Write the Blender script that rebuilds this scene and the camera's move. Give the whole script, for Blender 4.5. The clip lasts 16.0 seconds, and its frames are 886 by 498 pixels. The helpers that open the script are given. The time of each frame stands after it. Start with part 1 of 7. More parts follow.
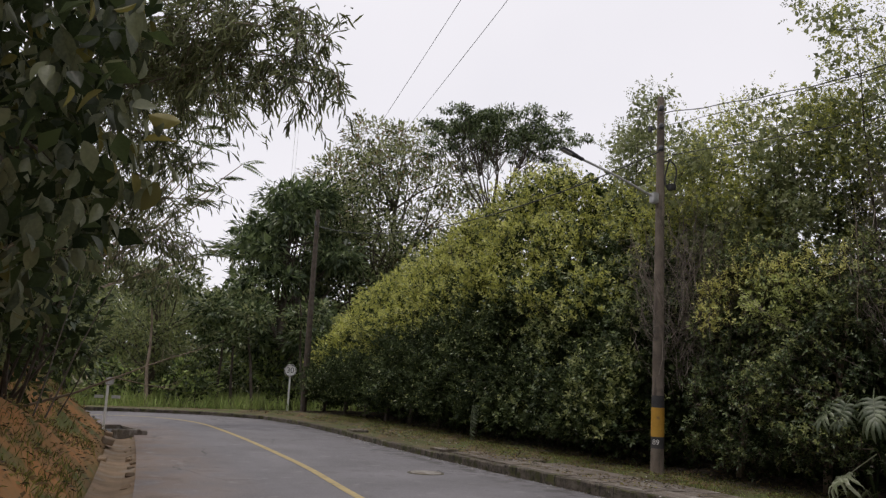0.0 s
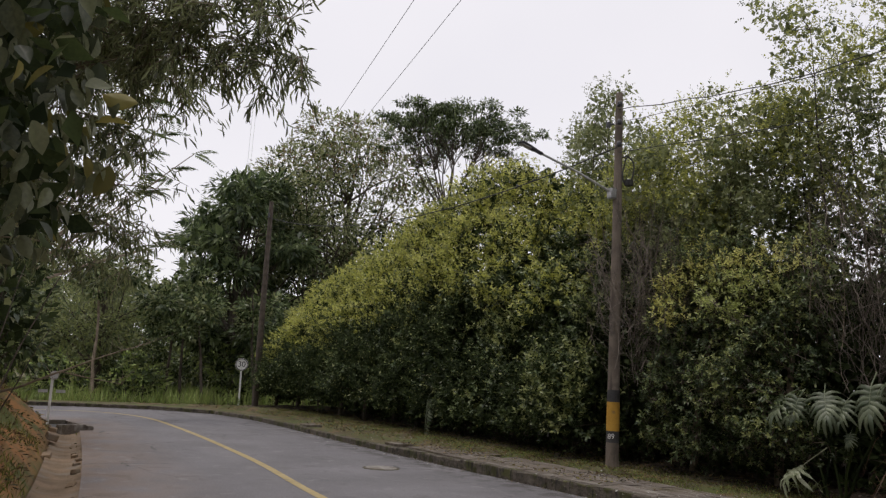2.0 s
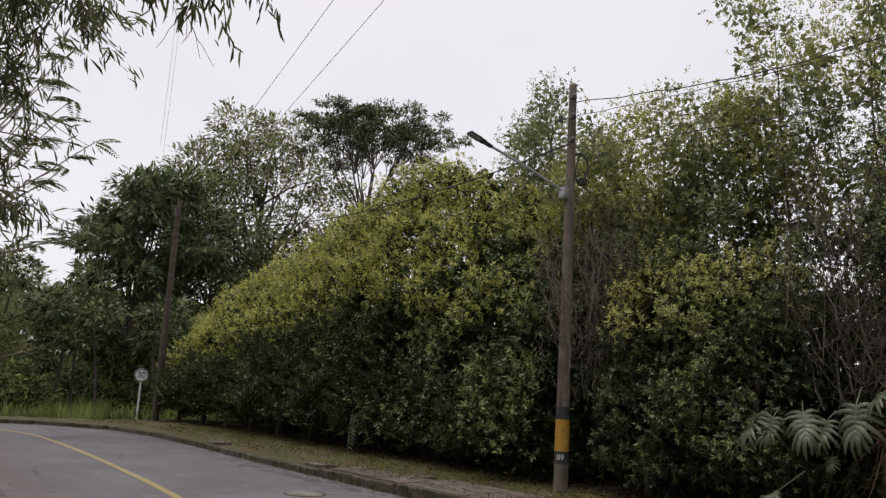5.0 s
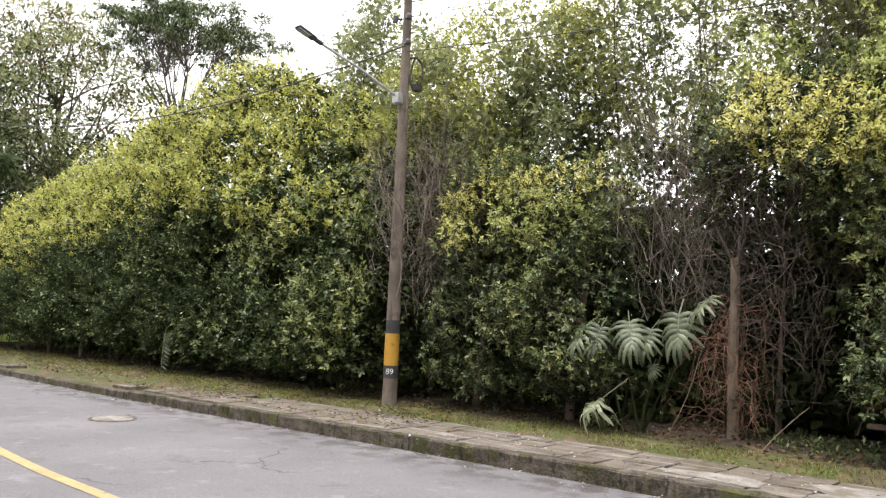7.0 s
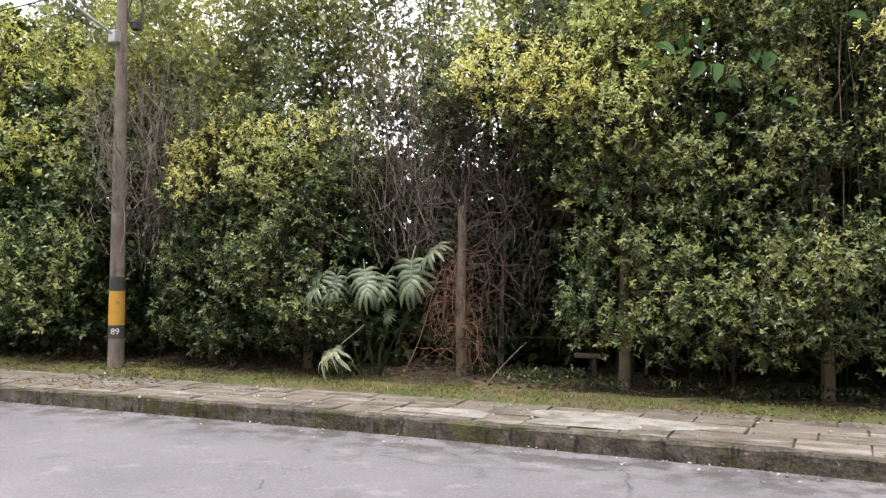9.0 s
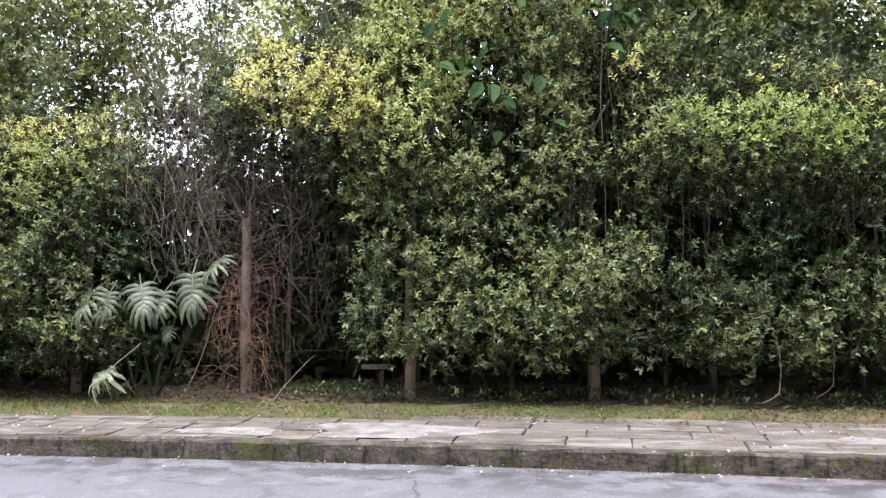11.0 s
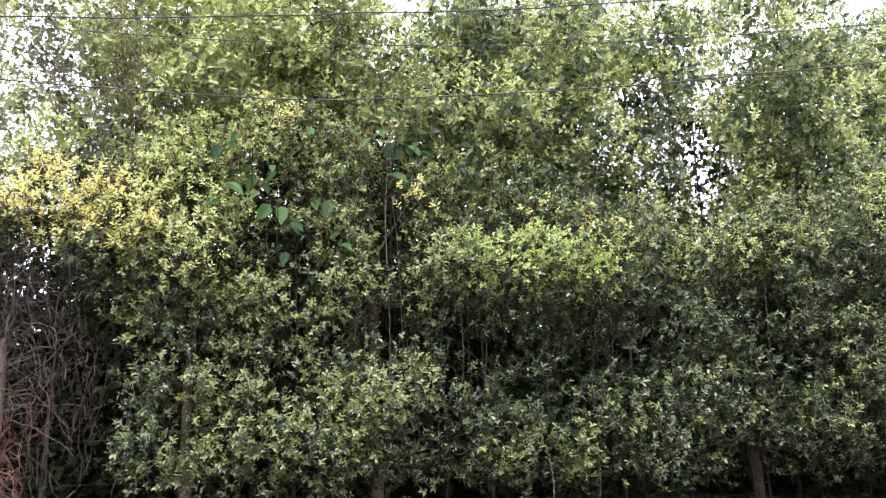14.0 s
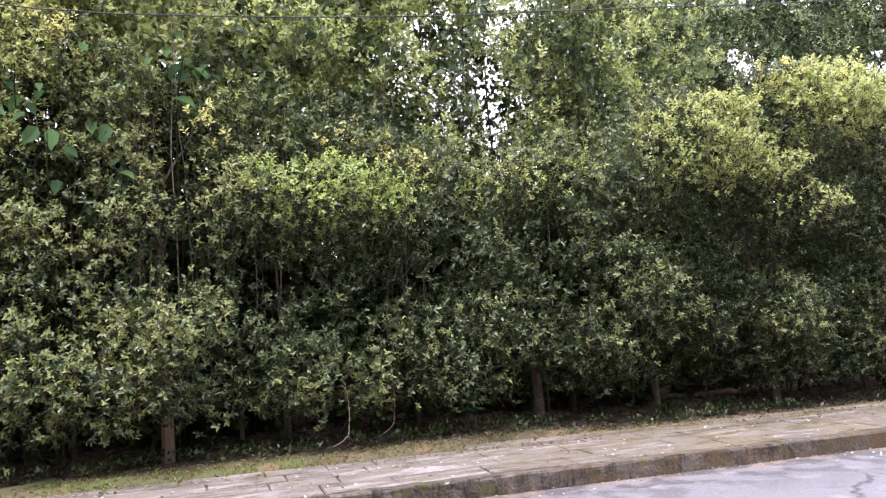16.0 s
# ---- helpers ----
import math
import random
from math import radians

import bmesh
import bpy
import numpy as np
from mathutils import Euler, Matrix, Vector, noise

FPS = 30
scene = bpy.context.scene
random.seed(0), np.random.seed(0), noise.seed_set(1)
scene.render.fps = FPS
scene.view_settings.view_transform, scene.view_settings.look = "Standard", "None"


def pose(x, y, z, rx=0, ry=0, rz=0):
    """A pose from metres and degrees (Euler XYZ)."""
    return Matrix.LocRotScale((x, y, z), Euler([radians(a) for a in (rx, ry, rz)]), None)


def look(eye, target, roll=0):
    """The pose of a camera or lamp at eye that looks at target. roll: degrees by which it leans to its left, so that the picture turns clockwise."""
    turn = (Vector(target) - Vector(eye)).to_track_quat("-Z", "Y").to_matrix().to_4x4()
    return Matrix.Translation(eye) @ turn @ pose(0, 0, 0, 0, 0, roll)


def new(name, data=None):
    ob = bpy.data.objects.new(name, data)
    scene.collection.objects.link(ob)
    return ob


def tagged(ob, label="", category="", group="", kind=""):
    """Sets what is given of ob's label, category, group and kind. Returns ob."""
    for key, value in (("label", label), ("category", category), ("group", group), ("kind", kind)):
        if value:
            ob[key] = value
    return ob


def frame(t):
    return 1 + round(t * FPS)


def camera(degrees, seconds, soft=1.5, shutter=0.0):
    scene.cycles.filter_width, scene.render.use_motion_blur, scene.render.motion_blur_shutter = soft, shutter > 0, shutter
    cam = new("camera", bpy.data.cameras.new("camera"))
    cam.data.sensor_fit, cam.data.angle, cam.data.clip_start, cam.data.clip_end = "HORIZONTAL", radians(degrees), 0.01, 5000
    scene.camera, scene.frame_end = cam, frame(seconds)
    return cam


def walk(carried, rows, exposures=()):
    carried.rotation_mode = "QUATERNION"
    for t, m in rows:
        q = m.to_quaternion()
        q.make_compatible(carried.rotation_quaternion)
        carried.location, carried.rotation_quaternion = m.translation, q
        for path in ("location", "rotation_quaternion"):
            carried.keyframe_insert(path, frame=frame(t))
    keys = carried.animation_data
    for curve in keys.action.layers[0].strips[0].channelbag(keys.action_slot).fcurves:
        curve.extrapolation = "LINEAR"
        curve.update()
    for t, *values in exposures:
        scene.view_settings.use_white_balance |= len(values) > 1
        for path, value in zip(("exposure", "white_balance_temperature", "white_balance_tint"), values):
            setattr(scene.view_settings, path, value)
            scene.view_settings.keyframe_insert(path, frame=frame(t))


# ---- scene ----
# camera ----------------------------------------------------------------
cam = camera(55.97, 16.0, soft=1.3)
PATH = [
    (0.0, 2.194, -0.737, 1.599, 60.80, 8.83, 2.91),
    (0.5, 2.124, -0.760, 1.589, 58.17, 9.00, 2.80),
    (1.0, 2.078, -0.742, 1.598, 57.80, 8.92, 2.95),
    (1.5, 2.064, -0.732, 1.608, 57.66, 8.79, 3.00),
    (2.0, 2.039, -0.739, 1.599, 57.52, 8.60, 2.96),
    (2.5, 1.987, -0.700, 1.585, 57.46, 8.04, 2.93),
    (3.0, 1.841, -0.571, 1.584, 57.86, 7.88, 3.16),
    (3.2, 1.742, -0.521, 1.595, 58.19, 7.91, 3.35),
    (5.3, 0.447, -0.264, 1.603, 50.02, 9.85, 2.93),
    (5.5, 0.369, -0.212, 1.597, 49.57, 9.82, 2.75),
    (6.0, 0.213, -0.103, 1.588, 49.25, 10.18, 3.53),
    (6.5, 0.075, -0.009, 1.579, 44.21, 8.90, 3.19),
    (7.0, 0.023, 0.027, 1.575, 38.55, 4.68, 2.47),
    (7.5, 0.036, 0.018, 1.576, 33.41, 3.69, 1.97),
    (8.0, 0.024, 0.046, 1.569, 27.90, 2.90, 1.24),
    (8.5, 0.018, 0.049, 1.569, 23.65, 1.98, 0.65),
    (9.0, 0.022, 0.040, 1.567, 20.47, 1.73, 0.38),
    (9.5, 0.018, 0.045, 1.568, 16.00, 1.64, 0.01),
    (9.7, 0.012, 0.045, 1.565, 14.25, 1.75, -0.08),
    (11.8, 0.005, 0.000, 1.574, 1.20, 3.30, -0.85),
    (12.0, 0.000, 0.000, 1.573, 0.01, 3.56, -0.96),
    (12.5, -0.002, 0.000, 1.573, -1.48, 3.65, -1.15),
    (13.0, -0.015, -0.024, 1.577, -2.97, 7.17, -1.29),
    (13.5, -0.030, -0.089, 1.566, -6.24, 9.85, -1.23),
    (14.0, -0.043, -0.080, 1.568, -9.34, 10.61, -1.56),
    (14.5, -0.036, -0.043, 1.564, -12.91, 9.63, -1.88),
    (15.0, -0.024, -0.007, 1.569, -16.51, 7.36, -2.51),
    (15.5, -0.033, -0.023, 1.570, -19.91, 5.77, -3.08),
    (16.0, -0.035, -0.027, 1.566, -23.26, 5.28, -3.51),
]


def heading(x, y, z, yaw, pitch, roll):
    a, b = radians(yaw), radians(pitch)
    way = Vector((-math.sin(a) * math.cos(b), math.cos(a) * math.cos(b), math.sin(b)))
    return look((x, y, z), Vector((x, y, z)) + way, roll)


walk(cam, [(t, heading(*row)) for t, *row in PATH],
     exposures=[(0.0, -0.14, 6750, 14), (6.5, -0.18, 6750, 14), (6.85, 1.4, 6800, 12), (9.7, 1.57, 6500, 12), (12.0, 1.94, 5850, 20), (13.0, 1.98, 5850, 22), (14.0, 2.2, 6000, 24), (15.0, 2.03, 6150, 24), (16.0, 1.95, 6100, 25)])

# sky and sun -----------------------------------------------------------
world = bpy.data.worlds.new("sky")
scene.world = world
world.use_nodes = True
wn, wl = world.node_tree.nodes, world.node_tree.links
sky = wn.new("ShaderNodeTexSky")
sky.sky_type, sky.sun_disc = "NISHITA", False
sky.sun_elevation, sky.sun_rotation = radians(75), radians(210)
cloud_mix = wn.new("ShaderNodeMix")
cloud_mix.data_type = "RGBA"
cloud_mix.inputs["Factor"].default_value = 0.92
cloud_noise, cloud_ramp, cloud_at = wn.new("ShaderNodeTexNoise"), wn.new("ShaderNodeValToRGB"), wn.new("ShaderNodeTexCoord")
cloud_noise.inputs["Scale"].default_value, cloud_noise.inputs["Detail"].default_value = 2.2, 3
wl.new(cloud_at.outputs["Generated"], cloud_noise.inputs["Vector"])
cloud_ramp.color_ramp.elements[0].position, cloud_ramp.color_ramp.elements[1].position = 0.3, 0.75
cloud_ramp.color_ramp.elements[0].color = (0.80, 0.82, 0.88, 1)
cloud_ramp.color_ramp.elements[1].color = (0.92, 0.93, 0.98, 1)
cloud_gain = wn.new("ShaderNodeVectorMath")
cloud_gain.operation = "SCALE"
cloud_gain.inputs["Scale"].default_value = 11.6
wl.new(cloud_noise.outputs["Fac"], cloud_ramp.inputs["Fac"])
wl.new(cloud_ramp.outputs["Color"], cloud_gain.inputs[0])
wl.new(sky.outputs["Color"], cloud_mix.inputs["A"])
wl.new(cloud_gain.outputs["Vector"], cloud_mix.inputs["B"])
wl.new(cloud_mix.outputs["Result"], wn["Background"].inputs["Color"])
wn["Background"].inputs["Strength"].default_value = 0.1
sun_data = bpy.data.lights.new("sun", "SUN")
sun_data.energy, sun_data.angle, sun_data.color = 1.5, radians(25), (1.0, 0.96, 0.9)
sun = new("sun", sun_data)
sun.matrix_world = look((0, 0, 30), (4, 7, 0))


# materials -------------------------------------------------------------
def material(name, low, high, rough=0.8, scale=6.0, detail=5, bump=0.2, fine=60.0, metal=0.0, island=0.0, piece=0.0, spots=None, spot_at=(0.5, 0.6), spot_scale=2.0, leaf=0.0, spec=0.5, grain=0.45):
    """Two colours mixed by noise at two scales, with relief; optional stains, and shifts per loose leaf or per piece."""
    m = bpy.data.materials.new(name)
    m.use_nodes = True
    n, k = m.node_tree.nodes, m.node_tree.links
    bsdf = n["Principled BSDF"]
    at = n.new("ShaderNodeTexCoord")
    geo = n.new("ShaderNodeNewGeometry")
    where = geo.outputs["Position"]
    a, b = n.new("ShaderNodeTexNoise"), n.new("ShaderNodeTexNoise")
    a.inputs["Scale"].default_value, a.inputs["Detail"].default_value = scale, detail
    b.inputs["Scale"].default_value, b.inputs["Detail"].default_value = fine, 3
    k.new(where, a.inputs["Vector"]), k.new(where, b.inputs["Vector"])
    add = n.new("ShaderNodeMath")
    add.operation = "MULTIPLY_ADD"
    add.inputs[1].default_value, add.inputs[2].default_value = grain, -grain / 2
    k.new(b.outputs["Fac"], add.inputs[0])
    tot = n.new("ShaderNodeMath")
    tot.operation = "ADD"
    k.new(a.outputs["Fac"], tot.inputs[0]), k.new(add.outputs[0], tot.inputs[1])
    fac = tot.outputs[0]
    if island or piece:
        source = geo.outputs["Random Per Island"] if island else n.new("ShaderNodeObjectInfo").outputs["Random"]
        shift = n.new("ShaderNodeMath")
        shift.operation = "MULTIPLY_ADD"
        shift.inputs[1].default_value = island or piece
        k.new(source, shift.inputs[0]), k.new(fac, shift.inputs[2])
        minus = n.new("ShaderNodeMath")
        minus.inputs[1].default_value, minus.operation = (island or piece) / 2, "SUBTRACT"
        k.new(shift.outputs[0], minus.inputs[0])
        fac = minus.outputs[0]
    ramp = n.new("ShaderNodeValToRGB")
    ramp.color_ramp.elements[0].position, ramp.color_ramp.elements[1].position = 0.25, 0.8
    ramp.color_ramp.elements[0].color, ramp.color_ramp.elements[1].color = (*low, 1), (*high, 1)
    k.new(fac, ramp.inputs["Fac"])
    colour = ramp.outputs["Color"]
    if spots:
        c = n.new("ShaderNodeTexNoise")
        c.inputs["Scale"].default_value, c.inputs["Detail"].default_value = spot_scale, 7
        k.new(where, c.inputs["Vector"])
        edge = n.new("ShaderNodeMapRange")
        edge.inputs["From Min"].default_value, edge.inputs["From Max"].default_value = spot_at
        k.new(c.outputs["Fac"], edge.inputs["Value"])
        mix = n.new("ShaderNodeMix")
        mix.data_type = "RGBA"
        mix.inputs["B"].default_value = (*spots, 1)
        k.new(edge.outputs["Result"], mix.inputs["Factor"]), k.new(colour, mix.inputs["A"])
        colour = mix.outputs["Result"]
    k.new(colour, bsdf.inputs["Base Color"])
    bsdf.inputs["Roughness"].default_value, bsdf.inputs["Metallic"].default_value = rough, metal
    bsdf.inputs["Specular IOR Level"].default_value = spec
    if bump:
        relief = n.new("ShaderNodeBump")
        relief.inputs["Strength"].default_value, relief.inputs["Distance"].default_value = bump, 0.02
        k.new(tot.outputs[0], relief.inputs["Height"]), k.new(relief.outputs["Normal"], bsdf.inputs["Normal"])
    if leaf:
        through_leaf = n.new("ShaderNodeBsdfTranslucent")
        blend = n.new("ShaderNodeMixShader")
        blend.inputs["Fac"].default_value = leaf
        k.new(colour, through_leaf.inputs["Color"])
        k.new(bsdf.outputs[0], blend.inputs[1]), k.new(through_leaf.outputs[0], blend.inputs[2])
        k.new(blend.outputs[0], n["Material Output"].inputs["Surface"])
    return m


def leafy(name, low, high, rough=0.34, spec=0.55, clear=0.4):
    return material(name, low, high, rough, scale=1.3, bump=0, island=0.7, leaf=clear, spec=spec)


ASPHALT = material("asphalt", (0.112, 0.108, 0.116), (0.19, 0.184, 0.196), 0.9, 0.8, 10, 0.6, 32, spots=(0.13, 0.126, 0.134), spot_at=(0.56, 0.8), spot_scale=1.2, grain=0.75)
STONE_EDGE = material("gutter_earth", (0.10, 0.066, 0.038), (0.27, 0.19, 0.12), 0.95, 2.5, 8, 0.8, 40, piece=0.4, spots=(0.2, 0.16, 0.12), spot_at=(0.52, 0.64), spot_scale=2.0)
YELLOW_LINE = material("road_paint_yellow", (0.30, 0.235, 0.11), (0.43, 0.34, 0.17), 0.8, 5, 6, 0.2, 120, spots=(0.2, 0.18, 0.13), spot_at=(0.6, 0.68), spot_scale=9)
CONCRETE = material("slab_concrete", (0.06, 0.048, 0.038), (0.235, 0.2, 0.168), 0.92, 2.6, 10, 0.8, 30, piece=0.16, spots=(0.085, 0.07, 0.042), spot_at=(0.5, 0.66), spot_scale=2.6, grain=0.6)
KERB_CONCRETE = material("kerb_concrete", (0.026, 0.021, 0.016), (0.145, 0.122, 0.096), 0.94, 5.5, 10, 1.0, 34, piece=0.12, spots=(0.045, 0.045, 0.012), spot_at=(0.5, 0.6), spot_scale=4.0, grain=0.7)
POLE_CONCRETE = material("pole_concrete", (0.11, 0.088, 0.07), (0.25, 0.205, 0.165), 0.9, 3, 7, 0.25, 80, spots=(0.10, 0.085, 0.07), spot_at=(0.55, 0.7), spot_scale=4)
BLACK_PAINT_AND_SHADE = material("black_paint_and_shade", (0.03, 0.03, 0.033), (0.075, 0.072, 0.07), 0.75, 6, 6, 0.2)
YELLOW_PAINT = material("yellow_paint", (0.42, 0.22, 0.025), (0.60, 0.34, 0.05), 0.7, 5, 6, 0.2, spots=(0.25, 0.15, 0.06), spot_at=(0.6, 0.72), spot_scale=8)
GALVANISED = material("galvanised_steel", (0.36, 0.36, 0.36), (0.6, 0.6, 0.6), 0.5, 8, 4, 0.1, metal=0.6)
DARK_METAL = material("dark_metal", (0.03, 0.03, 0.035), (0.08, 0.08, 0.09), 0.5, 8, 4, 0.1)
CABLE = material("black_cable", (0.02, 0.02, 0.02), (0.05, 0.05, 0.05), 0.6, 8, 3, 0)
WHITE_PAINT = material("white_paint", (0.62, 0.62, 0.6), (0.8, 0.8, 0.78), 0.6, 6, 5, 0.1, spots=(0.4, 0.38, 0.33), spot_at=(0.6, 0.75), spot_scale=5)
SOIL = material("soil_and_litter", (0.035, 0.026, 0.017), (0.13, 0.085, 0.05), 0.95, 1.6, 8, 0.8, 45, spots=(0.045, 0.065, 0.018), spot_at=(0.48, 0.58), spot_scale=0.9)
BARK = material("bark", (0.04, 0.032, 0.025), (0.12, 0.095, 0.075), 0.95, 7, 7, 0.8, 50, spots=(0.10, 0.095, 0.08), spot_at=(0.6, 0.7), spot_scale=6)
PALE_BARK = material("pale_bark", (0.15, 0.115, 0.085), (0.33, 0.265, 0.2), 0.95, 6, 7, 0.6, 50)
DARK_TWIG = material("dark_twig", (0.05, 0.039, 0.032), (0.155, 0.122, 0.1), 0.95, 5, 4, 0.2, island=0.6)
TRUNK_BROWN = material("brown_trunk", (0.10, 0.078, 0.058), (0.27, 0.21, 0.155), 0.95, 5, 7, 0.7, 50)
# Paler than the dark twigs: haze over the upper brushwood put into colour.
GREY_HAZE_TWIG = material("grey_haze_twig", (0.10, 0.083, 0.068), (0.28, 0.24, 0.2), 0.95, 5, 4, 0.2, island=0.6)
DRY_TWIG = material("dry_twig", (0.10, 0.055, 0.036), (0.29, 0.165, 0.115), 0.95, 5, 4, 0.2, island=0.6)
LEAF = leafy("hedge_leaf", (0.047, 0.076, 0.033), (0.222, 0.28, 0.12), 0.3, 0.6)
LEAF_LIGHT = leafy("hedge_leaf_light", (0.165, 0.197, 0.062), (0.395, 0.43, 0.165), clear=0.5)
# Top, golden and sunny leaves: young leaf colour brightened for light on crests.
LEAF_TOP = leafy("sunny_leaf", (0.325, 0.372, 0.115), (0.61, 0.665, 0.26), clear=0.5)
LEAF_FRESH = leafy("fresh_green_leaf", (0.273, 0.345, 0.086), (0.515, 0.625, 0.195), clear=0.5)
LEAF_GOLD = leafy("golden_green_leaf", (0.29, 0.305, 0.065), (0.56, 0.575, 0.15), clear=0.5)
LEAF_SUNNY = leafy("golden_sunlit_leaf", (0.38, 0.39, 0.09), (0.67, 0.67, 0.2), clear=0.5)
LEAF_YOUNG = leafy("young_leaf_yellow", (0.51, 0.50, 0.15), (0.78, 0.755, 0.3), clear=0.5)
# Serves dark foliage and, nearly black, shade put into leaf colour.
LEAF_DARK_SHADED = leafy("dark_shaded_leaf", (0.022, 0.034, 0.014), (0.08, 0.108, 0.04), 0.65, 0.15)
LEAF_GREY = leafy("olive_leaf", (0.13, 0.152, 0.066), (0.33, 0.36, 0.165), clear=0.55)
LEAF_BROWN = leafy("dry_leaf", (0.12, 0.08, 0.04), (0.28, 0.2, 0.11), 0.8, 0.1)
LEAF_BAMBOO = leafy("bamboo_leaf", (0.095, 0.112, 0.05), (0.31, 0.34, 0.155))
LEAF_BROAD = leafy("broad_leaf", (0.065, 0.08, 0.045), (0.24, 0.255, 0.14), 0.36)
LEAF_OCHRE = leafy("ochre_leaf", (0.13, 0.12, 0.03), (0.25, 0.22, 0.06), 0.6)
LEAF_PALE = leafy("monstera_leaf", (0.09, 0.118, 0.066), (0.245, 0.285, 0.175), 0.4)
LEAF_VIVID = leafy("vivid_leaf", (0.018, 0.044, 0.016), (0.075, 0.15, 0.045), 0.6, 0.12)
LEAF_MEADOW = leafy("meadow_leaf", (0.17, 0.24, 0.06), (0.36, 0.45, 0.14), 0.7)
LEAF_PINK = leafy("pink_blossom", (0.35, 0.2, 0.2), (0.6, 0.42, 0.42), 0.7)
GRASS = leafy("grass_blade", (0.085, 0.105, 0.022), (0.26, 0.27, 0.07), 0.7, 0.2)


def ground_material():
    """Verge grass, the reddish cut bank and leaf litter darkened for hedge shade, told apart by painted-in zone
    attributes of the sheet.
    """
    m = material("ground_cover", (0.05, 0.042, 0.022), (0.14, 0.115, 0.055), 0.95, 2.0, 8, 0.8, 40, spots=(0.07, 0.085, 0.022), spot_at=(0.42, 0.56), spot_scale=1.3)
    n, k = m.node_tree.nodes, m.node_tree.links
    zone = n.new("ShaderNodeAttribute")
    zone.attribute_name = "bank"
    where = n.new("ShaderNodeNewGeometry").outputs["Position"]
    noise_a, ramp, mix = n.new("ShaderNodeTexNoise"), n.new("ShaderNodeValToRGB"), n.new("ShaderNodeMix")
    noise_a.inputs["Scale"].default_value, noise_a.inputs["Detail"].default_value = 1.7, 8
    k.new(where, noise_a.inputs["Vector"])
    ramp.color_ramp.elements[0].position, ramp.color_ramp.elements[1].position = 0.36, 0.62
    ramp.color_ramp.elements[0].color, ramp.color_ramp.elements[1].color = (0.10, 0.11, 0.03, 1), (0.34, 0.155, 0.05, 1)
    middle = ramp.color_ramp.elements.new(0.48)
    middle.color = (0.26, 0.14, 0.05, 1)
    k.new(noise_a.outputs["Fac"], ramp.inputs["Fac"])
    mix.data_type = "RGBA"
    bsdf = n["Principled BSDF"]
    k.new(zone.outputs["Fac"], mix.inputs["Factor"])
    k.new(bsdf.inputs["Base Color"].links[0].from_socket, mix.inputs["A"])
    k.new(ramp.outputs["Color"], mix.inputs["B"]), k.new(mix.outputs["Result"], bsdf.inputs["Base Color"])
    # The litter zone's near-black brown also carries the shade under the hedge.
    soil = n.new("ShaderNodeAttribute")
    soil.attribute_name = "litter"
    brown, earth = n.new("ShaderNodeValToRGB"), n.new("ShaderNodeMix")
    brown.color_ramp.elements[0].color, brown.color_ramp.elements[1].color = (0.018, 0.013, 0.009, 1), (0.065, 0.042, 0.026, 1)
    k.new(noise_a.outputs["Fac"], brown.inputs["Fac"])
    earth.data_type = "RGBA"
    k.new(soil.outputs["Fac"], earth.inputs["Factor"])
    k.new(bsdf.inputs["Base Color"].links[0].from_socket, earth.inputs["A"])
    k.new(brown.outputs["Color"], earth.inputs["B"]), k.new(earth.outputs["Result"], bsdf.inputs["Base Color"])
    return m


GROUND = ground_material()


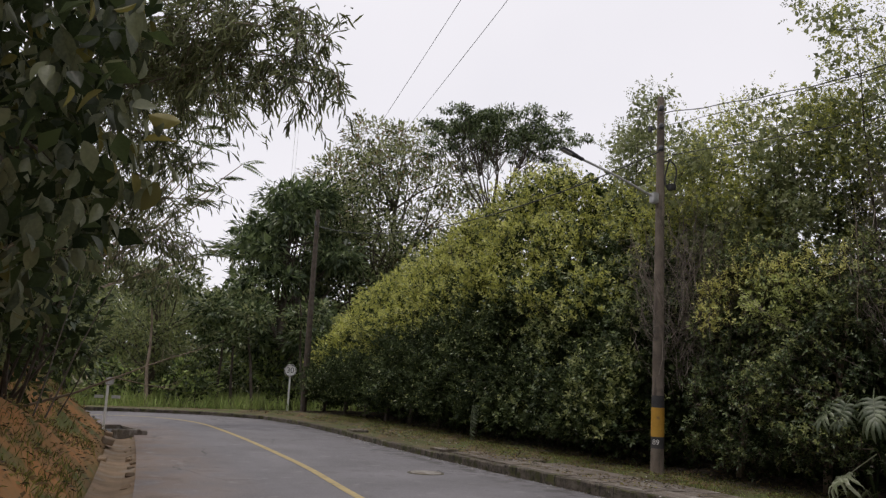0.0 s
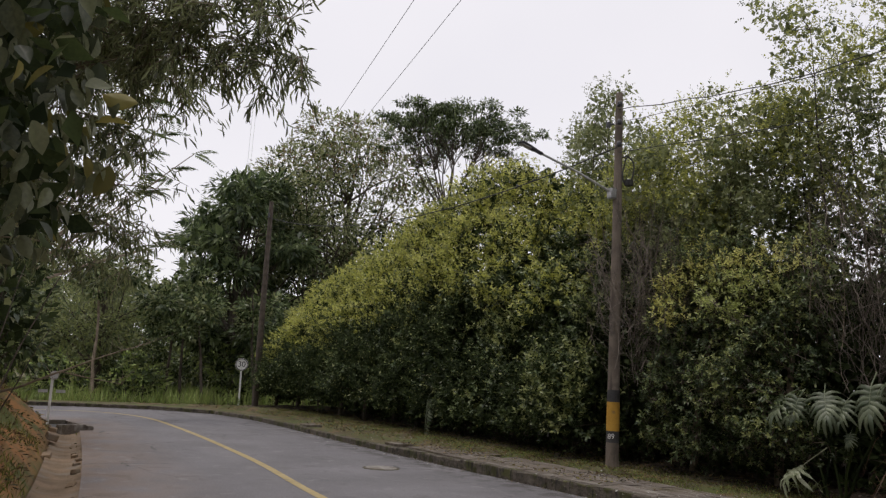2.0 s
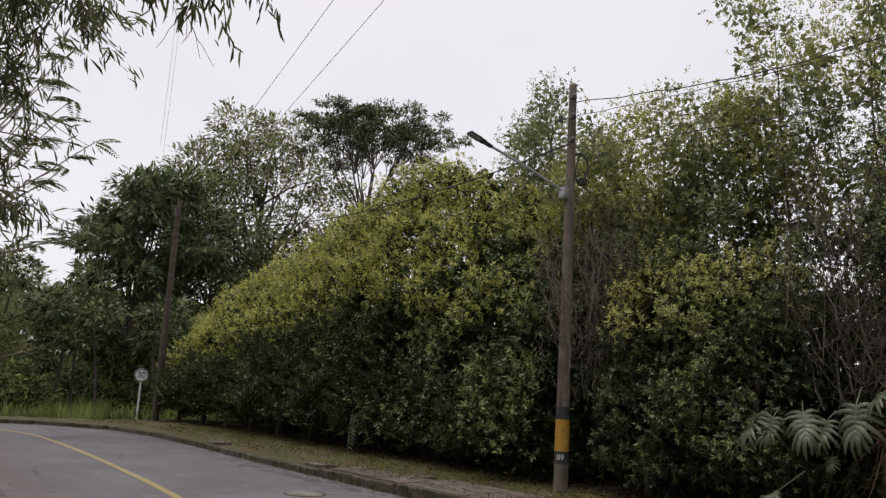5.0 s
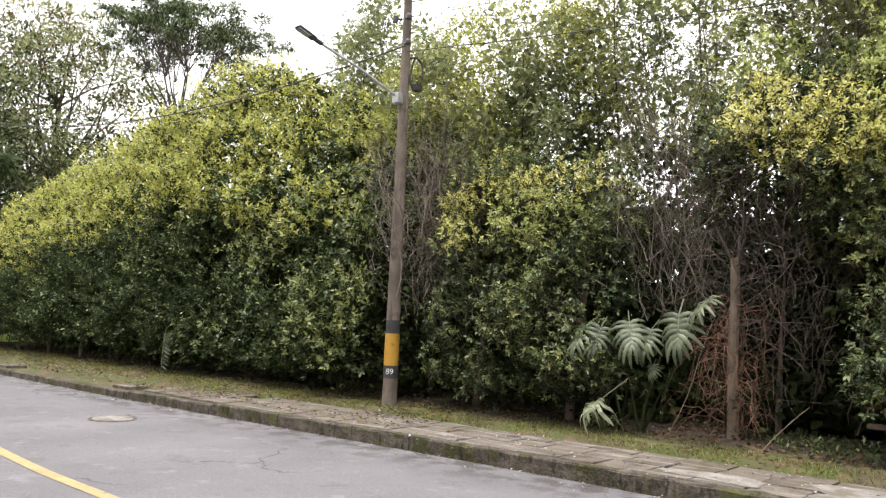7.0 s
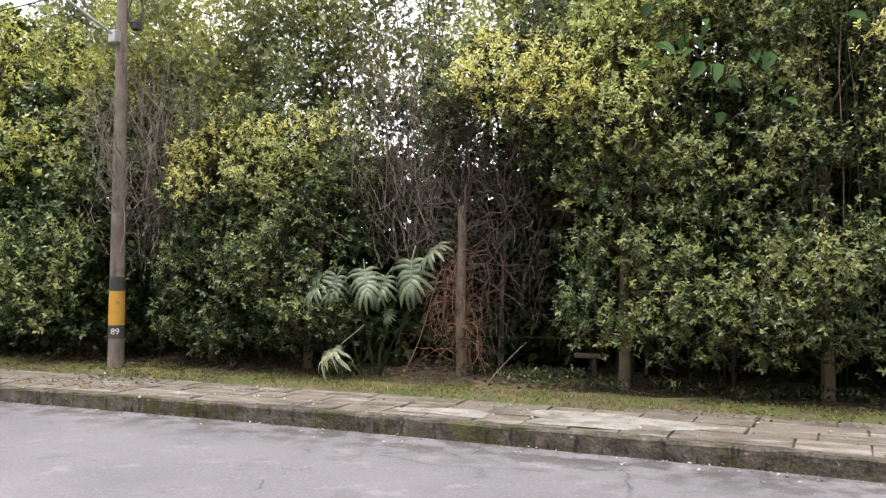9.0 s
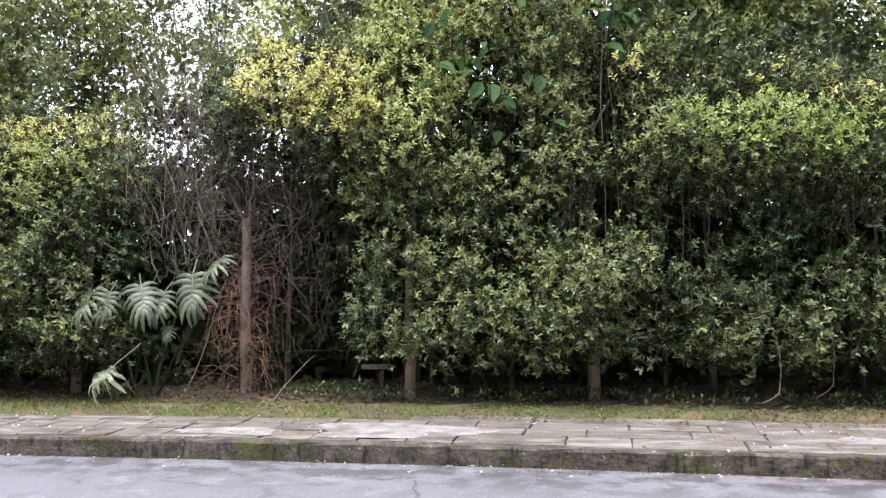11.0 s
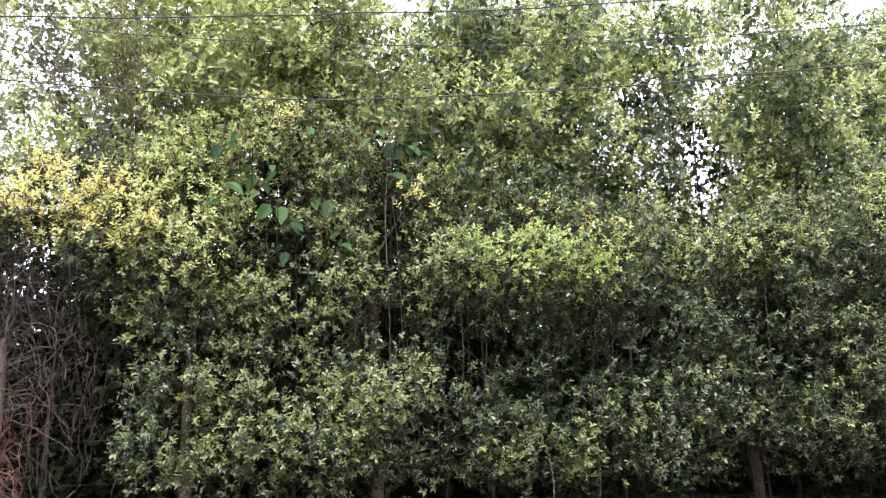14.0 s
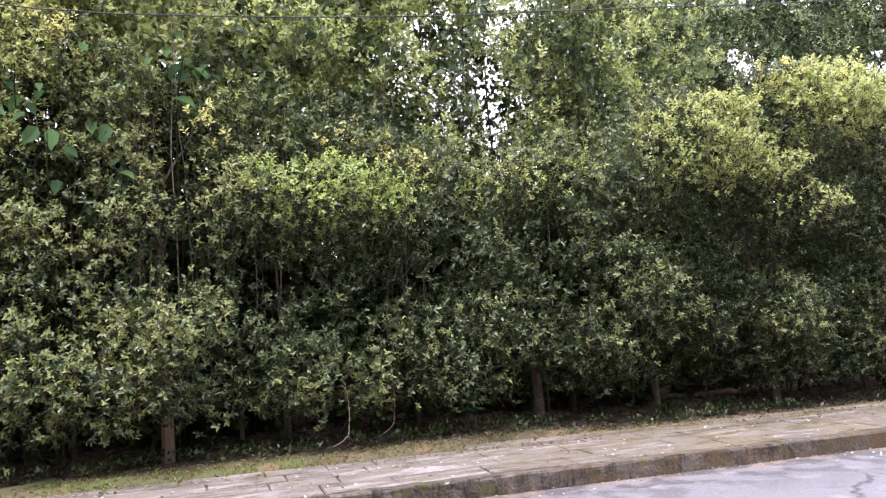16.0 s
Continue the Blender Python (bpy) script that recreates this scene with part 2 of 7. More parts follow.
def wear_road(m):
    """Brown dust along the inner edge, damp stains by the kerb and thin cracks, on the asphalt."""
    n, k = m.node_tree.nodes, m.node_tree.links
    bsdf = n["Principled BSDF"]
    where = n.new("ShaderNodeNewGeometry").outputs["Position"]

    def layer(factor, colour):
        mix = n.new("ShaderNodeMix")
        mix.data_type = "RGBA"
        k.new(factor, mix.inputs["Factor"])
        k.new(bsdf.inputs["Base Color"].links[0].from_socket, mix.inputs["A"])
        mix.inputs["B"].default_value = (*colour, 1)
        k.new(mix.outputs["Result"], bsdf.inputs["Base Color"])

    def math_node(kind, a, b):
        node = n.new("ShaderNodeMath")
        node.operation, node.use_clamp = kind, True
        for i, v in enumerate((a, b)):
            if isinstance(v, float):
                node.inputs[i].default_value = v
            else:
                k.new(v, node.inputs[i])
        return node.outputs[0]

    def noise_node(scale, lo, hi, detail=8):
        tex, edge = n.new("ShaderNodeTexNoise"), n.new("ShaderNodeMapRange")
        tex.inputs["Scale"].default_value, tex.inputs["Detail"].default_value = scale, detail
        edge.inputs["From Min"].default_value, edge.inputs["From Max"].default_value = lo, hi
        k.new(where, tex.inputs["Vector"]), k.new(tex.outputs["Fac"], edge.inputs["Value"])
        return edge.outputs["Result"]

    for name, scale, lo, hi, colour in (("dust", 1.6, 0.25, 0.7, (0.19, 0.13, 0.09)), ("damp", 3.2, 0.44, 0.58, (0.06, 0.055, 0.054))):
        zone = n.new("ShaderNodeAttribute")
        zone.attribute_name = name
        layer(math_node("MULTIPLY", zone.outputs["Fac"], noise_node(scale, lo, hi)), colour)
    cells, thin = n.new("ShaderNodeTexVoronoi"), n.new("ShaderNodeMapRange")
    cells.feature = "DISTANCE_TO_EDGE"
    cells.inputs["Scale"].default_value = 0.55
    bend = n.new("ShaderNodeTexNoise")
    bend.inputs["Scale"].default_value, bend.inputs["Detail"].default_value = 2.0, 6
    k.new(where, bend.inputs["Vector"])
    push = n.new("ShaderNodeVectorMath")
    push.operation = "MULTIPLY_ADD"
    push.inputs[1].default_value = (0.7, 0.7, 0.0)
    k.new(bend.outputs["Color"], push.inputs[0]), k.new(where, push.inputs[2])
    k.new(push.outputs[0], cells.inputs["Vector"])
    thin.inputs["From Min"].default_value, thin.inputs["From Max"].default_value = 0.012, 0.002
    k.new(cells.outputs["Distance"], thin.inputs["Value"])
    layer(math_node("MULTIPLY", thin.outputs["Result"], noise_node(0.6, 0.5, 0.6, 3)), (0.05, 0.05, 0.05))
    speck = noise_node(160, 0.62, 0.75, 2)
    layer(math_node("MULTIPLY", speck, 0.5), (0.36, 0.35, 0.34))


wear_road(ASPHALT)


def blotch(m, colour, scale, lo, hi, stretch=(1, 1, 1), strength=1.0, along=None):
    """Stains with edges of their own laid over a material: the noise can be drawn out along an axis."""
    n, k = m.node_tree.nodes, m.node_tree.links
    bsdf = n["Principled BSDF"]
    where, place = n.new("ShaderNodeNewGeometry").outputs["Position"], n.new("ShaderNodeMapping")
    place.inputs["Scale"].default_value = stretch
    tex, edge, mix = n.new("ShaderNodeTexNoise"), n.new("ShaderNodeMapRange"), n.new("ShaderNodeMix")
    tex.inputs["Scale"].default_value, tex.inputs["Detail"].default_value, tex.inputs["Roughness"].default_value = scale, 9, 0.62
    edge.inputs["From Min"].default_value, edge.inputs["From Max"].default_value, edge.inputs["To Max"].default_value = lo, hi, strength
    mix.data_type = "RGBA"
    mix.inputs["B"].default_value = (*colour, 1)
    k.new(where, place.inputs["Vector"]), k.new(place.outputs["Vector"], tex.inputs["Vector"]), k.new(tex.outputs["Fac"], edge.inputs["Value"])
    factor = edge.outputs["Result"]
    if along:
        axes, zone, both = n.new("ShaderNodeSeparateXYZ"), n.new("ShaderNodeMapRange"), n.new("ShaderNodeMath")
        zone.inputs["From Min"].default_value, zone.inputs["From Max"].default_value = along
        both.operation = "MULTIPLY"
        k.new(where, axes.inputs["Vector"]), k.new(axes.outputs["X"], zone.inputs["Value"])
        k.new(factor, both.inputs[0]), k.new(zone.outputs["Result"], both.inputs[1])
        factor = both.outputs["Value"]
    k.new(factor, mix.inputs["Factor"]), k.new(bsdf.inputs["Base Color"].links[0].from_socket, mix.inputs["A"])
    k.new(mix.outputs["Result"], bsdf.inputs["Base Color"])


blotch(ASPHALT, (0.085, 0.081, 0.083), 1.6, 0.57, 0.62, (1, 1, 1), 0.4)
blotch(ASPHALT, (0.24, 0.232, 0.236), 2.6, 0.58, 0.66, (1, 1, 1), 0.5)
blotch(ASPHALT, (0.30, 0.29, 0.29), 38.0, 0.58, 0.66, (1, 1, 1), 0.55)
blotch(ASPHALT, (0.06, 0.058, 0.058), 45.0, 0.60, 0.68, (1, 1, 1), 0.6)
blotch(GROUND, (0.16, 0.10, 0.055), 3.2, 0.54, 0.62, (1, 1, 1), 0.7)
blotch(CONCRETE, (0.38, 0.355, 0.325), 3.0, 0.52, 0.68, (0.5, 2.6, 1), 0.6)
blotch(CONCRETE, (0.06, 0.047, 0.035), 5.0, 0.60, 0.70, (0.6, 1.6, 1), 0.7)
blotch(CONCRETE, (0.14, 0.112, 0.056), 1.7, 0.4, 0.6, (0.7, 1.4, 1), 0.75, (2.5, 6.5))
blotch(CONCRETE, (0.062, 0.05, 0.022), 3.4, 0.52, 0.6, (0.7, 1.4, 1), 0.75, (2.5, 6.5))
blotch(KERB_CONCRETE, (0.16, 0.138, 0.11), 5.0, 0.54, 0.66, (1.0, 1.0, 1.6), 0.7)
blotch(KERB_CONCRETE, (0.075, 0.078, 0.018), 3.5, 0.56, 0.64, (0.7, 1.0, 1.3), 0.85)
blotch(KERB_CONCRETE, (0.012, 0.011, 0.009), 7.0, 0.55, 0.63, (2.2, 1, 0.5), 0.8)
blotch(KERB_CONCRETE, (0.34, 0.33, 0.29), 9.0, 0.66, 0.72, (1, 1, 1.0), 0.9)
blotch(KERB_CONCRETE, (0.10, 0.062, 0.034), 4.0, 0.42, 0.58, (1, 1, 1.5), 0.75, (2.0, 5.5))
blotch(POLE_CONCRETE, (0.06, 0.048, 0.04), 6.0, 0.52, 0.66, (2.0, 2.0, 0.25), 0.75)
blotch(POLE_CONCRETE, (0.33, 0.28, 0.23), 8.0, 0.62, 0.72, (1.5, 1.5, 0.6), 0.6)

# geometry helpers ------------------------------------------------------
rng = np.random.default_rng(7)


def unit(v):
    return v / np.maximum(np.linalg.norm(v, axis=-1, keepdims=True), 1e-9)


class Shell:
    """Collects vertices, faces and material slots for one mesh."""

    def __init__(self):
        self.v, self.f, self.m = [], [], []

    def add(self, verts, faces, slot=0):
        base = len(self.v)
        self.v.extend(tuple(map(float, p)) for p in verts)
        self.f.extend(tuple(base + i for i in face) for face in faces)
        self.m.extend([slot] * len(faces))
        return self

    def tube(self, points, radii, sides=6, slot=0, cap=True):
        pts = [Vector(p) for p in points]
        rings, faces, side = [], [], Vector((0.31, 0.95, 0.05))
        for i, p in enumerate(pts):
            way = (pts[min(i + 1, len(pts) - 1)] - pts[max(i - 1, 0)]).normalized()
            u = way.cross(side)
            u = u.normalized() if u.length > 1e-3 else way.orthogonal().normalized()
            w = way.cross(u)
            r = radii[i] if hasattr(radii, "__len__") else radii
            rings += [p + (u * math.cos(a) + w * math.sin(a)) * r for a in (2 * math.pi * j / sides for j in range(sides))]
        for i in range(len(pts) - 1):
            for j in range(sides):
                a, b = i * sides + j, i * sides + (j + 1) % sides
                faces.append((a, b, b + sides, a + sides))
        if cap:
            faces += [tuple(range(sides))[::-1], tuple(range((len(pts) - 1) * sides, len(pts) * sides))]
        return self.add(rings, faces, slot)

    def box(self, lo, hi, bevel=0.0, slot=0):
        bm = bmesh.new()
        bmesh.ops.create_cube(bm, size=1)
        for v in bm.verts:
            v.co = Vector([(lo[i] + hi[i]) / 2 + v.co[i] * (hi[i] - lo[i]) for i in range(3)])
        if bevel:
            bmesh.ops.bevel(bm, geom=bm.edges[:], offset=bevel, segments=2, affect="EDGES")
        bm.verts.index_update()
        self.add([v.co for v in bm.verts], [[v.index for v in f.verts] for f in bm.faces], slot)
        bm.free()
        return self

    def mesh(self, name, *mats, smooth=False):
        me = bpy.data.meshes.new(name)
        me.from_pydata(self.v, [], self.f)
        for m in mats:
            me.materials.append(m)
        me.polygons.foreach_set("material_index", self.m)
        if smooth:
            me.polygons.foreach_set("use_smooth", [True] * len(self.f))
        me.update()
        return me


def part(name, shell, mats, parent=None, label="", smooth=False):
    mats = mats if isinstance(mats, (list, tuple)) else [mats]
    me = shell if isinstance(shell, bpy.types.Mesh) else shell.mesh(name, *mats, smooth=smooth)
    ob = new(name, me)
    ob.parent = parent
    return tagged(ob, label) if label else ob


def thing(name, label, category, group="", kind="", at=(0, 0, 0)):
    ob = new(name)
    ob.location = at
    ob.empty_display_size = 0.2
    return tagged(ob, label, category, group, kind)


def leaf_mesh(name, pos, way, face, length, width, slots, mats, rich=True):
    """Many small folded leaves in one mesh: pos is the stalk end, way the midrib, face the upper side."""
    way = unit(way)
    side = unit(np.cross(face, way))
    up = np.cross(way, side)
    L, W = length[:, None], width[:, None]
    fold = 0.22 * W
    if rich == 2:
        outline = ((0.06, 0.16), (0.22, 0.40), (0.45, 0.5), (0.68, 0.40), (0.87, 0.18))
        bow = lambda t: -up * L * 0.16 * t * t
        rows = [pos] + [pos + way * L * t + side * W * w + up * fold * w * 2 + bow(t) for t, w in outline] + [pos + way * L + bow(1.0)]
        rows += [pos + way * L * t - side * W * w + up * fold * w * 2 + bow(t) for t, w in outline[::-1]] + [pos + way * L * 0.5 + bow(0.5)]
        shape = np.array([[12, i, (i + 1) % 12] for i in range(12)])
    elif rich:
        rows = [pos, pos + way * L * 0.3 + side * W * 0.45 + up * fold, pos + way * L * 0.68 + side * W * 0.40 + up * fold * 0.8,
                pos + way * L - up * L * 0.12, pos + way * L * 0.68 - side * W * 0.40 + up * fold * 0.8, pos + way * L * 0.3 - side * W * 0.45 + up * fold]
        shape = np.array([[0, 1, 2, 3], [0, 3, 4, 5]])
    else:
        rows = [pos, pos + way * L * 0.45 + side * W * 0.5 + up * fold, pos + way * L, pos + way * L * 0.45 - side * W * 0.5 + up * fold]
        shape = np.array([[0, 1, 2], [0, 2, 3]])
    n, c = len(pos), len(rows)
    verts = np.stack(rows, 1).reshape(-1, 3)
    faces = (shape[None] + (np.arange(n) * c)[:, None, None]).reshape(-1, shape.shape[1])
    me = bpy.data.meshes.new(name)
    me.vertices.add(len(verts))
    me.vertices.foreach_set("co", verts.astype(np.float32).ravel())
    me.loops.add(faces.size)
    me.loops.foreach_set("vertex_index", faces.astype(np.int32).ravel())
    me.polygons.add(len(faces))
    me.polygons.foreach_set("loop_start", np.arange(len(faces), dtype=np.int32) * faces.shape[1])
    for m in mats:
        me.materials.append(m)
    me.polygons.foreach_set("material_index", np.repeat(slots, len(shape)).astype(np.int32))
    me.update(calc_edges=True)
    return me


def clump_leaves(centre, out, per, spread, length, aspect=0.48, droop=0.1, jitter=0.8, upward=0.62):
    """Sprays of leaves about each centre: places, midribs, faces and sizes."""
    n = len(centre) * per
    c, o = np.repeat(centre, per, 0), np.repeat(out, per, 0)
    off = rng.normal(size=(n, 3))
    off = unit(off) * (rng.random((n, 1)) ** 0.5) * spread
    off[:, 2] *= 0.55
    way = unit(o * 0.8 + unit(off) * 0.7 + rng.normal(size=(n, 3)) * 0.45 * jitter + np.array([0, 0, -droop]))
    face = unit(np.array([0, 0, upward]) + o * 0.7 + rng.normal(size=(n, 3)) * 0.42 * jitter)
    size = length * (0.6 + 0.7 * rng.random(n))
    return c + off, way, face, size, size * aspect * (0.8 + 0.4 * rng.random(n))


def lobe_points(lobes, per_area, inner=0.62, gap=0.0, grain=1.1):
    """Points near the skins of ellipsoid lobes (x, y, z, rx, ry, rz), with the way out; those deep inside other lobes are left out."""
    pts, outs, ids = [], [], []
    lobes = np.array(lobes, float)
    for i, (x, y, z, rx, ry, rz) in enumerate(lobes):
        area = 4 * math.pi * ((rx * ry) ** 1.6 / 3 + (rx * rz) ** 1.6 / 3 + (ry * rz) ** 1.6 / 3) ** (1 / 1.6)
        n = max(6, int(area * per_area))
        d = unit(rng.normal(size=(n, 3)))
        depth = inner + (1.06 - inner) * rng.random((n, 1)) ** 0.6
        p = np.array([x, y, z]) + d * depth * np.array([rx, ry, rz])
        keep = np.ones(n, bool)
        for j, other in enumerate(lobes):
            if j != i:
                keep &= (((p - other[:3]) / other[3:]) ** 2).sum(1) > 0.45
        if gap:
            holes = np.array([noise.noise(Vector(q) * grain) for q in p])
            keep &= holes > gap - 0.6
        pts.append(p[keep]), outs.append(unit(d / np.array([rx, ry, rz]))[keep]), ids.append(np.full(keep.sum(), i))
    return np.concatenate(pts), np.concatenate(outs), np.concatenate(ids)


def crown(name, lobes, mats, weights, parent, density=16, per=11, spread=0.16, length=0.065, aspect=0.48, droop=0.1, rich=True, inner=0.62, gap=0.0, young=None, floor=0.35, label="", upward=0.62, core=0, core_leaf=0.15, grain=1.1):
    """A crown of leaf sprays. weights: share of each material; young(points): chance of the last material."""
    p, o, ids = lobe_points(lobes, density, inner, gap, grain)
    keep = p[:, 2] > floor
    p, o = p[keep], o[keep]
    slot = rng.choice(len(weights), len(p), p=np.array(weights) / sum(weights))
    if young is not None:
        slot = np.where(rng.random(len(p)) < young(p), len(mats) - 1, slot)
    pos, way, face, L, W = clump_leaves(p, o, per, spread, length, aspect, droop, upward=upward)
    slots = np.repeat(slot, per)
    stray = rng.random(len(slots)) < 0.12
    slots = np.where(stray, rng.integers(0, max(1, len(weights)), len(slots)), slots)
    made = part(name, leaf_mesh(name, pos, way, face, L, W, slots, mats, rich), mats, parent, label)
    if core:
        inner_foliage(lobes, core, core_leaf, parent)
    return made


def spray(points, outs, shoots, reach, leaves, leaf, up=0.6, scatter_by=0.05, aspect=0.55, wild=0.55):
    """Leafy shoots: each point carries short twigs, and each twig its leaves in a spiral with one at the tip.
    Gives leaf feet, midribs, faces, lengths, widths, the point that each belongs to, and the twigs."""
    n = len(points) * shoots
    own = np.repeat(np.arange(len(points)), shoots)
    up = np.repeat(np.broadcast_to(up, (len(points),)), shoots)
    foot = points[own] + rng.normal(size=(n, 3)) * scatter_by
    way = unit(outs[own] * 0.75 + np.stack([np.zeros(n), np.zeros(n), up], 1) + rng.normal(size=(n, 3)) * wild)
    long = reach * rng.uniform(0.55, 1.2, n)
    u = unit(np.cross(way, rng.normal(size=(n, 3))))
    v = np.cross(way, u)
    P, W, F, L, I = [], [], [], [], []
    for j in range(leaves):
        t, a = 0.3 + 0.7 * (j + 1) / leaves, 2.4 * j + rng.normal(size=n) * 0.3
        rad = u * np.cos(a)[:, None] + v * np.sin(a)[:, None]
        open_by = 0.25 if j == leaves - 1 else 0.95
        w = unit(way * 0.55 + rad * open_by + np.array([0, 0, -0.08]) + rng.normal(size=(n, 3)) * 0.12)
        P.append(foot + way * (long * t)[:, None]), W.append(w)
        F.append(unit(way - rad * 0.25 + np.array([0, -0.15, 0.45]) + rng.normal(size=(n, 3)) * 0.25))
        L.append(leaf * rng.uniform(0.65, 1.2, n)), I.append(own)
    L = np.concatenate(L)
    return np.concatenate(P), np.concatenate(W), np.concatenate(F), L, L * aspect * rng.uniform(0.85, 1.15, len(L)), np.concatenate(I), (foot, way, long)


def spray_mesh(name, points, outs, slot, mats, parent, shoots, reach, leaves, leaf, up=0.6, rich=True, label="", twig_slot=None, **more):
    """One crown mesh of leafy shoots; slot gives each point's leaf material, and thin twigs take the twig material."""
    P, W, F, L, B, own, (foot, way, long) = spray(points, outs, shoots, reach, leaves, leaf, up, **more)
    slots = slot[own]
    stray = rng.random(len(slots)) < 0.1
    slots = np.where(stray, rng.integers(0, 2, len(slots)), slots)
    if twig_slot is not None:
        n = len(foot)
        P, W, F = np.concatenate([P, foot - way * 0.05]), np.concatenate([W, way]), np.concatenate([F, unit(rng.normal(size=(n, 3)))])
        L, B, slots = np.concatenate([L, long + 0.03]), np.concatenate([B, np.full(n, 0.007)]), np.concatenate([slots, np.full(n, twig_slot)])
    return part(name, leaf_mesh(name, P, W, F, L, B, slots, mats, rich), mats, parent, label)


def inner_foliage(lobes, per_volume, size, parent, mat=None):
    """Larger leaves deep inside the lobes, near-black by default: inner shade put into colour."""
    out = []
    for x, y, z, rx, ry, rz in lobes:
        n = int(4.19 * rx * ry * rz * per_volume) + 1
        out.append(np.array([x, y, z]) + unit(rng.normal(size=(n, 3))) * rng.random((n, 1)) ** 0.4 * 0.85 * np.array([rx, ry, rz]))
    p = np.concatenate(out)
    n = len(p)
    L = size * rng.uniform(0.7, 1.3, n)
    part("inner_foliage", leaf_mesh("inner_foliage", p, unit(rng.normal(size=(n, 3))), unit(rng.normal(size=(n, 3)) + np.array([0, -0.3, 0.3])), L, L * 0.6, np.zeros(n, int), [mat or LEAF_DARK_SHADED], False), mat or LEAF_DARK_SHADED, parent, "shaded inner leaves")


def stem(shell, foot, top, r0, r1, bend=0.15, steps=6, sides=6, slot=0):
    foot, top = np.array(foot, float), np.array(top, float)
    long = np.linalg.norm(top - foot)
    sway = rng.normal(size=(steps + 1, 3)) * bend * long / steps
    sway[0] = 0
    sway[:, 2] *= 0.2
    ts = np.linspace(0, 1, steps + 1)[:, None]
    pts = foot + (top - foot) * ts + np.cumsum(sway, 0) * 0.6
    shell.tube(pts, [r0 + (r1 - r0) * t for t in ts[:, 0]], sides, slot)
    return pts


def spline(points, steps=8):
    """Catmull-Rom through plan points."""
    p = np.array(points, float)
    p = np.vstack([2 * p[0] - p[1], p, 2 * p[-1] - p[-2]])
    out = []
    for i in range(1, len(p) - 2):
        for t in np.arange(steps) / steps:
            a, b, c, d = p[i - 1], p[i], p[i + 1], p[i + 2]
            out.append(0.5 * (2 * b + (c - a) * t + (2 * a - 5 * b + 4 * c - d) * t**2 + (3 * b - a - 3 * c + d) * t**3))
    out.append(p[-2])
    return np.array(out)


# plan: the outer kerb, the inner edge and the centre line, from behind the camera to beyond the bend
KERB = spline([(60, 1.4), (30, 4.0), (14, 5.75), (8, 6.45), (4, 6.9), (0, 7.3), (-3, 7.5), (-6, 7.6), (-9, 7.65), (-12, 7.72), (-15.5, 7.88), (-20, 8.2),
               (-22.5, 8.25), (-24.6, 7.9), (-26.2, 6.8), (-27.1, 5.2), (-27.4, 3.5), (-27.4, 1), (-27, -4), (-26, -14), (-24, -30)])
EDGE = spline([(60, -6), (30, -4.0), (14, -2.7), (8, -2.0), (4, -1.5), (0, -0.65), (-3, 0.05), (-6, 0.68), (-9, 1.28), (-12, 1.82), (-15.5, 2.4), (-18.5, 2.85),
               (-20, 2.95), (-20.9, 2.75), (-21.4, 2.2), (-21.6, 1.5), (-21.7, 0.8), (-21.7, -0.5), (-21.4, -5), (-20.4, -14), (-18.4, -30)])
LINE = spline([(60, -1.2), (30, 1.0), (14, 2.4), (6, 3.0), (0, 3.35), (-6.3, 3.8), (-8.3, 4.0), (-11.3, 4.47), (-14, 4.78), (-16.5, 5.02), (-19, 5.2), (-21.7, 5.3), (-23.4, 5.05), (-24.6, 4.4), (-25.1, 3.2), (-25.0, 0.5), (-24.5, -6)])


def off_line(curve, p, flip):
    """Signed distance of plan points from a curve; positive outside the road. Also the nearest index."""
    near = np.empty(len(p), int)
    for lo in range(0, len(p), 4000):
        near[lo:lo + 4000] = ((p[lo:lo + 4000, None] - curve[None]) ** 2).sum(-1).argmin(1)
    tangent = unit(np.gradient(curve, axis=0))
    normal = np.stack([tangent[:, 1], -tangent[:, 0]], 1) * flip
    return ((p - curve[near]) * normal[near]).sum(1), near


def ramp01(x, a, b):
    t = np.clip((x - a) / (b - a), 0, 1)
    return t * t * (3 - 2 * t)


def path_extra(x):
    """How much wider the footpath is than at the lamp post."""
    return 0.33 * ramp01(x, -3.0, 0.3) + 0.36 * ramp01(x, 2.0, 5.0)


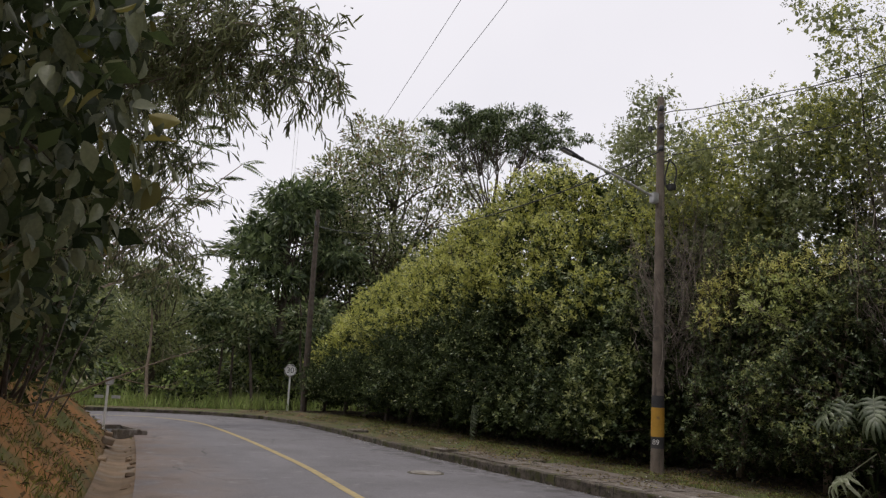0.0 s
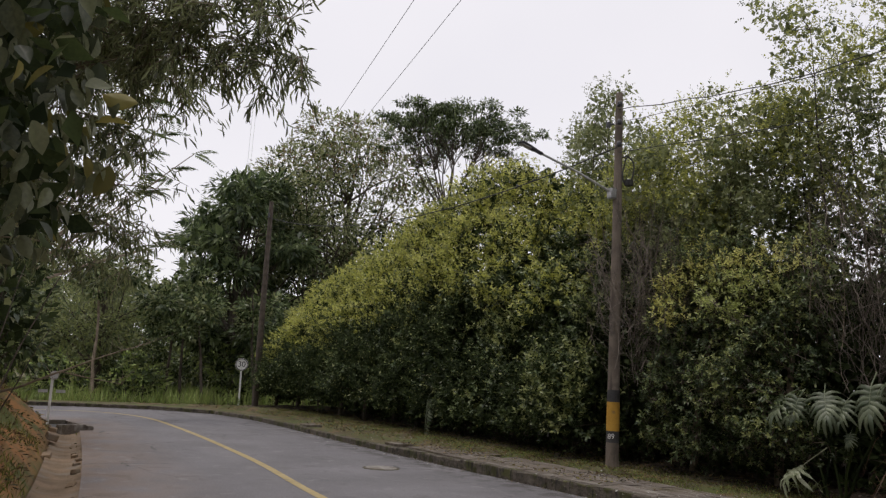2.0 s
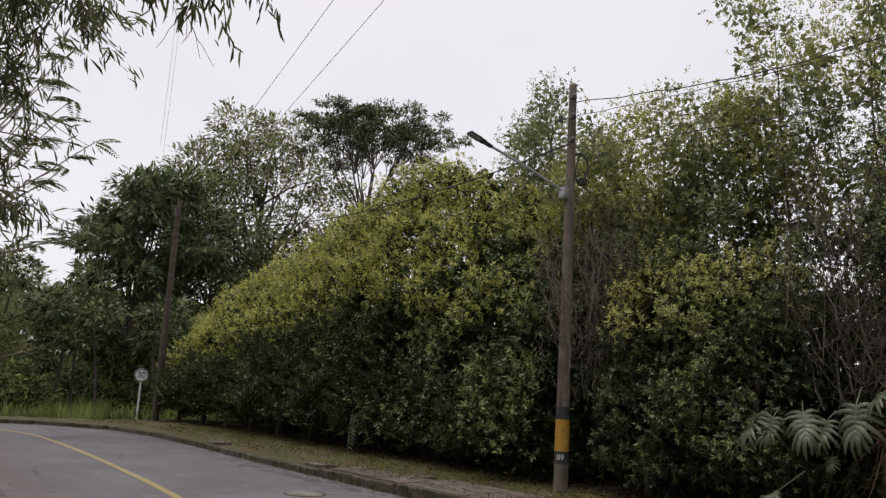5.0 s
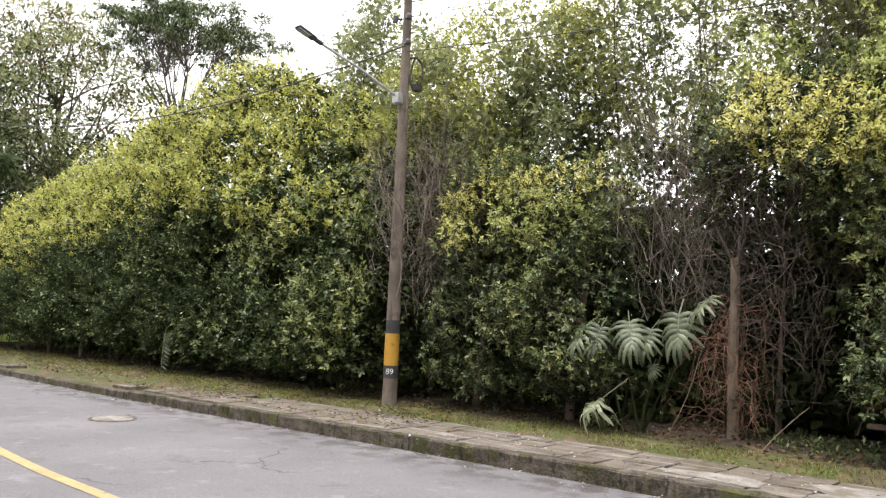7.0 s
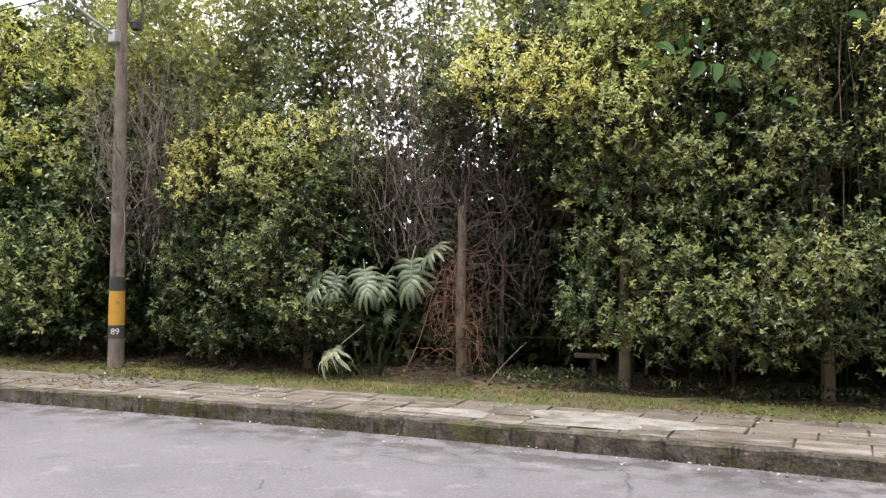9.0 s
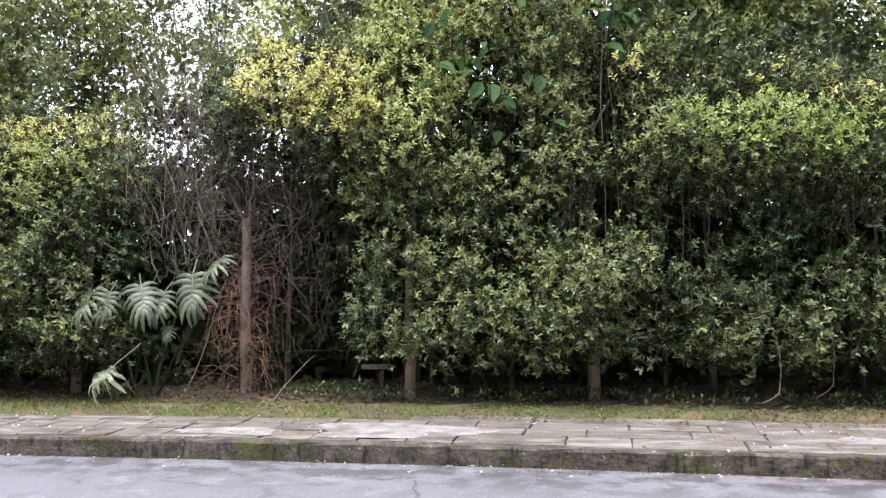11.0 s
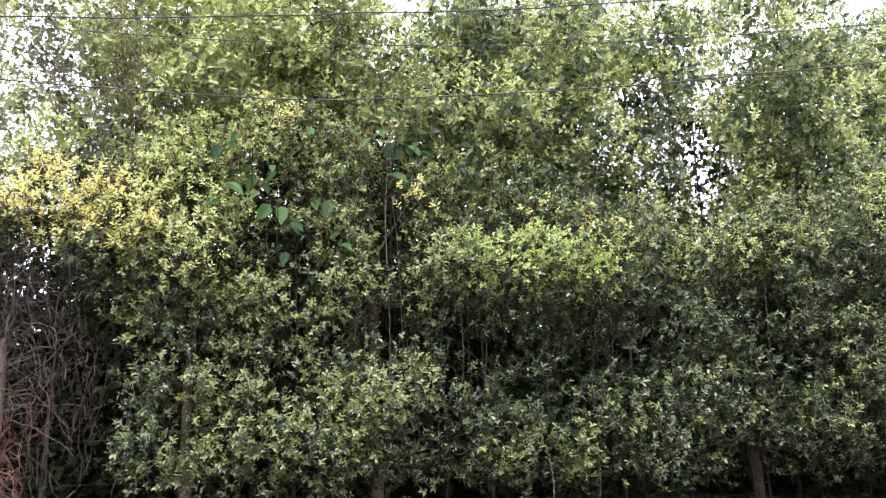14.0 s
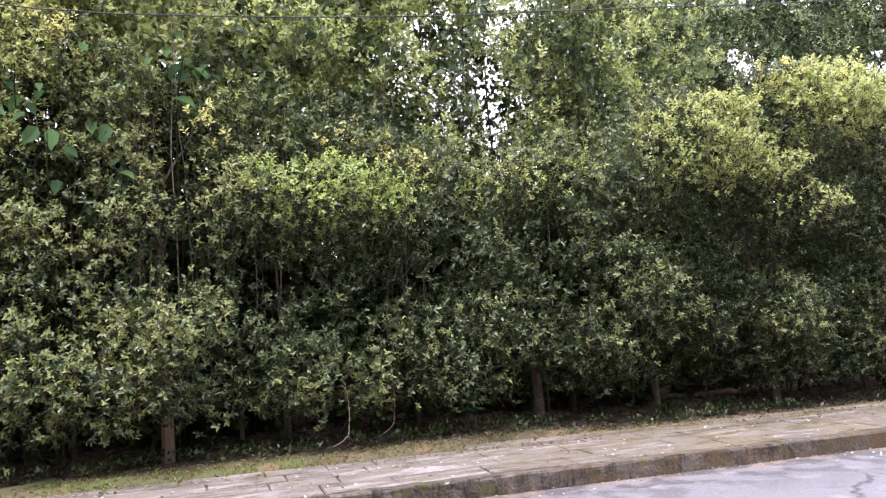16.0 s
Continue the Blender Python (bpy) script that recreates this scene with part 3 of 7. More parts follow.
def height(x, y):
    """The lie of the land."""
    p = np.stack([np.ravel(x), np.ravel(y)], 1).astype(float)
    dk, _ = off_line(KERB, p, 1)
    dl, _ = off_line(EDGE, p, -1)
    h = np.full(len(p), -0.07)
    h = np.where(dk > 0, -0.07 + 0.17 * ramp01(dk, 0.03, 0.12) + 0.12 * ramp01(dk - path_extra(p[:, 0]), 1.25, 1.6) * (1 - 0.9 * ramp01(p[:, 0], 4.5, 7.0)) + 0.10 * ramp01(dk - path_extra(p[:, 0]), 1.9, 3.5), h)
    far = ramp01(-p[:, 0], 24, 34) * (dk > 0)
    h = h * (1 - far) + far * np.where(dk > 0.12, 0.03 - 0.25 * ramp01(dk, 1.0, 3.0) + 0.02 * np.clip(dk - 8, 0, 40), h)
    bank = np.where(dl > 0, -0.12 * ramp01(dl, 0.02, 0.2) + 0.25 * ramp01(dl, 0.5, 0.7) + 0.78 * np.clip(dl - 0.62, 0, 1.5) + 0.35 * np.clip(dl - 2.12, 0, 8) + 0.05 * np.clip(dl - 10, 0, 60), 0)
    close = ramp01(p[:, 0], -5.5, -1.0)
    bank = np.where(dl > 0, bank * (1 - 0.55 * close), 0)
    rough = 0.1 * np.sin(p[:, 0] * 1.7 + 1.3 * np.sin(p[:, 1])) + 0.06 * np.sin(p[:, 0] * 4.1 + p[:, 1] * 3.3)
    h = h + bank + np.where(dl > 0.7, rough * ramp01(dl, 0.7, 1.3), 0)
    return h, dk, dl


def ground_z(x, y):
    return float(height([x], [y])[0][0])

# the ground ------------------------------------------------------------
def axis(lo, hi, step, reach):
    inside = np.arange(lo, hi + step / 2, step)
    grow = step * 1.28 ** np.arange(1, 40)
    tail = np.cumsum(grow)
    tail = tail[tail < reach]
    return np.concatenate([lo - tail[::-1], inside, hi + tail])


def build_ground():
    xs, ys = axis(-36, 16, 0.32, 900), axis(-6, 12, 0.16, 900)
    gx, gy = np.meshgrid(xs, ys, indexing="ij")
    h, dk, dl = height(gx, gy)
    h = h + np.where((dk > 1.7) | (dl > 1.0), rng.normal(size=len(h)) * 0.012, 0)
    verts = np.stack([gx.ravel(), gy.ravel(), h], 1)
    nx, ny = gx.shape
    i, j = np.meshgrid(np.arange(nx - 1), np.arange(ny - 1), indexing="ij")
    a = (i * ny + j).ravel()
    faces = np.stack([a, a + ny, a + ny + 1, a + 1], 1)
    me = bpy.data.meshes.new("ground")
    me.from_pydata(verts.tolist(), [], faces.tolist())
    me.materials.append(GROUND)
    zone = me.attributes.new("bank", "FLOAT", "POINT")
    zone.data.foreach_set("value", (ramp01(dl, 0.4, 0.8) * (1 - ramp01(dl, 2.6, 4.0))).astype(np.float32))
    # Litter zone: soil colour together with painted shade beneath the hedge.
    soil = me.attributes.new("litter", "FLOAT", "POINT")
    soil.data.foreach_set("value", (ramp01(dk, 1.9, 2.5) * (1 - ramp01(dk, 6, 9)) * (gx.ravel() > -27)).astype(np.float32))
    me.polygons.foreach_set("use_smooth", [True] * len(faces))
    return tagged(new("ground", me), "grassy roadside ground with leaf litter and a reddish bank", "ground", kind="structure")


ground = build_ground()


def strip(left, right, z, across=10, crown_h=0.0):
    s = Shell()
    n = min(len(left), len(right))
    verts = []
    for a, b in zip(left[:n], right[:n]):
        for t in np.linspace(0, 1, across + 1):
            q = a + (b - a) * t
            verts.append((q[0], q[1], z + crown_h * (1 - (2 * t - 1) ** 2)))
    w = across + 1
    s.add(verts, [(i * w + j, i * w + j + 1, (i + 1) * w + j + 1, (i + 1) * w + j) for i in range(n - 1) for j in range(across)])
    return s


road = part("road", strip(EDGE, KERB + 0.0, 0.0, 24), ASPHALT)
for zone_name, values in (("dust", [max(0.0, 1 - j / 7.0) for j in range(25)]), ("damp", [max(0.0, min(1.0, (j - 20.5) / 2.5)) for j in range(25)])):
    spread_out = np.tile(values, len(road.data.vertices) // 25)
    if zone_name == "dust":
        spread_out[24::25] = [1.6 * min(1.0, max(0.0, (v.co.x - 0.5) / 3)) for v in list(road.data.vertices)[24::25]]
    road.data.attributes.new(zone_name, "FLOAT", "POINT").data.foreach_set("value", spread_out.astype(np.float32))
tagged(road, "worn grey asphalt road curving round a bend", "road", kind="structure")


def ribbon(curve, half, z):
    t = unit(np.gradient(curve, axis=0))
    n = np.stack([-t[:, 1], t[:, 0]], 1)
    return strip(curve - n * half, curve + n * half, z, 2)


line = part("road_line", ribbon(LINE, 0.065, 0.005), YELLOW_LINE)
tagged(line, "faded yellow centre line painted on the asphalt", "road line", kind="structure")


def along(curve, start, stop, sizes):
    """Walk a curve by given piece lengths: (middle, heading, length) of each piece between two x."""
    d = np.r_[0, np.cumsum(np.linalg.norm(np.diff(curve, axis=0), axis=1))]
    fx = lambda s: np.array([np.interp(s, d, curve[:, 0]), np.interp(s, d, curve[:, 1])])
    s0 = np.interp(-start, -curve[:150, 0], d[:150]) if start is not None else 0
    s1 = stop
    out, s = [], s0
    while s < s0 + s1:
        ln = sizes(fx(s)[0])
        a, b = fx(s), fx(s + ln)
        out.append(((a + b) / 2, math.atan2(*(b - a)[::-1]), np.linalg.norm(b - a)))
        s += ln
    return out


def piece_mesh(name, mat, lo, hi, bevel, seed, cuts=0, rough=0.004):
    local = np.random.default_rng(seed)
    bm = bmesh.new()
    bmesh.ops.create_cube(bm, size=1)
    for v in bm.verts:
        v.co = Vector([(lo[i] + hi[i]) / 2 + v.co[i] * (hi[i] - lo[i]) for i in range(3)])
    bmesh.ops.bevel(bm, geom=bm.edges[:], offset=bevel, segments=1, affect="EDGES")
    for c in range(cuts):
        at = lo[0] + (hi[0] - lo[0]) * (c + 1) / (cuts + 1)
        bmesh.ops.bisect_plane(bm, geom=bm.verts[:] + bm.edges[:] + bm.faces[:], plane_co=(at, 0, 0), plane_no=(1, 0, 0))
    for v in bm.verts:
        v.co += Vector(local.normal(size=3) * np.array([0.002, rough, rough]))
    me = bpy.data.meshes.new(name)
    bm.to_mesh(me)
    bm.free()
    me.materials.append(mat)
    return me


kerb = thing("kerb", "mossy grey concrete kerb along the road", "kerb", kind="structure")
kerb_meshes = [piece_mesh("kerb_stone", KERB_CONCRETE, (-0.5, -0.17, -0.12), (0.5, 0.0, 0.17), 0.018, i, 12, 0.0045) for i in range(5)]
for i, (mid, turn, ln) in enumerate(along(KERB, 16, 62, lambda x: 2.4)):
    ob = new("kerb_stone", kerb_meshes[i % 5])
    ob.parent = kerb
    ob.matrix_world = pose(mid[0], mid[1], rng.normal() * 0.002 - 0.055 * float(ramp01(-mid[0], 8, 16)), 0, 0, math.degrees(turn)) @ Matrix.Diagonal((ln * 1.004, 1, 1, 1))

pavement = part("pavement", strip(KERB, KERB, 0), SOIL)
t_k = unit(np.gradient(KERB, axis=0))
n_k = np.stack([t_k[:, 1], -t_k[:, 0]], 1)
pavement_bed = strip(KERB + n_k * 0.15, KERB + n_k * (1.42 + path_extra(KERB[:, 0]))[:, None], 0.135, 3)
pavement_bed.v = [(x, y, z - 0.05 * float(ramp01(-x, 8, 16))) for x, y, z in pavement_bed.v]
pavement.data = pavement_bed.mesh("pavement", GROUND)
tagged(pavement, "footpath bed of soil and moss under concrete slabs", "pavement", kind="structure")
slab_meshes = [piece_mesh("slab", CONCRETE, (-0.5, -0.5, -0.05), (0.5, 0.5, 0.036), 0.01, 30 + i) for i in range(6)]


def lay_slabs():
    for row, (near, deep) in enumerate(((0.18, 0.44), (0.63, 0.38), (1.02, 0.36))):
        local = np.random.default_rng(90 + row)
        for mid, turn, ln in along(KERB, 14.5 + 0.3 * row, 33 - 3 * row, lambda x: (0.42 + 0.12 * local.random()) if x < 0.2 else (0.55 + 0.5 * local.random())):
            if mid[0] < -9.5 and local.random() < min(0.95, (-9.5 - mid[0]) * 0.2):
                continue
            ob = new("slab", slab_meshes[local.integers(6)])
            ob.parent = pavement
            m = pose(mid[0], mid[1], 0, 0, 0, math.degrees(turn)) @ pose(0, -(near + deep / 2), 0.134 + local.normal() * 0.002, local.normal() * 0.25, local.normal() * 0.2, local.normal() * 0.6)
            ob.matrix_world = m @ Matrix.Diagonal((ln - 0.012, deep - 0.008, 1, 1))
    for row, (near, deep, lift) in enumerate(((1.40, 0.35, 0.132), (1.76, 0.34, 0.131))):
        local = np.random.default_rng(97 + row)
        for mid, turn, ln in along(KERB, 14.5, 15.2 - 5.0 * row, lambda x: 0.5 + 0.5 * local.random()):
            ob = new("slab", slab_meshes[local.integers(6)])
            ob.parent = pavement
            m = pose(mid[0], mid[1], 0, 0, 0, math.degrees(turn)) @ pose(0, -(near + deep / 2), lift + local.normal() * 0.002, local.normal() * 0.25, local.normal() * 0.2, local.normal() * 0.6)
            ob.matrix_world = m @ Matrix.Diagonal((ln - 0.012, deep - 0.008, 1, 1))


lay_slabs()
rng = np.random.default_rng(95)
MORTAR = material("pale_mortar", (0.15, 0.135, 0.12), (0.35, 0.33, 0.305), 0.9, 5, 9, 0.5, 40, spots=(0.15, 0.13, 0.105), spot_at=(0.48, 0.6), spot_scale=3.5, grain=0.6)


def mortar_patch(x, y, turn, long, deep, seed):
    """A thin, ragged smear of old mortar on the slabs."""
    local, sides = np.random.default_rng(seed), 29
    a = np.linspace(0, 2 * math.pi, sides + 1)[:-1]
    r = 1 + 0.16 * np.sin(3 * a + seed) + 0.1 * np.sin(5 * a) + local.normal(size=sides) * 0.05
    ring = [(long * math.copysign(abs(math.cos(q)) ** 0.7, math.cos(q)) * k, deep * math.copysign(abs(math.sin(q)) ** 0.7, math.sin(q)) * k) for q, k in zip(a, r)]
    patch = Shell().add([(u, v, 0.0) for u, v in ring] + [(u * 0.96, v * 0.96, 0.006) for u, v in ring], [(i, (i + 1) % sides, sides + (i + 1) % sides, sides + i) for i in range(sides)] + [tuple(range(sides, 2 * sides))])
    part("mortar_patch", patch, MORTAR, pavement, "pale smear of old mortar").matrix_world = pose(x, y, 0.172, 0, 0, turn)


mortar_patch(-1.3, 8.12, -4, 0.85, 0.4, 1)
mortar_patch(3.0, 7.75, -6, 0.3, 0.16, 2)
mortar_patch(-2.9, 8.0, -3, 0.5, 0.2, 4)

# gutter stones on the inner side
gutter = thing("gutter", "stone and concrete gutter at the foot of the bank", "gutter", kind="structure")
t_e = unit(np.gradient(EDGE, axis=0))
n_e = np.stack([-t_e[:, 1], t_e[:, 0]], 1)
part("channel", strip(EDGE + n_e * 0.0, EDGE + n_e * 0.0, 0), STONE_EDGE, gutter).data = strip(EDGE + n_e * 0.55, EDGE - n_e * 0.01, -0.03, 6, -0.06).mesh("channel", STONE_EDGE)
gutter_meshes = [piece_mesh("gutter_stone", STONE_EDGE, (-0.5, -0.12, -0.1), (0.5, 0.12, 0.02), 0.02, 60 + i) for i in range(4)]
for i, (mid, turn, ln) in enumerate(along(EDGE, 6, 29, lambda x: 0.55)):
    if rng.random() < 0.3:
        ob = new("gutter_stone", gutter_meshes[i % 4])
        ob.parent = gutter
        ob.matrix_world = pose(mid[0], mid[1], -0.01, rng.normal() * 6, 0, math.degrees(turn) + rng.normal() * 4) @ pose(0, 0.52 + rng.normal() * 0.03, 0.02) @ Matrix.Diagonal((ln * rng.uniform(0.5, 1.0), rng.uniform(0.6, 1.0), 1, 1))
for i, (mid, turn, ln) in enumerate(along(EDGE, 4, 18, lambda x: 0.16)):
    if rng.random() < 0.2:
        ob = new("edge_stone", gutter_meshes[i % 4])
        ob.parent = gutter
        ob.matrix_world = pose(mid[0], mid[1], -0.025, rng.normal() * 10, rng.normal() * 8, math.degrees(turn) + rng.normal() * 25) @ pose(0, 0.06 + rng.normal() * 0.05, 0) @ Matrix.Diagonal((rng.uniform(0.08, 0.17), rng.uniform(0.25, 0.6), 0.5, 1))

manhole = thing("manhole_cover", "pale round concrete manhole cover in the asphalt", "manhole cover", at=(-10.6, 6.3, 0))


def disc(r, z0, z1, bevel=0.01, sides=32):
    s = Shell()
    ring = [(math.cos(2 * math.pi * i / sides), math.sin(2 * math.pi * i / sides)) for i in range(sides)]
    v = [(x * r, y * r, z0) for x, y in ring] + [(x * r, y * r, z1 - bevel) for x, y in ring] + [(x * (r - bevel), y * (r - bevel), z1) for x, y in ring]
    f = [(i, (i + 1) % sides, sides + (i + 1) % sides, sides + i) for i in range(sides)]
    f += [(sides + i, sides + (i + 1) % sides, 2 * sides + (i + 1) % sides, 2 * sides + i) for i in range(sides)]
    f += [tuple(range(2 * sides, 3 * sides))]
    return s.add(v, f)


PALE_CONCRETE = material("pale_concrete", (0.3, 0.29, 0.27), (0.5, 0.49, 0.46), 0.85, 6, 6, 0.3)
part("lid", disc(0.27, -0.03, 0.014), MORTAR, manhole)
part("frame", disc(0.32, -0.03, 0.008), KERB_CONCRETE, manhole)

# the lamp post ---------------------------------------------------------
PX, PY, PZ = -8.43, 9.5, 0.2
pole = thing("utility_pole", "weathered concrete utility pole with yellow and black bands and lamp", "utility pole", at=(PX, PY, PZ))


def taper(z):
    return 0.114 - 0.008 * z


def cone_part(name, z0, z1, extra, mat, label=""):
    s = Shell()
    zs = np.linspace(z0, z1, 6)
    s.tube([(0, 0, z) for z in zs], [taper(z) + extra for z in zs], 20)
    return part(name, s, mat, pole, label, smooth=False)


cone_part("shaft", -0.3, 6.55, 0, POLE_CONCRETE)
cone_part("black_band", 0.43, 0.62, 0.003, BLACK_PAINT_AND_SHADE, "black painted lower band with a number")
cone_part("yellow_band", 0.62, 1.10, 0.004, YELLOW_PAINT, "faded yellow painted band")
cone_part("upper_black_band", 1.10, 1.30, 0.003, BLACK_PAINT_AND_SHADE, "black painted upper band")


def lettering(name, body, size, mat, parent, m, depth=0.002):
    data = bpy.data.curves.new(name, "FONT")
    data.body, data.size, data.extrude, data.align_x, data.align_y = body, size, depth, "CENTER", "CENTER"
    data.materials.append(mat)
    ob = new(name, data)
    ob.parent = parent
    ob.matrix_basis = m
    return ob


lettering("painted_number", "89", 0.12, WHITE_PAINT, pole, pose(0, 0, 0, 0, 0, 32) @ pose(0, -0.115, 0.53, 90, 0, 0))
ARM0, ARM1 = Vector((-0.0, -0.12, 4.70)), Vector((-0.26, -1.55, 5.20))
arm = part("lamp_arm", Shell().tube([ARM0, ARM0.lerp(ARM1, 0.5) + Vector((0, 0, 0.03)), ARM1], 0.021, 10), GALVANISED, pole, "galvanised lamp arm")
part("clamp", Shell().box((-0.07, -0.2, 4.6), (0.07, -0.08, 4.78), 0.015), GALVANISED, pole)
lamp_way = (ARM1 - ARM0).normalized()
head = Shell().box((-0.07, -0.22, -0.018), (0.07, 0.1, 0.018), 0.012).box((-0.04, 0.08, -0.022), (0.04, 0.24, 0.022), 0.012).box((-0.055, -0.2, 0.018), (0.055, 0.02, 0.03), 0.006)
head_ob = part("lamp_head", head, DARK_METAL, pole, "dark LED street lamp head")
head_ob.matrix_basis = Matrix.Translation(ARM1 + lamp_way * 0.2) @ lamp_way.to_track_quat("-Y", "Z").to_matrix().to_4x4()
part("lens", Shell().box((-0.06, -0.2, -0.026), (0.06, 0.0, -0.0185), 0.001), GALVANISED, head_ob)
for z in (6.28, 5.95, 5.55):
    s = Shell()
    s.tube([(0.05, -0.1, z), (0.16, -0.14, z)], 0.018, 8).tube([(0.16, -0.14, z - 0.05), (0.16, -0.14, z - 0.02), (0.16, -0.14, z + 0.02), (0.16, -0.14, z + 0.05)], [0.028, 0.045, 0.045, 0.028], 10)
    part("insulator", s, DARK_METAL, pole)
s = Shell()
s.tube([(-0.06, -0.05, 5.98), (-0.16, -0.1, 5.98)], 0.016, 8).tube([(-0.16, -0.1, 5.93), (-0.16, -0.1, 6.03)], 0.04, 10)
part("insulator", s, DARK_METAL, pole)
s = Shell()
loop = [(0.15 + 0.06 * math.cos(a), 0.1 + 0.07 * math.cos(a) + 0.02 * math.sin(3 * a), 5.1 + 0.26 * math.sin(a)) for a in np.linspace(0, 4 * math.pi, 40)]
s.tube(loop, 0.014, 6).box((0.1, 0.05, 4.84), (0.22, 0.17, 4.95), 0.01).tube([(0.0, 0.0, 5.36), (0.15, 0.12, 5.38)], 0.014, 6)
part("cable_coil", s, CABLE, pole, "coil of spare black cable")


def wire(name, a, b, sag, r, label, wobble=0.0):
    a, b = np.array(a, float), np.array(b, float)
    ts = np.linspace(0, 1, 40)
    pts = [a + (b - a) * t - np.array([0, 0, 4 * sag * t * (1 - t)]) + rng.normal(size=3) * wobble for t in ts]
    return tagged(part(name, Shell().tube(pts, r, 5), CABLE), label, "cable")


top = np.array([PX, PY, PZ])
def hung(profile, r, label, wobble):
    """A slack cable towards the next pole: heights at stations along the road."""
    xs, zs = zip(*profile)
    pts = spline([(x, 9.36 - 0.1072 * (x + 8.27), z) for x, z in zip(xs, zs)], 6)
    pts[1:] += rng.normal(size=(len(pts) - 1, 3)) * wobble
    return tagged(part("power_cable", Shell().tube(pts, r, 5), CABLE), label, "cable")


hung(((-8.27, 6.38), (-6.2, 6.02), (-4.6, 5.82), (-2, 5.75), (0.5, 5.8), (3, 5.89), (8, 6.25), (14, 6.8), (24, 7.8)), 0.008, "thick black power cable strung from the utility pole", 0.008)
hung(((-8.27, 6.14), (-6.3, 5.93), (-3.3, 5.67), (-0.2, 5.46), (3, 5.44), (8, 5.8), (14, 6.3), (24, 7.1)), 0.005, "thin black cable strung from the utility pole", 0.003)
hung(((-8.27, 5.6), (-5, 5.22), (-0.8, 4.85), (0.8, 4.82), (3.2, 4.93), (6.3, 5.21), (8.2, 5.37), (14, 6.0), (24, 6.8)), 0.007, "black cable strung below the power cable", 0.004)
wire("power_cable", top + (0.1, -0.14, 5.5), (-26.4, 9.9, 6.9), 0.75, 0.012, "black cable running between the two poles")
wire("overhead_wire", (26, -2.5, 10.3), (-52, 18.4, 10.3), 0.25, 0.007, "thin overhead wire crossing the sky")
wire("overhead_wire", (26, -1.35, 10.3), (-52, 19.3, 10.3), 0.25, 0.007, "thin overhead wire crossing the sky")

far_pole = thing("utility_pole", "dark slim utility pole standing among trees", "utility pole", at=(-26.4, 9.9, 0.2))
part("shaft", Shell().tube([(0, 0, z) for z in (-0.3, 2, 4, 7.3)], [0.12, 0.11, 0.1, 0.08], 14), BARK, far_pole)
part("insulator", Shell().tube([(0.1, -0.1, 6.7), (0.1, -0.1, 6.85)], 0.04, 8), DARK_METAL, far_pole)


def speed_sign(x, y, turn, label):
    z = ground_z(x, y)
    ob = thing("road_sign", label, "road sign", at=(x, y, z))
    ob.rotation_euler[2] = radians(turn)
    part("post", Shell().box((-0.035, -0.03, -0.3), (0.035, 0.03, 1.7), 0.006), WHITE_PAINT, ob)
    plate = part("plate", disc(0.24, 0, 0.012, 0.003), WHITE_PAINT, ob)
    plate.matrix_basis = pose(0, -0.035, 1.58, 90, 0, 0)
    ring = Shell()
    ring.tube([(0.215 * math.cos(a), 0.215 * math.sin(a), 0.013) for a in np.linspace(0, 2 * math.pi, 33)], 0.016, 4)
    part("rim", ring, DARK_METAL, plate)
    lettering("speed_limit", "30", 0.3, BLACK_PAINT_AND_SHADE, plate, pose(0, 0, 0.014))
    return ob


speed_sign(-29.2, 10.3, 66, "round white speed limit sign on a white post in the grass")

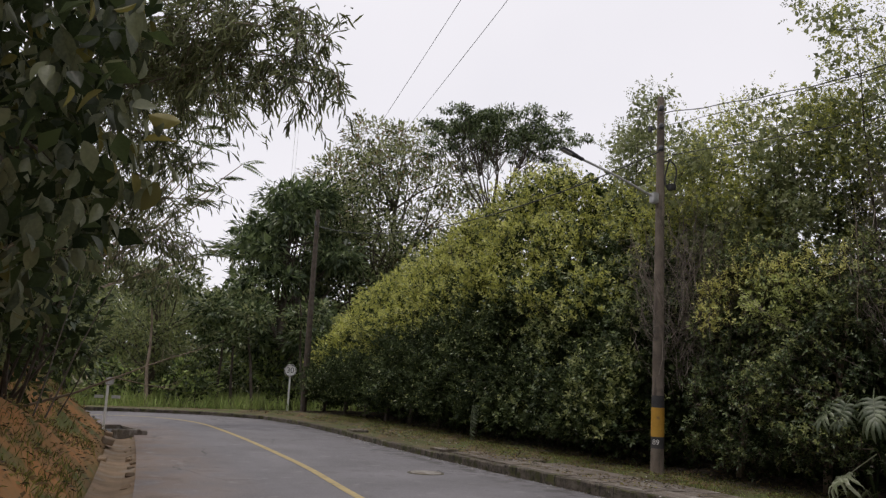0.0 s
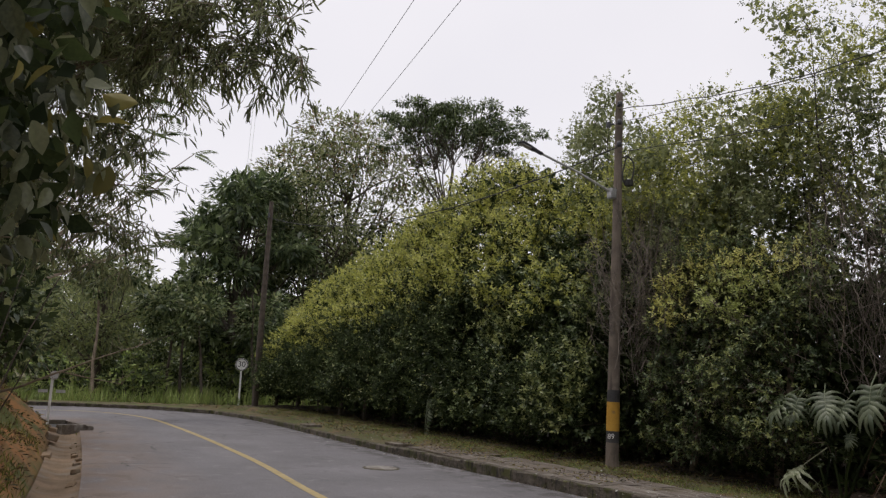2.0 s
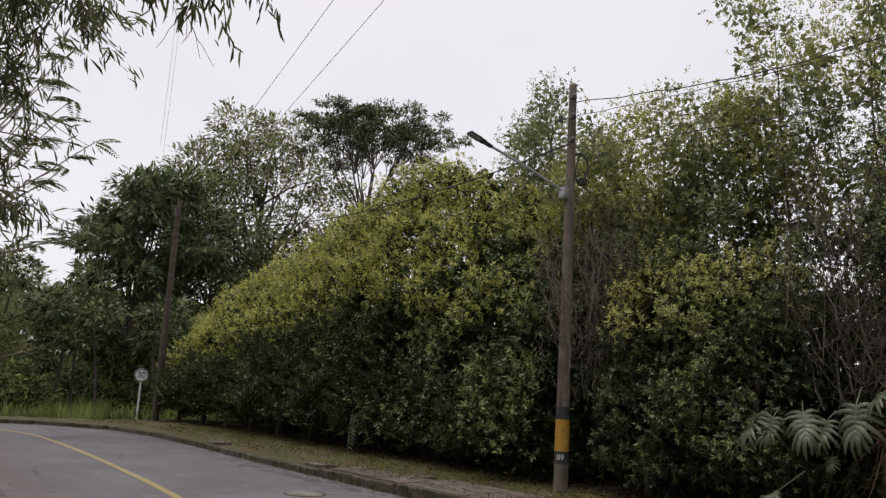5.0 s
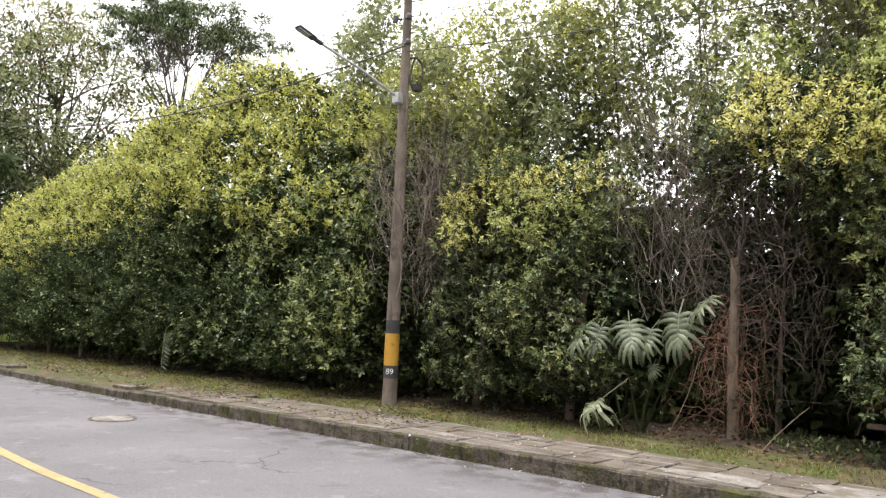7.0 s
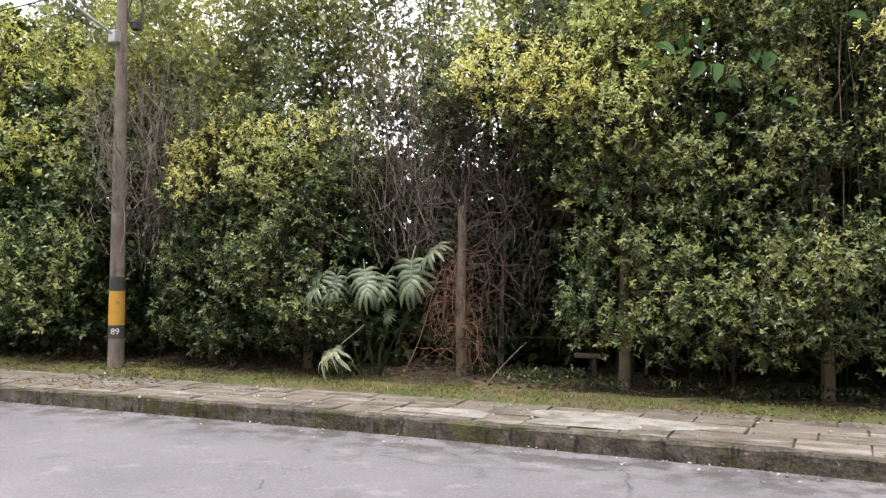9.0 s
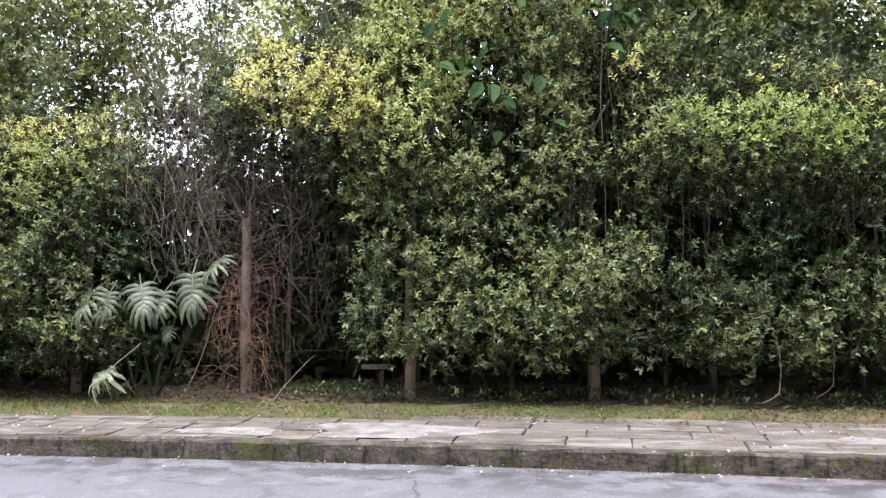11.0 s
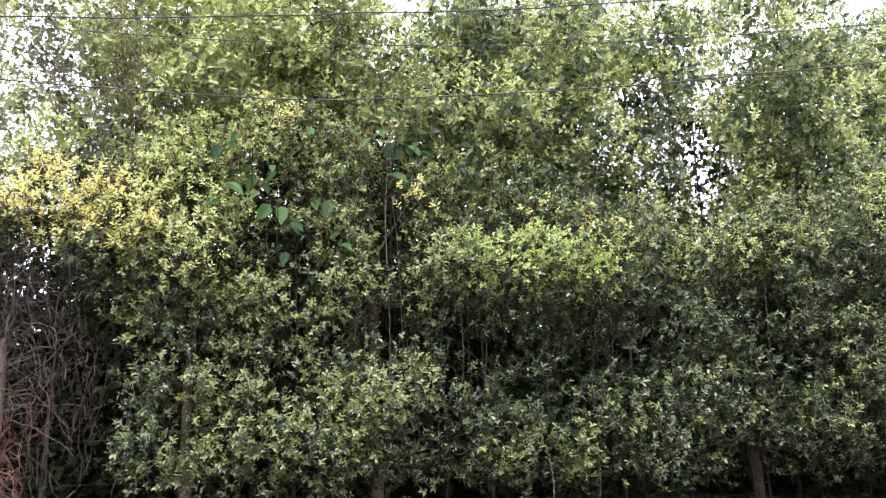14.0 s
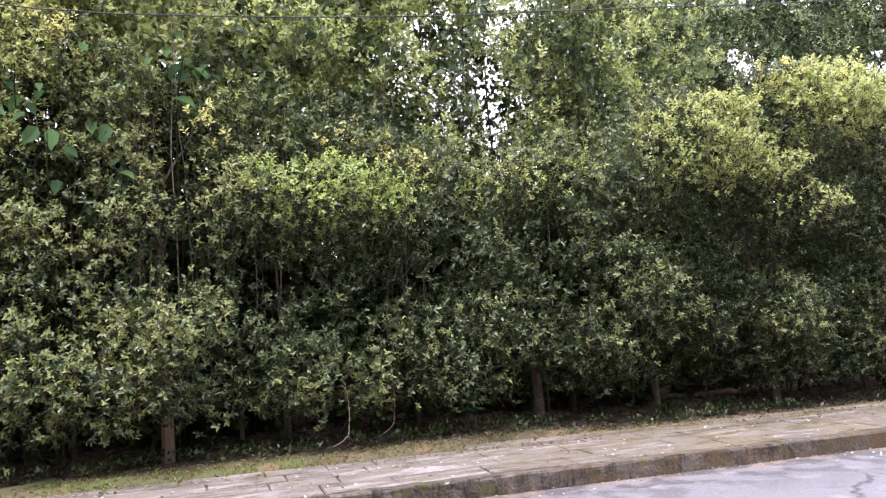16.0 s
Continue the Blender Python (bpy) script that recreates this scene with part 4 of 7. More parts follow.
# trees and shrubs ------------------------------------------------------
def shrub(x, y, top, width, depth, low, seed, mats, weights, young=None, density=15, per=11, length=0.065, spread=0.15, trunk=0.07, gap=0.0, label="", group="hedge shrubs", rich=True, bark=BARK, stems=2, lean=0.0, core=110, core_leaf=0.19, slope=0.5, grain=1.1, inner=0.62, round=0.0, aspect=0.5):
    """A hedge shrub: a trunk with limbs, and a crown built of many overlapping lobes."""
    global rng
    rng = np.random.default_rng(seed)
    z0 = ground_z(x, y)
    ob = thing("hedge_shrub", label or "dense hedge shrub with small glossy green leaves", "shrub", group, at=(x, y, z0))
    wood = Shell()
    lobes = []
    rows = max(3, int((top - low) / 0.36))
    for i in range(rows):
        f = (i + 0.5) / rows
        z = low + (top - low) * f
        wide = width * min(1.0, 0.72 + 0.5 * math.sin(math.pi * f)) * (1 - 0.35 * max(0, f - 0.75) / 0.25)
        for k in range(max(3, int(width / 0.34))):
            lx = rng.uniform(-0.55, 0.55) * wide
            back = slope * f**1.6
            ly = -depth * rng.uniform(0.2, 0.8) * (1 - 0.35 * abs(lx) / width) + back if k % 3 else rng.uniform(-0.3, 0.7) * depth + back
            r = rng.uniform(0.24, 0.52)
            lobes.append((lx + lean * f, ly, z - z0 + rng.normal() * 0.14, r * 1.2, r, r * (rng.uniform(0.45, 0.65) + round)))
    stem(wood, (0, 0, -0.2), (0, 0.06, 0.7), trunk, trunk * 0.85, 0.04, 4, 9)
    main = stem(wood, (0, 0.06, 0.66), (lean * 0.5, 0.75, (top - z0) * 0.75), trunk * 0.85, trunk * 0.35, 0.06, 7, 8)
    for k in range(stems * 4):
        a = main[rng.integers(2, 7)]
        goal = lobes[rng.integers(len(lobes))][:3]
        stem(wood, a, goal, trunk * 0.32, 0.008, 0.2, 4, 5)
    for k in range(stems):
        fx, fy = rng.normal() * 0.3, 0.2 + abs(rng.normal()) * 0.15
        stem(wood, (fx, fy, -0.15), (fx * 2.5, fy * 2, (top - z0) * 0.7), trunk * 0.45, 0.012, 0.1, 6, 5)
    part("trunk", wood, bark, ob)
    world_young = (lambda p: young(p + np.array([x, y, z0]))) if young else None
    crown("crown", lobes, mats, weights, ob, density, per, spread, length, aspect, droop=-0.3, rich=rich, young=world_young, gap=gap, floor=0.4, core=core, core_leaf=core_leaf, grain=grain, inner=inner)
    return ob


FACE_Y = ((-26.5, 9.95), (-9, 9.65), (-3, 9.6), (0, 9.45), (5, 9.25), (8, 8.95), (14, 8.45), (18, 8.1))
TOPS = ((-26.9, 2.9), (-26.2, 3.9), (-25.4, 4.5), (-23, 5.1), (-20, 5.8), (-17.5, 6.6), (-16, 7.0), (-14, 6.7), (-12, 6.0), (-10, 5.5), (-8.6, 5.0), (-8.2, 3.9), (-7, 4.1), (-5.6, 3.8), (-4.6, 3.7), (-4, 4.5), (-2, 4.9), (-0.5, 5.4), (1, 4.5),
        (3, 4.2), (5, 3.8), (6.5, 4.0), (7.3, 4.6), (8.3, 4.6), (8.72, 4.0), (9.1, 4.9), (10.2, 5.2), (12, 5.0), (16, 4.8))
FEET = ((-26.5, 0.5), (-24, 0.7), (-14, 0.55), (-10, 0.5), (-8, 0.5), (-6, 0.5), (-2.2, 0.9), (-0.7, 0.58), (1.5, 0.66), (4, 0.58), (5.2, 0.68), (7.5, 0.5), (12, 0.35), (16, 0.3))
# clumps that stand out of the face: x, z, half width, half height, how far out, leaf kind, share of that kind
# Light and dark kinds partly carry light and shade on the face.
GREEN, LIGHT, TOP, YOUNG, SHADED, TWIG = range(6)
CLUMPS = (
    (-7.4, 3.0, 0.45, 0.6, 0.25, YOUNG, 0.9), (-7.1, 3.6, 0.4, 0.4, 0.1, YOUNG, 0.55), (-5.9, 3.4, 1.05, 0.32, 0.3, YOUNG, 0.8), (-6.4, 2.95, 1.0, 0.4, 0.2, TOP, 0.8), (-6.2, 1.5, 1.0, 0.9, 0.2, LIGHT, 0.3),
    (-2.95, 4.05, 0.62, 0.6, 0.4, YOUNG, 1.0), (-2.1, 3.85, 0.55, 0.6, 0.3, YOUNG, 0.85), (-1.45, 3.35, 0.45, 0.5, 0.3, TOP, 0.75), (-1.2, 4.6, 0.95, 1.0, 0.15, TOP, 1.0), (-0.1, 5.3, 0.6, 0.45, 0.2, YOUNG, 0.5),
    (0.05, 2.85, 0.5, 0.3, 0.25, LIGHT, 0.6), (-0.4, 1.0, 1.3, 0.5, 0.3, LIGHT, 0.4), (0.7, 1.6, 0.8, 0.4, 0.2, LIGHT, 0.3), (0.55, 3.7, 0.3, 0.25, 0.2, LIGHT, 0.6),
    (1.25, 3.95, 0.33, 0.17, 0.4, YOUNG, 1.0), (2.5, 3.25, 1.2, 0.38, 0.5, TOP, 0.8), (3.4, 3.15, 0.65, 0.3, 0.35, TOP, 0.7), (1.5, 3.2, 0.4, 0.3, 0.3, LIGHT, 0.7), (2.9, 3.75, 0.9, 0.25, 0.2, YOUNG, 0.15), (3.7, 3.75, 0.35, 0.25, 0.2, YOUNG, 0.6),
    (1.9, 4.55, 0.5, 0.25, 0.2, TOP, 0.6), (5.0, 3.4, 0.6, 0.3, 0.15, TOP, 0.5), (6.0, 3.5, 0.6, 0.3, 0.2, TOP, 0.5), (2.7, 0.95, 0.7, 0.35, 0.3, LIGHT, 0.3), (4.6, 1.1, 1.0, 0.4, 0.2, LIGHT, 0.16), (6.6, 1.6, 0.7, 0.8, 0.15, LIGHT, 0.12),
    (7.85, 3.85, 1.0, 0.65, 1.1, TOP, 1.0), (7.9, 4.15, 0.8, 0.35, 1.05, YOUNG, 0.2), (8.8, 3.5, 0.32, 0.3, 1.15, TOP, 1.0), (9.95, 4.4, 1.25, 0.55, 1.25, TOP, 1.0), (10.0, 4.75, 1.1, 0.3, 1.1, YOUNG, 0.3), (9.15, 2.95, 0.55, 0.22, 1.0, TOP, 0.8),
    (8.9, 1.4, 0.6, 0.5, 0.35, LIGHT, 0.25), (12.5, 4.6, 1.1, 0.6, 0.5, TOP, 0.8),
    (-9.8, 1.5, 0.75, 0.9, 0.45, LIGHT, 0.5), (-10.8, 3.3, 1.0, 0.6, 0.35, TOP, 0.55), (-12.4, 3.7, 1.1, 0.6, 0.45, TOP, 0.75), (-12.2, 2.6, 0.9, 0.5, 0.2, LIGHT, 0.5), (-10.2, 4.7, 0.8, 0.6, 0.2, TOP, 0.7), (-14.6, 4.3, 1.0, 0.8, 0.4, TOP, 0.8))
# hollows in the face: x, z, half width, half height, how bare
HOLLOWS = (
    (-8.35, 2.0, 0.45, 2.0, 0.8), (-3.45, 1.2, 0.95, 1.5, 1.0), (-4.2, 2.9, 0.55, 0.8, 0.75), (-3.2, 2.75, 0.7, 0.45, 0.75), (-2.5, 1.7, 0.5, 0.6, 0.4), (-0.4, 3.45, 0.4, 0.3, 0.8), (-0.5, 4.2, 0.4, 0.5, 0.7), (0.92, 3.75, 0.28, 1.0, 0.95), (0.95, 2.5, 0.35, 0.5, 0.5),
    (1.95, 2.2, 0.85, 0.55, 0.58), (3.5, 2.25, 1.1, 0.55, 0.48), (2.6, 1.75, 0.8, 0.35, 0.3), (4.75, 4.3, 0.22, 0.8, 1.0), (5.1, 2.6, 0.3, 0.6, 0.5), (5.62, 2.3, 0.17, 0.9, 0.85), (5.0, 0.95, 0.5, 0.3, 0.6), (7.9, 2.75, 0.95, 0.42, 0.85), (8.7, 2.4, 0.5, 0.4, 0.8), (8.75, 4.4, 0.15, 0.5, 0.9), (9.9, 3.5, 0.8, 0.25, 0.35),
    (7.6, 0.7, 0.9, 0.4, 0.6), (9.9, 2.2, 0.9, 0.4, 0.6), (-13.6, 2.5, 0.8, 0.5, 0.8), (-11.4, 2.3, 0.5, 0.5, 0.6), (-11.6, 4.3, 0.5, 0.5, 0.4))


def along_hedge(table, x):
    return np.interp(x, *zip(*table))


def bump(x, z, spot):
    return np.exp(-((((x - spot[0]) / spot[2]) ** 2 + ((z - spot[1]) / spot[3]) ** 2) ** 1.5))


def hedge_relief(x, z):
    """How far the leaf face stands out (+) or back (-), and how bare it is, at places on the hedge."""
    out, bare = np.zeros(len(x)), np.zeros(len(x))
    for spot in CLUMPS:
        out = np.maximum(out, spot[4] * bump(x, z, spot))
    for spot in HOLLOWS:
        bare = np.maximum(bare, spot[4] * bump(x, z, spot))
    return out - 0.55 * bare, bare


def hedge_shrub(x, y, wide, seed, label, trunk=0.07, bark=TRUNK_BROWN, fine=True, gold=0.0):
    """A clipped hedge shrub: a trunk and limbs behind a face of leafy tufts in uneven, overhanging clumps."""
    global rng
    rng = np.random.default_rng(seed)
    z0 = ground_z(x, y)
    ob = thing("hedge_shrub", label, "shrub", "hedge shrubs", at=(x, y, z0))
    step = 0.098 if fine else 0.142
    n = int(wide * (5.5 if fine else 7.0) / step**2 * 1.3)
    px = x + rng.uniform(-0.5, 0.5, n) * wide + rng.normal(size=n) * 0.12
    pz = rng.uniform(0.3, 5.8 if fine else 7.3, n)
    top, low = along_hedge(TOPS, px), along_hedge(FEET, px)
    rough = np.array([noise.noise(Vector((a * 1.1, b * 1.5, 3.0))) for a, b in zip(px, pz)])
    fine_rough = np.array([noise.noise(Vector((a * 2.5, b * 6.0, 8.0))) for a, b in zip(px, pz)])
    edge = 0.3 * rough + 0.22 * fine_rough
    inside = (pz < top + edge) & (pz > low + 0.35 * edge)
    if -4.3 < x < -2:
        inside &= pz > 2.9 + 0.3 * rough - 1.2 * (px > -1.9)
    out, bare = hedge_relief(px, pz)
    layer = rng.random(n)
    dense = np.max([bump(px, pz, c) for c in CLUMPS if c[0] > 7 and c[5] == TOP], axis=0)
    keep = inside & (rng.random(n) > bare * 1.02) & (fine_rough + 0.5 * rough + 0.55 * rng.random(n) + 0.9 * dense > (0.04 if fine else -0.12))
    px, pz, out, bare, layer, rough, fine_rough, top, low = (q[keep] for q in (px, pz, out, bare, layer, rough, fine_rough, top, low))
    depth = np.where(layer < 0.6, rng.random(len(px)) * 0.16, 0.16 + 0.65 * rng.random(len(px)))
    lean = (1.9 if gold else 0.7) * np.clip((pz - 1.2) / (top - 1.2), 0, 1) ** 1.7
    swell = (0.55 if gold else 0.3) * rough + (0.2 if gold else 0.16) * fine_rough
    py = along_hedge(FACE_Y, px) - out - swell + lean + depth + 0.22 * (1 - ramp01(pz, low, low + 0.45))
    p = np.stack([px - x, py - y, pz - z0], 1)
    outs = unit(np.stack([rng.normal(size=len(p)) * 0.35, np.full(len(p), -1.0), 0.25 + 0.5 * np.clip(pz / 4, 0, 1) + rng.normal(size=len(p)) * 0.25], 1))
    # Shares by zone brighten or darken leaves to stand for light and shade.
    slot = np.where(rng.random(len(p)) < 0.2 + 0.25 * rough + 0.12 * (pz > 2.6) + 0.34 * ramp01(px, -2.4, -1.6) * (1 - ramp01(px, 0.8, 1.8)) * ramp01(pz, 0.9, 1.8), LIGHT, GREEN)
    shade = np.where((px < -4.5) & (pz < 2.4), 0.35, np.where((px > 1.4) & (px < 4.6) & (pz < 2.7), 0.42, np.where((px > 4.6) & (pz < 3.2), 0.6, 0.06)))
    slot = np.where(rng.random(len(p)) < shade, SHADED, slot)
    up = np.full(len(p), 0.45)
    # Near-black leaves low and sunny ones high put shade and light into colour.
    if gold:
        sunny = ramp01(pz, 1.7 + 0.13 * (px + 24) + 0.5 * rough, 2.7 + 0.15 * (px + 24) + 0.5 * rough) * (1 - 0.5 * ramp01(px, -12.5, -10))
        slot = np.where(rng.random(len(p)) < sunny * (0.75 + 0.5 * fine_rough), np.where(rng.random(len(p)) < 0.3 + 0.7 * rough, YOUNG, TOP), np.where(rng.random(len(p)) < 0.9 - 0.4 * ramp01(px, -15, -12), SHADED, slot))
    # Deep and hollow places get near-black leaves for their shade.
    slot = np.where(((depth > 0.3) & (rng.random(len(p)) < 0.5)) | (rng.random(len(p)) < bare * 1.3), SHADED, slot)
    for spot in CLUMPS:
        inside = bump(px, pz, spot) > 0.42
        slot = np.where(inside & (depth < (0.5 if spot[6] == 1.0 else 0.3)) & (rng.random(len(p)) < spot[6]), spot[5], slot)
        up = np.where(inside & (spot[5] == YOUNG), 0.95, up)
    wood = Shell()
    height_here = float(along_hedge(TOPS, x)) - z0
    stem(wood, (0, 0, -0.2), (0, 0.06, 0.7), trunk, trunk * 0.85, 0.04, 4, 9)
    main = stem(wood, (0, 0.06, 0.66), (0, 0.6, height_here * 0.8), trunk * 0.85, trunk * 0.35, 0.06, 7, 8)
    for k in rng.choice(len(p), 16):
        at = int(np.clip(round(8 * (p[k, 2] - 0.7) / height_here), 0, 6))
        stem(wood, main[at], p[k], trunk * 0.28, 0.006, 0.18, 5, 5)
    for k in range(1 if fine else 3):
        fx, fy = rng.normal() * wide * 0.3, 0.7 + abs(rng.normal()) * 0.2
        stem(wood, (fx, fy, -0.15), (fx * 1.3, fy + 0.1, height_here * rng.uniform(0.6, 0.95)), trunk * 0.32, 0.01, 0.1, 7, 5)
    for k in range(7 if 0.5 < x < 10 else 0):
        fx = rng.uniform(-0.5, 0.5) * wide
        fy = float(along_hedge(FACE_Y, x + fx)) - y + rng.uniform(0.15, 0.6)
        stem(wood, (fx, fy + 0.3, 0.9 - 0.2 * rng.random()), (fx + rng.normal() * 0.12, fy + 0.45, height_here + rng.uniform(-0.6, 0.9)), 0.009, 0.005, 0.05, 8, 5)
    part("trunk", wood, bark, ob)
    mats = [LEAF, LEAF_LIGHT, LEAF_FRESH if 1.5 < x < 5 else LEAF_TOP, LEAF_YOUNG, LEAF_DARK_SHADED, DARK_TWIG] if not gold else [LEAF, LEAF_LIGHT, LEAF_GOLD, LEAF_SUNNY, LEAF_DARK_SHADED, DARK_TWIG]
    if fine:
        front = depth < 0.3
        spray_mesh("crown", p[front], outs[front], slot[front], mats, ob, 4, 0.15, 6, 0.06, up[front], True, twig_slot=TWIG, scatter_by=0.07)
        spray_mesh("inner_crown", p[~front], outs[~front], slot[~front], mats, ob, 3, 0.16, 6, 0.066, up[~front], False, "leaves deeper in the shrub, many in shaded colour", scatter_by=0.08)
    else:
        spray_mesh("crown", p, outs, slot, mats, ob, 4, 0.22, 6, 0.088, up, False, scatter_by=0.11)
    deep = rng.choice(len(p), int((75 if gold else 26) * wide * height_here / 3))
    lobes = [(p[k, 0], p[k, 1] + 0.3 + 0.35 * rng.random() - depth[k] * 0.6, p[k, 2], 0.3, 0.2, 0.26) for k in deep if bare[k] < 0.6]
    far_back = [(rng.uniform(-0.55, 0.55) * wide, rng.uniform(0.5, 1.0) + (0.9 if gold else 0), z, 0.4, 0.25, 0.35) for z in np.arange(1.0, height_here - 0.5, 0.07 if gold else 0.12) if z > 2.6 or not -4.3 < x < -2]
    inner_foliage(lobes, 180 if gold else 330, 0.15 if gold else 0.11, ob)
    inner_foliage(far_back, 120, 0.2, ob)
    return ob


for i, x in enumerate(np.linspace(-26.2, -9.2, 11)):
    hedge_shrub(x, 10.6 + 0.08 * math.sin(i), 1.75, 100 + i, "tall dense hedge shrub, shade colour below, bright yellow-green top", 0.07, BARK, False, 1.0)
# Trunks given BARK are darkened to stand for shade under the hedge.
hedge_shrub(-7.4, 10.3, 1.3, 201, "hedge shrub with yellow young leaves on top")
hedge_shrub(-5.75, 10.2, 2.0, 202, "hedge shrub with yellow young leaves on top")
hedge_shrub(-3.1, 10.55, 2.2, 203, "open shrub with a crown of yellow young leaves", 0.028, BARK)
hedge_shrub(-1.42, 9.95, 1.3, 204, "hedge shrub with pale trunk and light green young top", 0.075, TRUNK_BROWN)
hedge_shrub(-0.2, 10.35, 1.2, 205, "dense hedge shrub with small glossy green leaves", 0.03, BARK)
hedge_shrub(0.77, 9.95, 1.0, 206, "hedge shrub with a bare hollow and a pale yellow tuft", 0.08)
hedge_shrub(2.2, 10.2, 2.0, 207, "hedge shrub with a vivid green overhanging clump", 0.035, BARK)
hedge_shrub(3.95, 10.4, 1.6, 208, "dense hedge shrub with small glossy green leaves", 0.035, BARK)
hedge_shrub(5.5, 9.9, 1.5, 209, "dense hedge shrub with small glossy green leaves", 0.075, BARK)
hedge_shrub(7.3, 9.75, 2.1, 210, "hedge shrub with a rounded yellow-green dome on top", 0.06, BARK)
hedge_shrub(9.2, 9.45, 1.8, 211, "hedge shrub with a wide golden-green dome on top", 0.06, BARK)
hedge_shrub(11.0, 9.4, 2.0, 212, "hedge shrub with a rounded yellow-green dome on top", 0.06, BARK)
hedge_shrub(13.0, 9.3, 2.2, 213, "dense hedge shrub with small glossy green leaves", 0.07, TRUNK_BROWN, False)
hedge_shrub(15.1, 9.2, 2.2, 214, "dense hedge shrub with small glossy green leaves", 0.07, TRUNK_BROWN, False)
# Added filler shrubs; near-black leaves stand in for shade behind the hedge.
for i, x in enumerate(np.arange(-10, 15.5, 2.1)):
    shrub(x + 0.3 * math.sin(3 * i), 12.0 + 0.3 * math.cos(2 * i), 3.4 + 0.5 * math.sin(i * 1.7), 2.9, 1.0, 0.35, 260 + i, [LEAF_DARK_SHADED, LEAF], (0.8, 0.2), density=4, per=7, length=0.15, spread=0.24, core=150, core_leaf=0.24, rich=False,
          group="understorey shrubs", label="added filler shrub in shade colour behind the hedge")


shrub(-2.9, 11.5, 3.7, 2.6, 0.6, 0.6, 690, [LEAF_DARK_SHADED, LEAF], (0.7, 0.3), density=6, per=7, length=0.12, spread=0.22, core=220, core_leaf=0.16, rich=False, group="understorey shrubs", label="added filler shrub in shade colour behind the bare trunk")
# Low row added to blacken the gap beneath the hedge.
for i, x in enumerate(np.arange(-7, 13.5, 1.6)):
    shrub(x + 0.3 * math.sin(5 * i), 10.95 + 0.15 * math.cos(2 * i) - 0.045 * max(0, x), 1.15 + 0.2 * math.sin(2.7 * i), 1.9, 0.4, 0.3, 700 + i, [LEAF_DARK_SHADED], (1.0,), density=5, per=7, length=0.12, spread=0.22, core=60, core_leaf=0.16, rich=False, stems=1, trunk=0.02, slope=0.1,
          group="understorey shrubs", label="added low filler shrub in shade colour under the hedge")
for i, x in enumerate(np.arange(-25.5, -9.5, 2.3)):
    shrub(x, 12.6 + 0.3 * math.cos(2 * i), 4.6 if x > -18.5 else 3.0, 3.0, 1.0, 0.2, 240 + i, [LEAF_DARK_SHADED], (1.0,), density=4, per=8, length=0.2, spread=0.3, core=60, core_leaf=0.3, rich=False, stems=1,
          group="understorey shrubs", label="added filler shrub in shade colour behind the hedge")
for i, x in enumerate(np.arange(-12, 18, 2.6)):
    shrub(x, 14.2 + 0.4 * math.cos(2.3 * i), 2.6 + 0.4 * math.sin(i * 2.1), 3.2, 1.0, 0.1, 280 + i, [LEAF_DARK_SHADED], (1.0,), density=3, per=7, length=0.3, spread=0.35, core=26, core_leaf=0.5, rich=False, stems=1,
          group="understorey shrubs", label="added filler shrub in shade colour behind the hedge")


